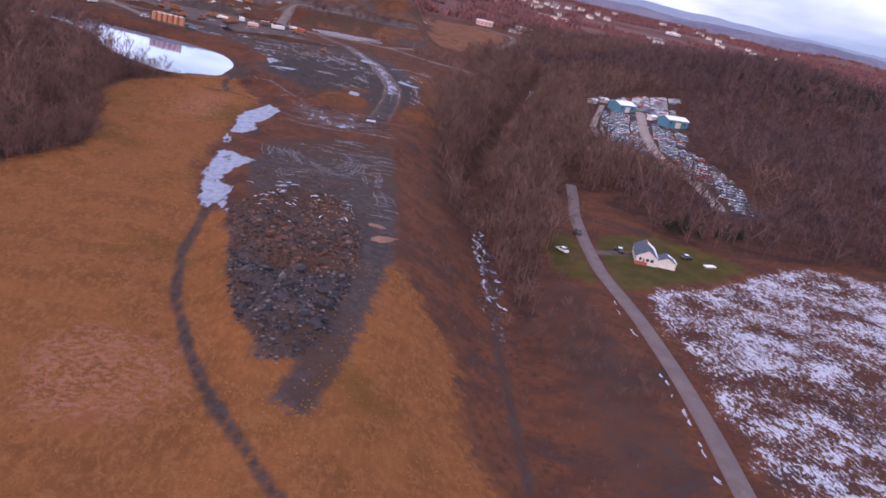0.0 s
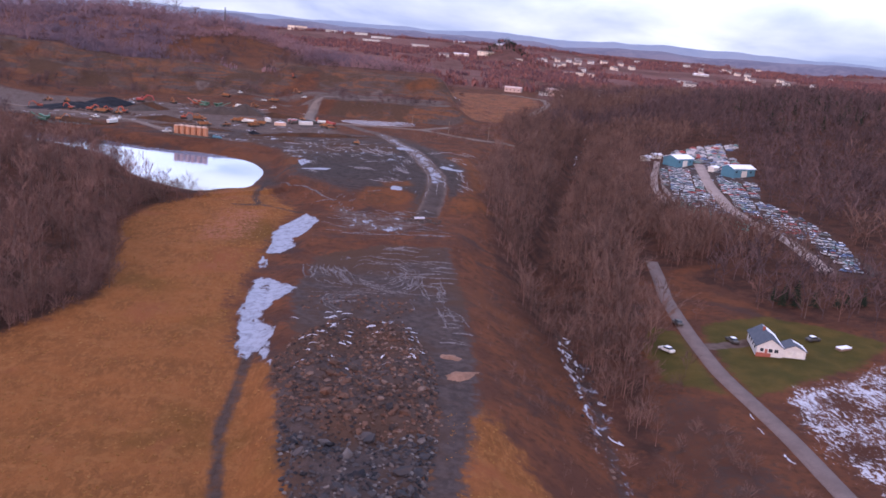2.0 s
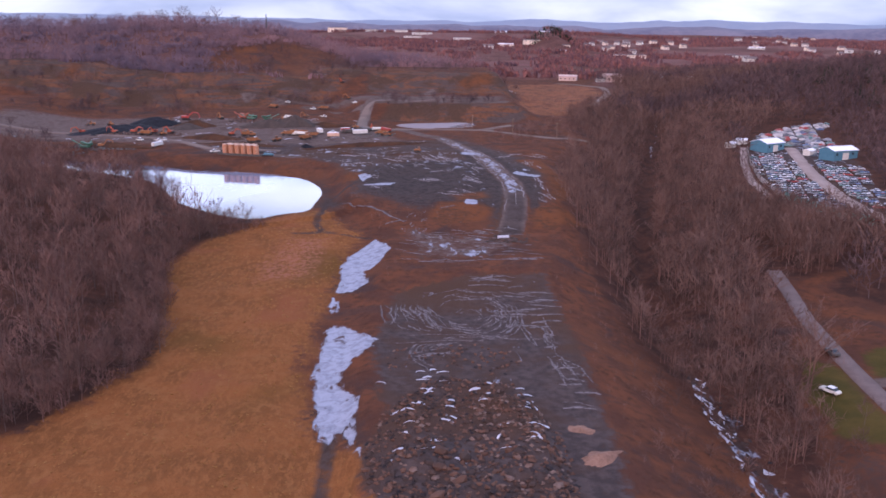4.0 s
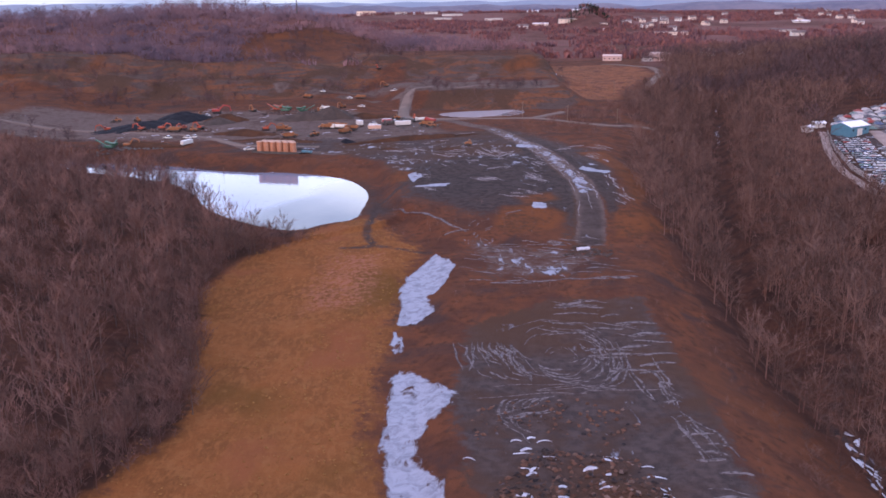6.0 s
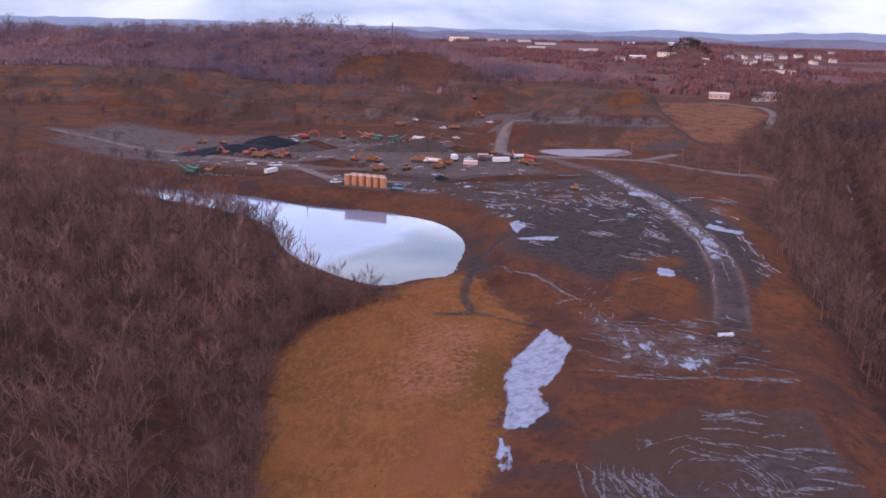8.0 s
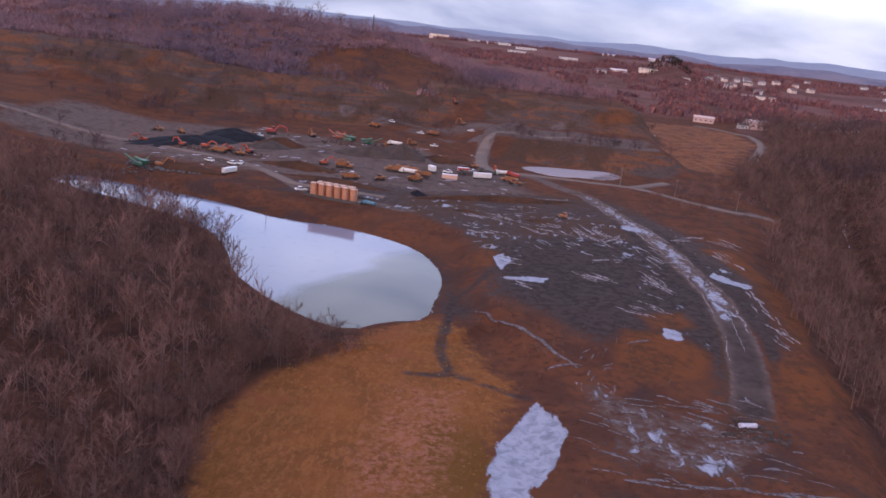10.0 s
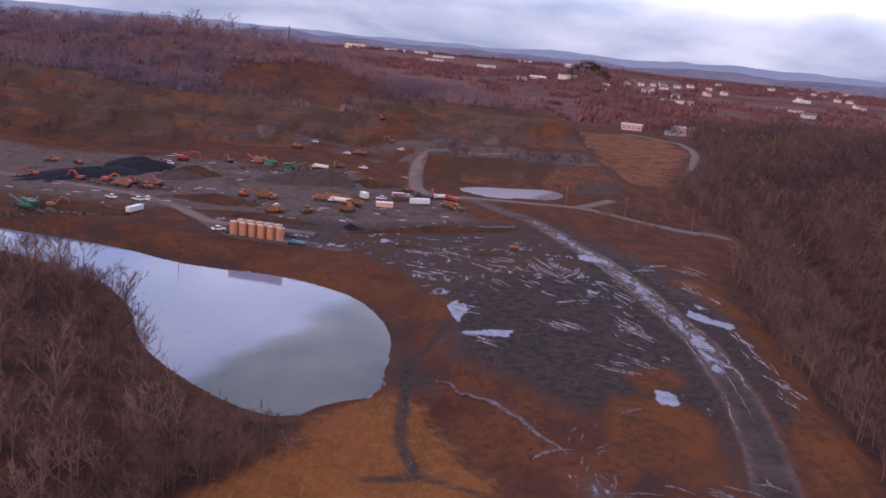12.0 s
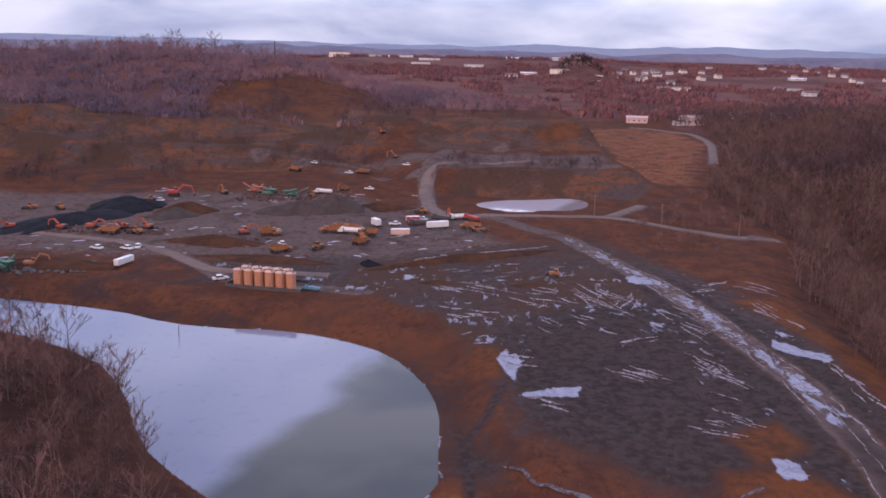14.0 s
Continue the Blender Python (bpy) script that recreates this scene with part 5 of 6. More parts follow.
YARD_CARS = yard_spots()
wreck = car("scrapped car standing in rows in the salvage yard", "salvage yard cars", M_CARS)
wreck_white = car("scrapped car with snow lying on its roof", "salvage yard cars", M_CARS, True)
YARD_CARS.sort(key=lambda p: p[1])
near_cars, rest_cars = YARD_CARS[:270], YARD_CARS[270:]
for i, (x, y, a) in enumerate(near_cars):
    base = wreck_white if i % 4 == 1 else wreck
    ob = base if i < 2 else copy_thing(base, pose(0, 0, 0))
    put(ob, x, y, a)
V, F, k = [], [], 0
cv = np.array([(x, y, z) for y, z, w in ((-2.2, 0.1, 0.88), (2.2, 0.1, 0.88), (2.2, 0.8, 0.85), (1.0, 0.95, 0.8), (0.4, 1.45, 0.65), (-1.1, 1.48, 0.65), (-2.2, 0.9, 0.85)) for x in (-w, w)])
cf = [(2 * i, 2 * i + 1, (2 * i + 3) % 14, (2 * i + 2) % 14) for i in range(7)]
side_a, side_b = [0, 2, 4, 12], [1, 3, 5, 13]
cf += [tuple(side_a), tuple(side_b[::-1]), (4, 6, 8, 12), (12, 8, 10, 12), (13, 9, 7, 5), (13, 11, 9, 13)]
cf = [f for f in cf if len(set(f)) == 4]
for x, y, a in rest_cars:
    c, s = math.cos(radians(a)), math.sin(radians(a))
    z = hz(x, y)
    V += [(x + p[0] * c - p[1] * s, y + p[0] * s + p[1] * c, z + p[2]) for p in cv]
    F += [tuple(q + k for q in f) for f in cf]
    k += len(cv)
tagged(new("car_rows", mesh_tri("car_rows", V, F, [M_CARS])), "crowded rows of scrapped cars in a salvage yard", "cars", kind="stuff")


def shed(label, wide, deep, eave, ridge, wall, roof):
    e = empty("shed", label, "shed", "salvage yard sheds")
    body = part("wall", Solid().side([(-deep / 2, -1.5), (deep / 2, -1.5), (deep / 2, eave), (0, ridge), (-deep / 2, eave)], -wide / 2, wide / 2).bm, wall, e)
    for s in (-1, 1):
        part("roof_panel", Solid().side([(s * (deep / 2 + 0.4), eave - 0.05), (0, ridge + 0.05), (0, ridge + 0.25), (s * (deep / 2 + 0.4), eave + 0.15)], -wide / 2 - 0.4, wide / 2 + 0.4).bm, roof, e)
    part("roller_door", Solid().box(-2, 2, -deep / 2 - 0.08, -deep / 2 + 0.05, -0.5, eave * 0.75).bm, M_WHITE, body)
    for i in range(3):
        part("window", Solid().box(-wide * 0.4 + i * wide * 0.33, -wide * 0.4 + i * wide * 0.33 + 1.2, -deep / 2 - 0.05, -deep / 2 + 0.05, eave * 0.5, eave * 0.75).bm, M_GLASS, body)
    return e


put(shed("teal metal shed with a snowy white roof", 15, 11, 4.6, 6.4, M_BLUE, M_SNOW), 192.5, 544, 30)
put(shed("long teal metal shed with a snowy white roof", 16, 10, 4.8, 6.4, M_BLUE, M_SNOW), 216.5, 511, 18)
small_shed = put(shed("small pale shed at the salvage yard's edge", 6, 4, 2.4, 3.2, M_WHITE, M_SNOW), 208, 526, 40)
put(copy_thing(small_shed, pose(0, 0, 0)), 176, 556, 40)
put(copy_thing(small_shed, pose(0, 0, 0)), 186, 566, 10)


def fence(pts, label, material, tall):
    f = empty("fence", label, "fence")
    for (ax, ay), (bx, by) in zip(pts, pts[1:]):
        n = max(1, round(math.hypot(bx - ax, by - ay) / 3.6))
        for i in range(n):
            x0, y0, x1, y1 = ax + (bx - ax) * i / n, ay + (by - ay) * i / n, ax + (bx - ax) * (i + 1) / n, ay + (by - ay) * (i + 1) / n
            z = min(hz(x0, y0), hz(x1, y1))
            part("panel", Solid().beam((x0, y0, z + tall / 2), (x1, y1, z + tall / 2), 0.08, tall * 0.98).bm if abs(y1 - y0) < 0.01 else
                 Solid().beam((x0, y0, z + tall / 2), (x1, y1, z + tall / 2), 0.08, tall * 0.98).bm, material, f)
            part("post", Solid().box(x0 - 0.09, x0 + 0.09, y0 - 0.09, y0 + 0.09, z - 0.8, z + tall + 0.15).bm, M_DARK, f)
    return f


M_FENCE = plain("faded green sheet fence", (0.12, 0.26, 0.22), (0.16, 0.30, 0.26), 0.4, 0.6, vary=0.2)
M_FENCE_PALE = plain("pale weathered fence", (0.42, 0.36, 0.34), (0.32, 0.27, 0.26), 0.5, 0.8, vary=0.2)
fence([(149.5, 424), (151, 409), (153.5, 399), (159, 383), (163, 377)], "faded green sheet-metal fence along the salvage yard", M_FENCE, 3.6)
fence([(182, 546), (170, 512), (156.5, 467), (149.5, 424)], "pale weathered fence along the salvage yard", M_FENCE_PALE, 2.4)

# ---------------------------------------------------------------- house by the road
M_SIDING = plain("white board siding", (0.55, 0.51, 0.49), (0.46, 0.42, 0.41), 0.8, 0.7)
M_BRICKRED = plain("red brick base", (0.30, 0.09, 0.06), (0.24, 0.08, 0.06), 1.5, 0.85)


def gable_roof(parent, x0, x1, y0, y1, eave, ridge, snowy):
    """Ridge along y, with two slopes that have thickness; snow lies on one of them."""
    xm = (x0 + x1) / 2
    for s, xe in ((-1, x0 - 0.5), (1, x1 + 0.5)):
        bm = bmesh.new()
        lo = eave - 0.35
        p = [(xe, y0 - 0.5, lo), (xm, y0 - 0.5, ridge), (xm, y1 + 0.5, ridge), (xe, y1 + 0.5, lo)]
        a, b = [bm.verts.new(q) for q in p], [bm.verts.new((q[0], q[1], q[2] + 0.22)) for q in p]
        bm.faces.new(a), bm.faces.new(b)
        for i in range(4):
            bm.faces.new((a[i - 1], a[i], b[i], b[i - 1]))
        bmesh.ops.recalc_face_normals(bm, faces=bm.faces[:])
        r = part("roof_slope", bm, M_ROOF, parent)
        if s == snowy:
            bm = bmesh.new()
            q = [(0.0, 0.0), (1.0, 0.0), (0.9, 0.35), (0.35, 0.3), (0.25, 0.6), (0.12, 1.0), (0.0, 1.0)]
            w = [(xm + (xe - xm) * (0.97 - 0.94 * u), y1 - (y1 - y0) * v, ridge + (lo - ridge) * (0.97 - 0.94 * u) + 0.25) for u, v in q]
            a, b = [bm.verts.new(c) for c in w], [bm.verts.new((c[0], c[1], c[2] - 0.04)) for c in w]
            bm.faces.new(a), bm.faces.new(b)
            for i in range(len(w)):
                bm.faces.new((a[i - 1], a[i], b[i], b[i - 1]))
            bmesh.ops.recalc_face_normals(bm, faces=bm.faces[:])
            part("snow_patch", bm, M_SNOW, r, "snow left on the roof")


def gable_walls(parent, x0, x1, y0, y1, eave, ridge, material):
    bm = bmesh.new()
    xm = (x0 + x1) / 2
    prof = [(x0, -1.5), (x1, -1.5), (x1, eave), (xm, ridge - 0.1), (x0, eave)]
    a, b = [bm.verts.new((x, y0, z)) for x, z in prof], [bm.verts.new((x, y1, z)) for x, z in prof]
    bm.faces.new(a), bm.faces.new(b)
    for i in range(5):
        bm.faces.new((a[i - 1], a[i], b[i], b[i - 1]))
    bmesh.ops.recalc_face_normals(bm, faces=bm.faces[:])
    return part("wall", bm, material, parent)


def pane(parent, x0, x1, y, z0, z1):
    w = part("window", Solid().box(x0 - 0.12, x1 + 0.12, y - 0.06, y + 0.04, z0 - 0.12, z1 + 0.12).bm, M_WHITE, parent)
    part("pane", Solid().box(x0, x1, y - 0.09, y - 0.03, z0, z1).bm, M_GLASS, w)


house = empty("house", "white bungalow with grey shingle roof and patches of snow", "house")
w = gable_walls(house, -4.6, 4.6, -8.5, 8.5, 3.4, 6.3, M_SIDING)
gable_roof(house, -4.6, 4.6, -8.5, 8.5, 3.4, 6.3, 1)
for x0, x1 in ((-3.4, -2.2), (-0.4, 1.0), (1.6, 3.0)):
    pane(w, x0, x1, -8.5, 1.3, 2.6)
part("door", Solid().box(-1.7, -0.8, -8.6, -8.45, 0.3, 2.4).bm, M_BRICKRED, w)
part("brick_base", Solid().box(-4.75, 0.5, -8.9, -8.5, -1.5, 0.9, 0.05).bm, M_BRICKRED, house, "red brick planter along the front")
part("chimney", Solid().box(-0.9, 0.0, 2.0, 3.0, 5.0, 7.4, 0.04).bm, M_BRICKRED, house)
for i in range(4):
    part("window", Solid().box(-4.68, -4.55, -6 + 3.6 * i, -4.7 + 3.6 * i, 1.2, 2.5).bm, M_GLASS, w)
g = gable_walls(house, 4.6, 13.0, -7.2, -0.5, 2.8, 4.6, M_SIDING)
gable_roof(house, 4.6, 13.0, -7.2, -0.5, 2.8, 4.6, 1)
for x0 in (6.0, 9.4):
    part("garage_door", Solid().box(x0, x0 + 2.6, -7.3, -7.12, -0.4, 2.1).bm, M_WHITE, g)
house.matrix_basis = pose(108.5, 246.0, hz(109, 245) + 0.2, 0, 0, -14) @ Matrix.Diagonal((0.72, 0.72, 0.72, 1))

house_car = put(car("dark car parked beside the bungalow", "house cars", M_DARK, True), 101.5, 250.5, 10)
put(copy_thing(house_car, pose(0, 0, 0)), 125.5, 252, -70)
put(car("dark car stopped on the grey country road", "road cars", M_DARK), 90.2, 262, 3, 0.38)
white_car = put(car("white car standing on the grass", "verge cars", M_WHITE, True), 80.4, 243, 30)


def lumber_stack(x, y, turn, label):
    e = empty("lumber_stack", label, "lumber stack")
    for i in range(3):
        for j in range(4):
            part("board", Solid().box(-2.2 + 0.1 * i, 2.2, -0.9 + 0.47 * j, -0.5 + 0.47 * j, 0.28 * i, 0.28 * i + 0.24).bm, M_SNOW if i == 2 else M_WOOD, e)
    return put(e, x, y, turn)


lumber_stack(131, 246, 20, "snow-covered stack of boards on the lawn")

# ---------------------------------------------------------------- single trees and shrubs
def tree_meshes(kind, bark, twigs):
    v, f = kind
    trunk = mesh_tri("trunk", v[:18], f[:18], [bark])
    crown = mesh_tri("crown", v[18:], f[18:] - 18, [twigs])
    return trunk, crown


def tree_thing(name, meshes, label, category, group):
    e = empty(name, label, category, group)
    for nm, me in zip(("trunk", "crown"), meshes):
        new(nm, me).parent = e
    return e


r = random.Random(11)
fine_kinds = [bare_tree(i, 9.0, 10, 5, 6, 1.2, 1.15, 0.15) for i in range(5)]
kinds = [tree_thing("bare_tree", tree_meshes(k, M_BARK_PALE if i % 2 else M_BARK, (M_BARK, M_BARK_RED)[i % 2]), ("bare brown winter tree at the wood's edge", "bare reddish winter tree with a pale trunk")[i % 2], "tree", "wood edge trees")
         for i, k in enumerate(fine_kinds)]
for i, (x, y) in enumerate(EDGE_TREES):
    ob = kinds[i] if i < len(kinds) else copy_thing(kinds[i % len(kinds)], pose(0, 0, 0))
    s = r.uniform(0.45, 0.95)
    ob.matrix_basis = pose(x, y, hz(x, y), 0, 0, r.uniform(0, 360)) @ Matrix.Diagonal((s, s, s * r.uniform(0.9, 1.15), 1))
lone = [(-94, 385, 0.9), (-96, 388, 1.0), (-92.5, 381.5, 0.8), (-95, 396, 1.1), (-93.5, 393, 0.9), (-97, 399, 1.1), (-95, 391, 0.8), (-98, 403, 1.0), (133, 271, 1.3), (122, 279, 1.1), (142, 268, 1.2), (80, 228, 0.6), (71, 240, 0.9), (78, 252, 0.9), (84, 270, 1.0), (60, 205, 0.5), (66, 214, 0.6), (98, 268, 0.7),
        (-120, 434, 1.1), (-126, 438, 1.2), (-134, 443, 1.1), (-142, 446, 1.2), (-113, 425, 1.0), (-104, 412, 0.9)]
lone += [(-196 + 3.9 * i + r.uniform(-2, 2), 466 - 0.62 * 3.9 * i + r.uniform(-7, 0) + (6 if i < 12 else 0), r.uniform(0.75, 1.35)) for i in range(24)]
lone = [p for p in lone if outside(np.array([p[0]]), np.array([p[1]]), POND)[0] > 1.0]
for i, (x, y, s) in enumerate(lone):
    ob = copy_thing(kinds[i % len(kinds)], pose(0, 0, 0))
    ob["label"] = "lone bare winter tree with spreading twigs"
    ob["group"] = "lone trees"
    ob.matrix_basis = pose(x, y, hz(x, y), 0, 0, i * 77) @ Matrix.Diagonal((s, s, s, 1))

# trees that stand out along the hill's skyline
for i in range(70):
    x = -560 + i * 5.6 + r.uniform(-4, 4)
    y = 1035 + r.uniform(-30, 30)
    ob = copy_thing(kinds[i % len(kinds)], pose(0, 0, 0))
    ob["label"], ob["group"] = "bare tree standing on the hill's skyline", "skyline trees"
    s = r.uniform(0.9, 1.7) * (1.3 if i % 7 == 0 else 1)
    ob.matrix_basis = pose(x, y, hz(x, y), 0, 0, r.uniform(0, 360)) @ Matrix.Diagonal((s * 1.1, s * 1.1, s, 1))

shrub_kinds = [bare_tree(70 + i, 3.0, 12, 3, 2, 4.2, 1.9, 0.02) for i in range(3)]
shrubs = [tree_thing("shrub", tree_meshes(k, M_BARK, M_BARK), "low bare brown shrub in the snowy field", "shrub", "snowfield shrubs") for k in shrub_kinds]
bush_spots = [(100.5, 199), (103, 190), (130, 220), (152, 231), (126, 198), (138, 187), (146, 189), (117, 162), (108, 151), (145, 192), (125, 148), (128, 146), (172, 220), (138, 211), (157, 216),
              (101, 205), (112, 196), (120, 205), (119, 164), (121, 160), (132, 150), (135, 156), (128, 152), (160, 222), (112, 158), (142, 200), (118, 180), (108, 176), (150, 205), (131, 186), (124, 175)]
for i, (x, y) in enumerate(bush_spots):
    ob = shrubs[i] if i < 3 else copy_thing(shrubs[i % 3], pose(0, 0, 0))
    s = r.uniform(1.0, 1.9)
    ob.matrix_basis = pose(x, y, hz(x, y), 0, 0, i * 50) @ Matrix.Diagonal((s * 1.25, s * 1.25, s * 0.7, 1))
bx, by = scatter_points([(30, 200), (42, 190), (62, 150), (84, 140), (82, 205), (74, 232), (50, 240), (40, 260)], 4.6, 21, lambda x, y, g: vnoise(x, y, 14, 8) > 0.42)
planted("brush", bx, by, shrub_kinds, 22, (0.35, 0.9), M_BARK_RED, "low bare brush along the creek bank", "brush")
bx, by = scatter_points([(-60, 345), (-50, 366), (-66, 358), (-92, 376), (-104, 392), (-84, 366), (-80, 330)], 3.2, 23, lambda x, y, q: outside(x, y, POND) > 1)
planted("brush", bx, by, shrub_kinds, 24, (0.12, 0.35), M_BARK_RED, "low bare brush on the pond's bank", "brush")
bx, by = scatter_points(FOREST_W, 6.8, 33, lambda x, y, g: (x > -200) & (outside(x, y, POND) > 6))
planted("brush", bx, by, shrub_kinds, 34, (0.7, 1.5), M_BARK_RED, "reddish bare brush under the winter woodland", "brush")
bx, by = scatter_points([(-120, 190), (-60, 190), (-48, 372), (-90, 384), (-112, 420), (-122, 410), (-88, 300), (-88, 230)], 3.4, 35, lambda x, y, g: (np.abs(outside(x, y, FOREST_W)) < 4 * g.uniform(0, 1, len(x))) & (outside(x, y, POND) > 14))
planted("brush", bx, by, shrub_kinds, 36, (0.4, 1.1), M_BARK, "low brown brush along the meadow's edge", "brush")
bx, by = scatter_points([(60, 560), (100, 560), (110, 640), (90, 660), (60, 600), (36, 560), (56, 500)], 7.0, 25)
planted("brush", bx, by, shrub_kinds, 26, (0.5, 1.2), M_BARK, "low bare brush above the access road", "brush")


for k, poly in enumerate(([(-420, 640), (-250, 620), (-190, 640), (-110, 660), (-60, 700), (-60, 800), (-190, 800), (-420, 790)], SHOULDER, [(-70, 780), (60, 800), (110, 900), (60, 960), (-40, 900)], [(-36, 645), (66, 640), (76, 662), (30, 684), (-20, 690)], [(-330, 470), (-180, 500), (-200, 545), (-330, 600)])):
    bx, by = scatter_points(poly, 9.0 if k != 3 else 6.0, 140 + k, lambda x, y, g: vnoise(x, y, 34, 15) + 0.3 * g.uniform(0, 1, len(x)) > 0.62)
    planted("brush", bx, by, shrub_kinds, 150 + k, (0.7, 1.9), M_BARK_EAST, "dark bare brush on the quarry's slopes", "brush")


def conifer(seed, tall):
    q = random.Random(seed)
    b = Branches()
    b.rod((0, 0, -0.5), (0, 0, tall), 0.02 * tall, 0.004 * tall, 5)
    for i in range(9):
        z = tall * (0.08 + 0.9 * i / 9)
        ln = tall * 0.26 * (1 - i / 9.6)
        for j in range(9):
            a = j * 0.7 + i * 0.4 + q.uniform(-0.2, 0.2)
            e = Vector((math.cos(a) * ln, math.sin(a) * ln, z - ln * 0.25))
            b.rod((0, 0, z + ln * 0.2), e, 0.045 * tall * (1 - i / 12), 0)
    return np.array([tuple(v) for v in b.v]), np.array(b.f)


weed_kinds = [bare_tree(90 + i, 1.1, 8, 1, 0, 3.0, 1.6, 0.02) for i in range(3)]
WEEDS = [[(26, 180), (44, 190), (48, 270), (46, 340), (34, 345), (29, 296), (27, 230)], [(-150, 482), (-60, 452), (-44, 432), (-36, 450), (-56, 470), (-110, 486)], [(-36, 346), (-12, 345), (14, 348), (14, 372), (-24, 386), (-36, 378)],
         [(50, 470), (60, 500), (84, 548), (60, 562), (36, 584), (20, 560), (24, 520)], [(30, 100), (84, 100), (84, 200), (60, 180), (36, 190)], [(-20, 285), (-14, 300), (28, 300), (28, 310), (-14, 308)]]
WEEDS += [[(-260, 690), (-100, 690), (-60, 730), (-60, 800), (-260, 790)], [(-40, 650), (70, 640), (90, 800), (-40, 800)]]
for k, poly in enumerate(WEEDS):
    bx, by = scatter_points(poly, 3.8 if k < 6 else 9.0, 80 + k)
    planted("weeds", bx, by, weed_kinds, 90 + k, (0.5, 1.3) if k < 6 else (1.0, 2.4), M_BARK_RED, "dead brown weeds on rough ground", "weeds")


def tuft(seed):
    g = random.Random(seed)
    b = Branches()
    for i in range(6):
        a = i * 1.05 + g.uniform(-0.3, 0.3)
        b.rod((0.12 * math.cos(a), 0.12 * math.sin(a), -0.05), (0.55 * math.cos(a), 0.55 * math.sin(a), g.uniform(0.25, 0.6)), 0.13, 0)
    return np.array([tuple(v) for v in b.v]), np.array(b.f)


bx, by = scatter_points(GRASSES[0], 2.0, 97, lambda x, y, q: (y > 85) & (x > -110) & (along(x, y, TRACKS[0][0]) > 2.5) & (outside(x, y, RUBBLE) > 1) & (vnoise(x, y, 9, 3) > 0.35))
planted("grass_tufts", bx, by, [tuft(i) for i in range(4)], 98, (0.2, 0.6), M_STRAW, "dry straw-coloured grass tufts", "grass")

conifer_kinds = [conifer(i, 9.0) for i in range(3)]
for i in range(9):
    v, f = conifer_kinds[i % 3]
    e = empty("conifer", "dark green conifer behind the bungalow", "conifer", "conifers")
    new("trunk", mesh_tri("trunk", v[:10], f[:10], [M_BARK])).parent = e
    new("crown", mesh_tri("crown", v[10:], f[10:] - 10, [M_NEEDLE])).parent = e
    x, y = 130 + (i % 6) * 5.5 + r.uniform(-2, 2), 281 + (i // 6) * 7 + r.uniform(-2, 2)
    s = r.uniform(0.7, 1.1)
    e.matrix_basis = pose(x, y, hz(x, y), 0, 0, i * 40) @ Matrix.Diagonal((s, s, s, 1))
bx, by = scatter_points([(235, 1780), (335, 1780), (345, 1880), (225, 1880)], 7.0, 27)
planted("conifer_wood", bx, by, conifer_kinds, 28, (0.7, 1.05), M_NEEDLE, "dark conifer wood on a round knoll")
bx, by = scatter_points([(300, 640), (420, 600), (520, 720), (480, 860), (330, 840)], 14.0, 29)
planted("conifer_wood", bx, by, conifer_kinds, 30, (0.8, 1.4), M_NEEDLE, "dark evergreen patches on the eastern hill")

# ---------------------------------------------------------------- snow left in wheel tracks
def streaks(name, strokes, label, material=None):
    """Narrow banks of snow along given (x, y) lines, each with a width."""
    V, F, k = [], [], 0
    for pts, w in strokes:
        p = np.array(pts, float)
        p = p + 1.1 * np.stack([vnoise(p[:, 0], p[:, 1], 2.6, 61) - 0.5, vnoise(p[:, 0], p[:, 1], 2.6, 71) - 0.5], -1)
        t = np.gradient(p, axis=0)
        t /= np.hypot(t[:, 0], t[:, 1])[:, None] + 1e-9
        s = np.stack([t[:, 1], -t[:, 0]], -1)
        taper = np.sin(np.linspace(0.12, math.pi - 0.12, len(p))) ** 0.6
        wob = 0.7 + 0.6 * vnoise(p[:, 0], p[:, 1], 1.3, 5)
        half = (w / 2 * taper * wob)[:, None]
        z = height(p[:, 0], p[:, 1])
        for off, dz in ((-1.0, -0.12), (-0.6, 0.07), (0.6, 0.07), (1.0, -0.12)):
            V.append(np.concatenate([p + s * half * off, (z + dz)[:, None]], 1))
        m = len(p)
        for c in range(3):
            a = k + c * m + np.arange(m - 1)
            F.append(np.stack([a, a + 1, a + m + 1, a + m], -1))
        k += 4 * m
    ob = new(name, mesh_tri(name, np.concatenate(V), np.concatenate(F), [material or M_SLUSH], True))
    return tagged(ob, label, "snow", kind="stuff")


def arc(cx, cy, rx, ry, a0, a1, n=14):
    a = np.radians(np.linspace(a0, a1, n))
    return np.stack([cx + rx * np.cos(a), cy + ry * np.sin(a)], -1)


def stroke(x, y, ang, length, bend=0.0, n=8):
    u = np.linspace(-0.5, 0.5, n) * length
    c, s = math.cos(radians(ang)), math.sin(radians(ang))
    v = bend * (1 - (2 * u / length) ** 2)
    return np.stack([x + u * c - v * s, y + u * s + v * c], -1)


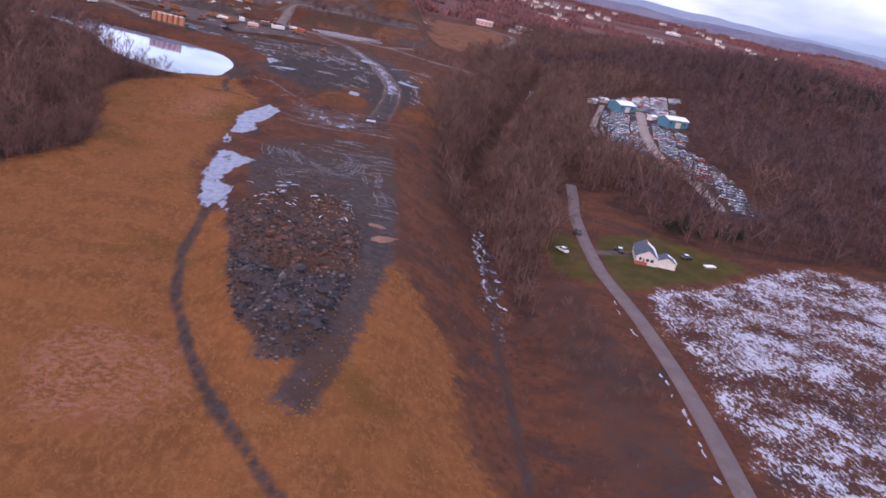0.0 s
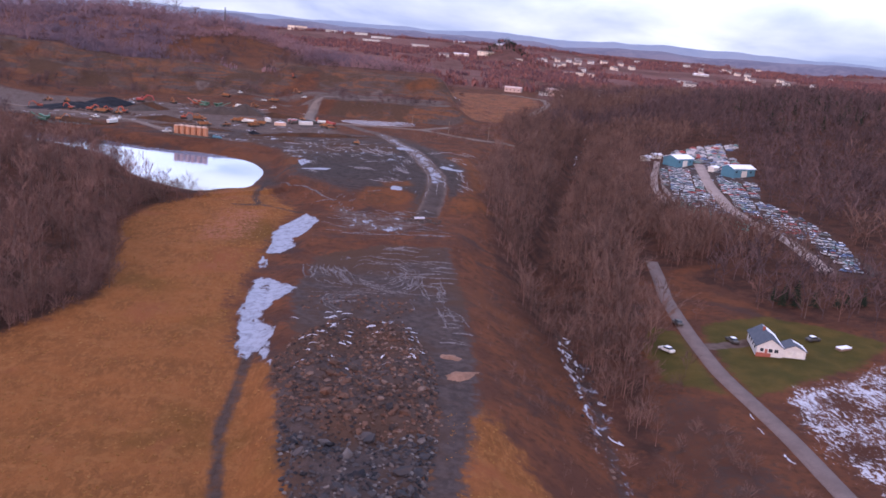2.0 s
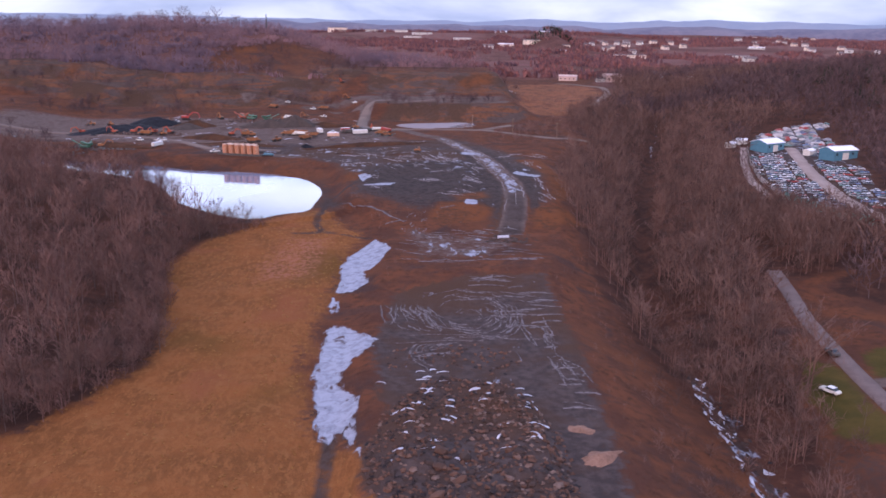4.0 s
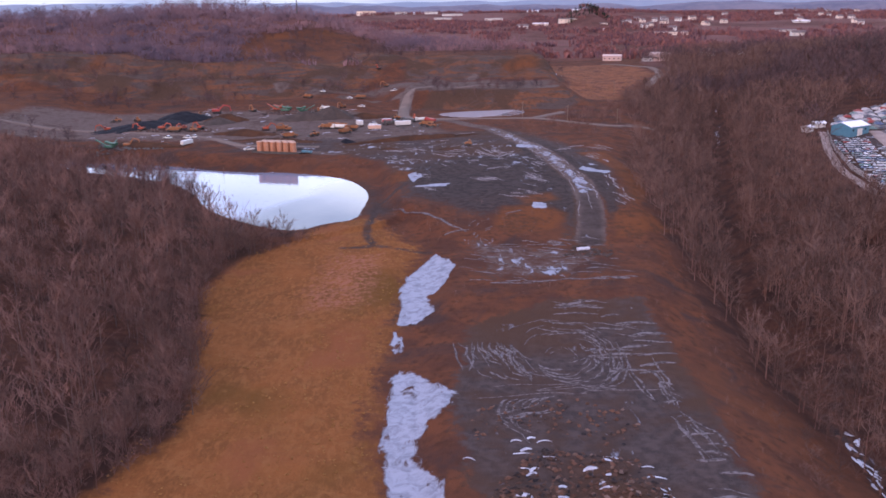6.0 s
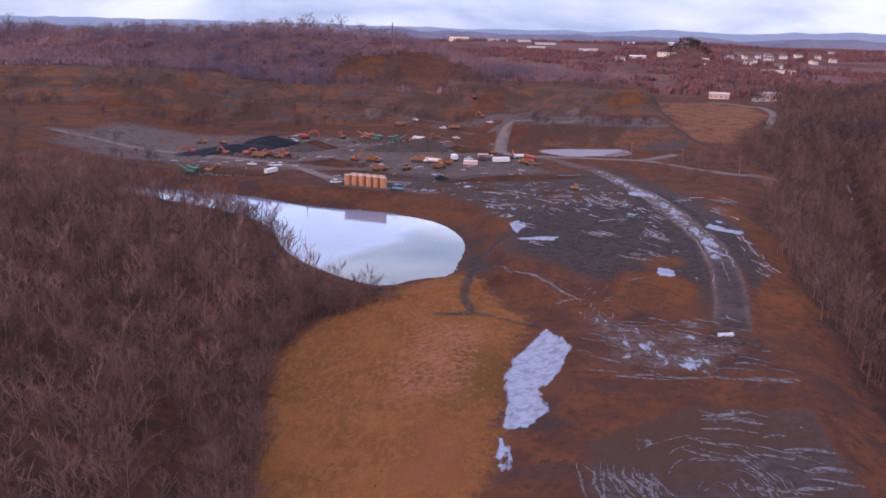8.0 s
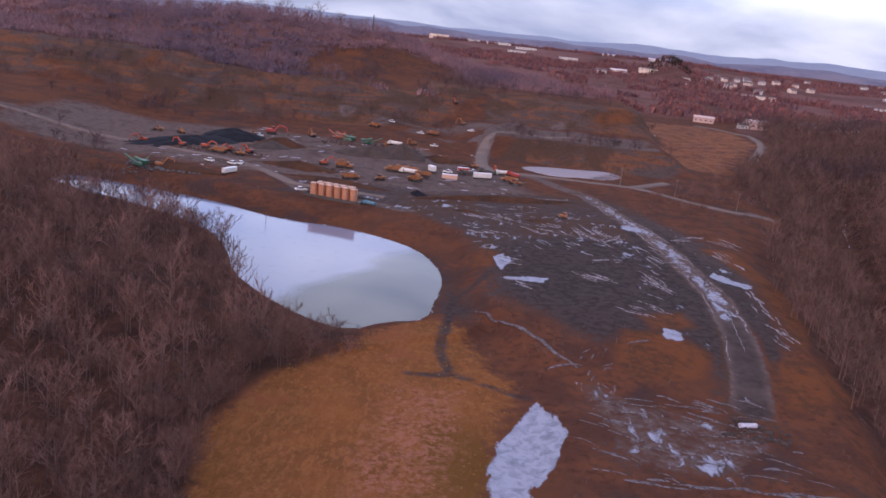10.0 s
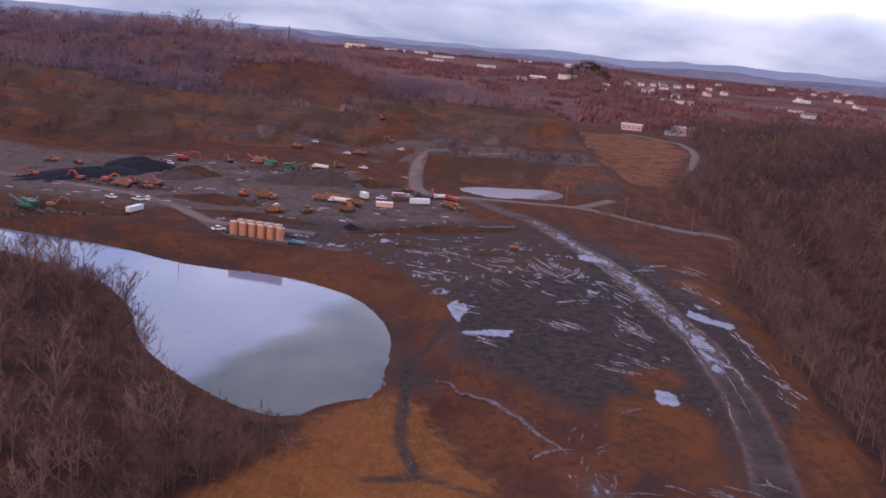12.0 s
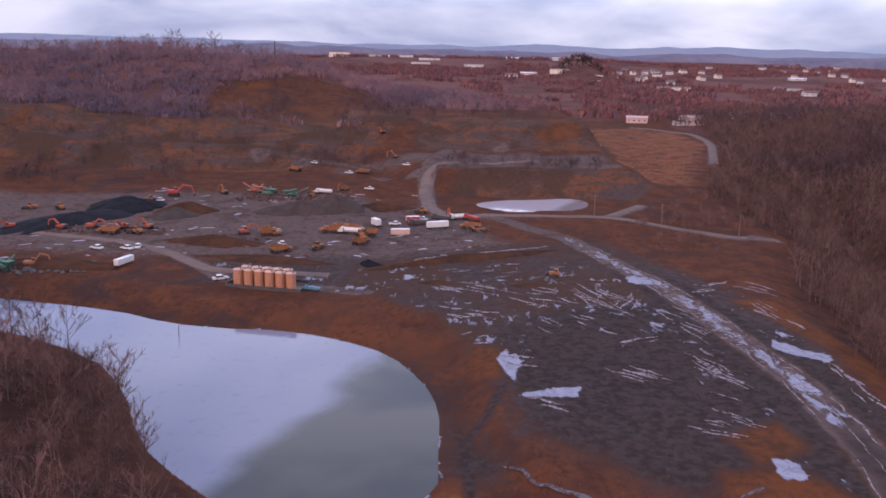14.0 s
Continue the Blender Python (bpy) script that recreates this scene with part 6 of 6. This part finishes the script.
q = random.Random(31)
swirl = []
for i in range(7):
    swirl.append((stroke(-12.5 + 1.5 * i, 272 - 0.2 * i, 98 + 3 * i, 9 - 0.3 * i, 0.8), q.uniform(0.45, 0.9)))
for i in range(5):
    swirl.append((stroke(-11 + 2.2 * i, 260.5 + q.uniform(-1, 1), 120 + 6 * i, 4.5, 0.5), q.uniform(0.4, 0.8)))
for k in range(46):
    rr = q.uniform(2.5, 13)
    a0 = q.uniform(-100, 130)
    swirl.append((arc(5 + q.uniform(-2.5, 2.5), 270 + q.uniform(-3, 3), rr * 0.95, rr * 1.25, a0, a0 + q.uniform(15, 60)), q.uniform(0.14, 0.45)))
for k in range(4):
    swirl.append((arc(2 + k, 266 - k, 2.4 + k, 3.0 + k, 200, 300), 0.9 - 0.12 * k))
for rr in (14.0, 15.2):
    swirl.append((arc(4, 268, rr * 0.85, rr, -80, 20), 0.3))
for i in range(9):
    swirl.append((stroke(q.uniform(15, 24), 262 + 3.4 * i + q.uniform(-1, 1), q.uniform(-12, 14), q.uniform(4, 9), 0.4), q.uniform(0.7, 1.8)))
for i in range(11):
    swirl.append((stroke(22.5 + q.uniform(-2.5, 1.5), q.uniform(218, 262), q.uniform(-25, 10), q.uniform(2.5, 6), 0.3), q.uniform(0.4, 1.2)))
for i in range(6):
    swirl.append((stroke(-9 + 1.5 * i, 247.5 + 0.5 * i, 70 - 6 * i, 6.5 - 0.5 * i, 0.6), q.uniform(0.4, 0.9)))
for i in range(5):
    swirl.append((stroke(q.uniform(-8, 12), 252 + 0.9 * i, q.uniform(-4, 6), q.uniform(12, 24), 0.8, 16), 0.22))
for i in range(5):
    swirl.append((stroke(q.uniform(5, 15), 293 + 0.8 * i, q.uniform(-8, 8), q.uniform(6, 11), 0.3), q.uniform(0.5, 1.1)))
for x0, y0, a0, ln, many in ((-14, 270, -86, 11, 6), (-7, 269, -79, 11, 7), (-3, 263, -74, 12, 6), (7.5, 283, -16, 9, 5), (19, 282, -11, 8, 5), (15, 270, 2, 8, 5), (19.5, 257, -86, 15, 7), (-8.5, 241, -56, 6, 5), (-4, 247, 20, 8, 4), (10, 265, -108, 16, 4), (22, 235, -80, 14, 6), (9, 293, -8, 11, 6)):
    for i in range(many):
        swirl.append((stroke(x0 + q.uniform(-3, 3), y0 + q.uniform(-3, 3), a0 + q.uniform(-8, 8), ln * q.uniform(0.4, 1.1), q.uniform(-0.9, 0.9), 12), q.uniform(0.25, 0.75)))
streaks("snow_streaks", swirl, "swirling snow left in wheel tracks on the shale bench", M_SLUSH_THIN)

HAUL = np.array([(10, 545), (17, 512), (25.5, 481), (28.5, 455), (29.2, 434), (31.5, 408), (29.5, 379), (26.4, 358)], float)
hs = np.linspace(0, 1, 90)
hx, hy = np.interp(hs * 7, range(8), HAUL[:, 0]), np.interp(hs * 7, range(8), HAUL[:, 1])
for _ in range(8):
    hx[1:-1], hy[1:-1] = (hx[:-2] + hx[1:-1] * 2 + hx[2:]) / 4, (hy[:-2] + hy[1:-1] * 2 + hy[2:]) / 4
pad_snow = []
for off, w in ((-3.4, 0.4), (3.6, 0.5), (0.4, 0.2)):
    i = 6
    while i < 78:
        n = q.randint(5, 13)
        pad_snow.append((np.stack([hx[i:i + n] + off + q.uniform(-0.3, 0.3), hy[i:i + n]], -1), w * q.uniform(0.7, 1.5)))
        i += n + q.randint(2, 8)
for i in range(8, 66):
    if q.random() < 0.85:
        pad_snow.append((stroke(hx[i] + q.uniform(-1.6, 1.6), hy[i], q.uniform(-12, 12), q.uniform(2.0, 6.0), 0.15), q.uniform(0.25, 0.7)))
# stretches of parallel ruts: centre, spread along x and y, heading, length, how many, width
for cx, cy, sx, sy, ang, ln, many, wd in ((5, 467, 7, 10, -68, 15, 15, 0.55), (8, 469, 5, 7, 62, 10, 8, 0.8), (-1, 414, 4, 3, -47, 8, 9, 0.5), (15.5, 422, 3, 6, -70, 8, 9, 0.5), (18, 414, 3, 5, -62, 8, 9, 0.5),
                                          (8, 399, 6, 8, -50, 6, 7, 0.35), (4, 389, 5, 4, -30, 6, 5, 0.4), (4, 436, 4, 3, 26, 6, 4, 0.8), (-23, 400, 4, 3, -35, 6, 5, 1.0),
                                          (-24, 424, 4, 5, -21, 4, 5, 1.2), (-34, 455, 5, 6, -27, 8, 7, 0.9), (-34, 436, 4, 4, 29, 5, 5, 0.9), (-33, 478, 9, 5, -35, 11, 8, 0.9), (-15, 470, 10, 10, -30, 8, 10, 0.7),
                                          (43, 405, 3, 12, -86, 9, 12, 0.6), (41, 381, 3, 6, -78, 8, 8, 0.5), (46, 456, 3, 9, -80, 9, 9, 0.6), (50, 480, 5, 5, -36, 8, 6, 0.8), (39, 482, 5, 5, 22, 9, 6, 0.7),
                                          (20, 448, 4, 14, -72, 9, 10, 0.45), (-8, 448, 8, 8, -55, 6, 7, 0.6), (-20, 500, 20, 9, 20, 7, 12, 0.6)):
    for i in range(many):
        pad_snow.append((stroke(cx + q.uniform(-sx, sx), cy + q.uniform(-sy, sy), ang + q.uniform(-9, 9), ln * q.uniform(0.5, 1.1), q.uniform(-0.4, 0.4)), wd * q.uniform(0.5, 1.5)))
pad_snow.append((np.stack([np.linspace(-46, 0, 40), np.linspace(511, 532, 40)], -1), 2.0))
streaks("snow_streaks", pad_snow, "snow lying in ruts across the shale pad")

mud = []
for i in range(60):
    x, y = q.uniform(-12, 28), q.uniform(309, 346)
    mud.append((stroke(x, y, q.uniform(-35, 5), q.uniform(2, 8), 0.4), q.uniform(0.2, 0.9)))
for i in range(14):
    mud.append((stroke(-4 + 2.4 * i, 309.5 + q.uniform(-1, 1) + 0.1 * i, q.uniform(-6, 8), q.uniform(3, 7), 0.2), q.uniform(0.6, 1.6)))
ditch = np.stack([np.interp(np.linspace(0, 3, 40), range(4), (-34, -28, -19, -11)), np.interp(np.linspace(0, 3, 40), range(4), (382, 373, 363, 351))], -1)
mud.append((ditch, 1.5))
mud.append((stroke(-14, 351, 25, 8, 0.8), 0.9))
mud.append((stroke(4, 368, 35, 6, 0.2), 0.8))
for i in range(10):
    mud.append((stroke(-9 + q.uniform(-2, 6), 346 + i * 1.7, q.uniform(40, 90), q.uniform(1, 3), 0.1), q.uniform(0.3, 0.6)))
streaks("snow_streaks", mud, "thin snow and ice in muddy ruts below the pad", M_SLUSH_THIN)

rut = []
for i in range(44):
    x = q.uniform(-17, 13)
    y = q.uniform(198, 238) - 0.5 * max(0, x)
    rut.append((stroke(x, y, q.uniform(-45, 10), q.uniform(0.8, 3.0), 0.5), q.uniform(0.25, 1.1)))
for i in range(30):
    y = q.uniform(190, 258)
    x = float(line(y, CREEK_X))
    rut.append((stroke(x + q.uniform(-3, 3), y, q.uniform(60, 120), q.uniform(1.5, 4), 0.4), q.uniform(0.5, 1.5)))
for y in np.arange(110, 205, 3.0):
    if q.random() < 0.5:
        x = float(np.interp(y, [p[1] for p in ROAD], [p[0] for p in ROAD]))
        rut.append((stroke(x - 3.7 + q.uniform(-0.6, 0.3), y + q.uniform(-1.5, 1.5), q.uniform(75, 105), q.uniform(0.8, 3.5), 0.2), q.uniform(0.2, 0.8)))
for i in range(22):
    y = q.uniform(570, 690)
    rut.append((stroke(float(line(y, CREEK_X)) + q.uniform(-1, 1), y, q.uniform(60, 90), q.uniform(5, 10), 1.0), q.uniform(0.3, 0.7)))
streaks("snow_streaks", rut, "snow patches among rubble, creek and road verge", M_OLDSNOW)

# ---------------------------------------------------------------- boulders tipped on the fill
def rock_mesh(seed, flat, material):
    bm = bmesh.new()
    bmesh.ops.create_icosphere(bm, subdivisions=1, radius=1.0)
    q = random.Random(seed)
    for v in bm.verts:
        v.co *= q.uniform(0.6, 1.2)
        v.co.z *= flat
        v.co.x *= 1.2
    me = bpy.data.meshes.new("boulder")
    bm.to_mesh(me)
    bm.free()
    me.materials.append(material)
    return me


rocks = [rock_mesh(i, 0.55 + 0.07 * i, M_STONE) for i in range(6)]
grey_rocks = [rock_mesh(i, 0.5 + 0.07 * i, M_STONE_GREY) for i in range(6)]
heap = tagged(new("rubble_heap"), "heap of broken brown and grey shale boulders", "rubble")
gx, gy = scatter_points(RUBBLE, 2.35, 41)
gz = height(gx, gy)
order = np.argsort(np.abs(gy - 172))
grey_part = gy + 10 * (vnoise(gx, gy, 11, 19) - 0.5) < 174
for n_, i in enumerate(order[:290]):
    ob = new("boulder", (grey_rocks if grey_part[i] else rocks)[n_ % 6])
    ob.parent = heap
    s = q.uniform(0.25, 0.8) * (1.9 if q.random() < 0.15 else 1)
    ob.matrix_basis = pose(gx[i], gy[i], gz[i] + 0.1 * s, q.uniform(-25, 25), q.uniform(-25, 25), q.uniform(0, 360)) @ Matrix.Diagonal((s, s, s, 1))


def loose(name, xs, ys, size, material, label, parent=None):
    if not len(xs):
        return None
    V, F, k = [], [], 0
    tris = [(0, 1, 2), (0, 2, 3), (0, 3, 4), (0, 4, 1), (5, 2, 1), (5, 3, 2), (5, 4, 3), (5, 1, 4)]
    for x, y, z in zip(xs, ys, height(xs, ys)):
        s = q.uniform(*size)
        a = q.uniform(0, 6.28)
        for dx, dy, dz in ((0.2, 0.1, 0.8), (1, 0.2, 0.1), (0.1, 1, 0.25), (-1, -0.1, 0.05), (-0.1, -1, 0.2), (0, 0, -0.6)):
            u, v, w = dx * q.uniform(0.7, 1.2), dy * q.uniform(0.7, 1.2), dz * q.uniform(0.7, 1.2)
            V.append((x + s * (u * math.cos(a) - v * math.sin(a)), y + s * (u * math.sin(a) + v * math.cos(a)), z + s * w))
        F += [tuple(i + k for i in t) for t in tris]
        k += 6
    ob = new(name, mesh_tri(name, V, F, [material]))
    if parent:
        ob.parent = parent
    return tagged(ob, label, "" if parent else "stones", kind="stuff")


gx, gy = scatter_points(RUBBLE, 0.8, 43)
grey_part = gy + 10 * (vnoise(gx, gy, 11, 19) - 0.5) < 174
loose("rubble_fill", gx[~grey_part], gy[~grey_part], (0.12, 0.62), M_STONE, "loose brown shale between the boulders", heap)
loose("rubble_fill", gx[grey_part], gy[grey_part], (0.12, 0.62), M_STONE_GREY, "loose dark grey shale between the boulders", heap)
gx, gy = scatter_points([(-16, 236), (-4, 240), (10, 232), (14, 244), (6, 250), (-8, 250), (-14, 246)], 1.6, 44)
loose("loose_stones", gx, gy, (0.2, 0.6), M_STONE, "shale lumps at the end of the rubble heap")
gx, gy = scatter_points([(14, 330), (26, 327), (29, 334), (18, 339)], 1.1, 45)
loose("loose_stones", gx, gy, (0.3, 0.8), M_GREYPILE, "grey riprap stones round the culvert outlet")
gx, gy = scatter_points([(50, 180), (58, 215), (60, 250), (54, 258), (50, 225), (46, 185)], 2.2, 46)
loose("loose_stones", gx, gy, (0.25, 0.8), M_STONE, "stones along the creek bed")

culvert = empty("culvert", "pale culvert pipe end below the haul road", "culvert")
part("pipe", Solid().rod((-1.8, 0, 0.5), (1.8, 0.3, 0.45), 0.5, 12).bm, M_OLDSNOW, culvert)
part("headwall", Solid().box(-1.2, 1.2, 0.6, 1.1, -0.5, 1.4, 0.05).bm, M_GREYPILE, culvert)
put(culvert, 20, 335, 12)
post = empty("pond_post", "thin wooden post standing in the pond", "post")
part("stake", Solid().rod((0, 0, -1.5), (0.05, 0, 3.0), 0.09, 6).bm, M_WOOD, post)
post.matrix_basis = pose(-104, 449, POND_Z)

# utility poles along the access road
for x, y in ((74, 548), (52, 570), (30, 590), (104, 700)):
    e = empty("utility_pole", "wooden utility pole beside the access road", "pole", "utility poles")
    part("pole", Solid().rod((0, 0, -1), (0, 0, 9), 0.16, 8, 0.11).bm, M_WOOD, e)
    part("crossarm", Solid().box(-1.1, 1.1, -0.06, 0.06, 8.3, 8.45).bm, M_WOOD, e)
    put(e, x, y, 30)

# ---------------------------------------------------------------- buildings across the valley
# far town walls bright and warm: low sunlight put into their colour
M_CREAM = plain("sunlit-toned cream walls", (0.72, 0.58, 0.46), (0.62, 0.50, 0.42), 0.05, 0.7, vary=0.2)
M_PINK = plain("pinkish metal walls", (0.50, 0.34, 0.30), (0.42, 0.30, 0.27), 0.2, 0.6, vary=0.1)
M_SLATE = plain("dull dark roof", (0.13, 0.10, 0.10), (0.18, 0.14, 0.14), 0.3, 0.8, vary=0.3)


def building(name, label, group, x, y, wide, deep, eave, ridge, turn, wall, roof, bays):
    e = empty(name, label, "building" if name != "far_house" else "house", group)
    body = part("wall", Solid().side([(-deep / 2, -4), (deep / 2, -4), (deep / 2, eave), (0, ridge), (-deep / 2, eave)], -wide / 2, wide / 2).bm, wall, e)
    for s in (-1, 1):
        part("roof", Solid().side([(s * (deep / 2 + 0.5), eave - 0.1), (0, ridge + 0.05), (0, ridge + 0.4), (s * (deep / 2 + 0.5), eave + 0.25)], -wide / 2 - 0.5, wide / 2 + 0.5).bm, roof, e)
    for i in range(bays):
        cx = -wide / 2 + wide * (i + 0.5) / bays
        part("window", Solid().box(cx - wide / bays * 0.16, cx + wide / bays * 0.16, -deep / 2 - 0.1, -deep / 2 + 0.1, eave * 0.4, eave * 0.62).bm, M_GLASS, body)
    e.matrix_basis = pose(x, y, hz(x, y), 0, 0, turn)
    return e


building("workshop_building", "long pink metal workshop at the road's end", "valley workshops", 171, 1030, 19, 12, 4.6, 6.0, -18, M_PINK, M_PINK, 4)
building("workshop_building", "square pink metal workshop at the road's end", "valley workshops", 214, 1006, 18, 14, 7.0, 8.4, 10, M_PINK, M_PINK, 3)
building("workshop_building", "small pale lean-to beside the workshop", "valley workshops", 201, 1002, 8, 8, 3.6, 4.6, 10, M_WHITE, M_SLATE, 2)
for x, y, w, t in ((351, 1103, 13, 20), (287, 1088, 11, -10), (292, 1082, 8, 10), (318, 1065, 9, 0), (602, 1686, 20, 10), (362, 1108, 9, 60), (568, 1505, 26, 5), (420, 1090, 8, 0), (154, 1787, 22, 0)):
    building("far_house", "white house with a pale roof among bare trees", "valley houses", x, y, w, 9, 4.5, 7.5, t, M_WHITE, M_SLATE, 3)
long_ones = [(388, 1613, 92, 24, 7, 0), (205, 1922, 45, 20, 7, 4), (245, 1790, 60, 22, 7, 4), (298, 1742, 28, 16, 6, 0), (285, 1690, 26, 14, 5, 0), (-222, 2850, 85, 24, 22, 0), (-118, 2905, 60, 40, 10, 0), (-54, 3060, 80, 40, 9, 0),
             (43, 2740, 85, 40, 10, 5), (12, 2500, 70, 30, 8, 0), (46, 2170, 60, 36, 8, -4), (103, 2095, 46, 30, 8, -4), (-20, 2960, 60, 40, 9, 0), (336, 2960, 130, 50, 10, 0), (640, 3320, 110, 40, 10, 0), (-160, 3000, 60, 40, 10, 0),
             (440, 2900, 60, 30, 9, 0), (150, 2500, 70, 30, 8, 0), (620, 1690, 60, 20, 6, 4), (780, 2000, 50, 20, 6, 0)]
for i, (x, y, w, d, h, t) in enumerate(long_ones):
    building("warehouse", ("long cream warehouse, low sun also put into its wall colour", "pale flat warehouse with snow on its roof")[i % 2 if i > 4 else 0], "valley warehouses", x, y, w * 0.7, d * 0.5, h * 0.65, h * 0.65 + 1.2, t, M_CREAM if i < 6 else M_WHITE, M_SNOW if i % 3 == 1 else M_SLATE, max(4, w // 12))
town = [(330, 1822), (415, 2041), (452, 2068), (484, 2087), (300, 1790), (310, 1850), (289, 1776), (370, 1900), (390, 1960)]
for k in range(16):
    town.append((q.uniform(960, 1500), q.uniform(2480, 3150)))
for k in range(16):
    town.append((q.uniform(250, 620), q.uniform(1650, 2250)))
for k in range(14):
    town.append((q.uniform(620, 1150), q.uniform(1750, 2700)))
town = [p for p in town if math.hypot(p[0] - 285, p[1] - 1830) > 70]
for i, (x, y) in enumerate(town):
    building("far_house", ("white house in the far town", "cream house in the far town")[i % 2], "town houses", x, y, q.uniform(9, 18), 9, 5.0, 8.5, q.uniform(-35, 35), (M_WHITE, M_CREAM)[i % 2], M_SLATE, 3)


def grove(seed):
    """A clump of close-set bare crowns, seen from far off."""
    r = random.Random(seed)
    b = Branches()
    for i in range(16):
        a, d = r.uniform(0, 6.28), 16 * math.sqrt(r.uniform(0, 1))
        foot = Vector((math.cos(a) * d, math.sin(a) * d, -1.5))
        top = foot + Vector((r.uniform(-2, 2), r.uniform(-2, 2), r.uniform(6, 12) * (1.1 - d / 32)))
        b.rod(foot, foot + (top - foot) * 0.6, 1.2, 1.5)
        b.rod(foot + (top - foot) * 0.6, top, 1.5, 0)
        for k in range(5):
            q = foot.lerp(top, r.uniform(0.3, 0.85))
            b.twig(q, q + Vector((r.uniform(-3.2, 3.2), r.uniform(-3.2, 3.2), r.uniform(0.5, 4.5))), 0.75)
    return np.array([tuple(v) for v in b.v]), np.array(b.f)


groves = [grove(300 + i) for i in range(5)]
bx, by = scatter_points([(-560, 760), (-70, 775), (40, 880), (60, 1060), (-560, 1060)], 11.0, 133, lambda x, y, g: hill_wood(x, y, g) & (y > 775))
planted("woodland", bx, by, groves, 134, (0.32, 0.62), M_BARK_HAZED, "close bare thickets on the hill over the quarry")
town_x, town_y = np.array([p[0] for p in town]), np.array([p[1] for p in town])


def valley_wood(x, y, r):
    clear = np.min(np.hypot(x[:, None] - town_x[None], (y[:, None] - town_y[None]) * 0.6), 1) > 34
    clear &= (outside(x, y, [(40, 860), (260, 930), (270, 1045), (130, 1060), (30, 980)]) > 0)
    return clear & (fbm(x, y, 300, 177, 3) + 0.10 * ease(1600, 1100, y) > 0.44)


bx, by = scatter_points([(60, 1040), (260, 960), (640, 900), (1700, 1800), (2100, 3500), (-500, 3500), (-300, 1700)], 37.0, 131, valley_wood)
planted("far_grove", bx, by, groves, 132, (0.7, 1.35), M_BARK_VALLEY_HAZED, "bare woods between the far houses")
mast = empty("hilltop_mast", "dark mast standing on the wooded hill", "mast")
part("mast_pole", Solid().rod((0, 0, -1), (0, 0, 19), 1.0, 6, 0.5).bm, M_DARK, mast)
put(mast, -162, 1045)

# ---------------------------------------------------------------- clutter on the quarry floor
def floor_points(poly, spacing, seed):
    return scatter_points(poly, spacing, seed, lambda x, y, g: vnoise(x, y, 16, seed) > 0.3)


for k, (poly, mat, size, label) in enumerate((
        ([(-170, 488), (-140, 492), (-142, 504), (-172, 504)], M_DARK, (0.4, 1.2), "scrap metal heaped at the quarry's edge"),
        ([(-128, 520), (-98, 522), (-92, 536), (-120, 540)], M_STONE, (0.3, 1.0), "broken stone and scrap on the quarry floor"),
        ([(-60, 548), (-20, 548), (-16, 566), (-56, 566)], M_DARK, (0.25, 0.7), "scattered scrap between the trailers"),
        ([(-180, 540), (-130, 540), (-132, 552), (-180, 552)], M_STONE, (0.3, 0.9), "lumps of stone between the excavators"),
        ([(-120, 605), (-70, 608), (-70, 630), (-120, 632)], M_STONE, (0.3, 0.9), "lumps of stone round the screening plant"))):
    gx, gy = floor_points(poly, 1.6, 200 + k)
    loose("scrap_clutter", gx, gy, size, mat, label)
bits = []
for i in range(60):
    x, y = q.uniform(-190, -20), q.uniform(505, 560)
    if outside(np.array([x]), np.array([y]), POND)[0] > 4:
        bits.append((stroke(x, y, q.uniform(-30, 40), q.uniform(1.0, 4.5), 0.3), q.uniform(0.4, 1.3)))
for i in range(30):
    x, y = q.uniform(-170, -40), q.uniform(590, 640)
    bits.append((stroke(x, y, q.uniform(-20, 40), q.uniform(1.5, 5), 0.3), q.uniform(0.4, 1.2)))
for i in range(14):
    bits.append((stroke(78 + q.uniform(-4, 6), 815 + q.uniform(-14, 14), q.uniform(20, 80), q.uniform(2, 6), 0.3), q.uniform(0.8, 2.0)))
streaks("snow_streaks", bits, "snow left between machines on the quarry floor", M_OLDSNOW)
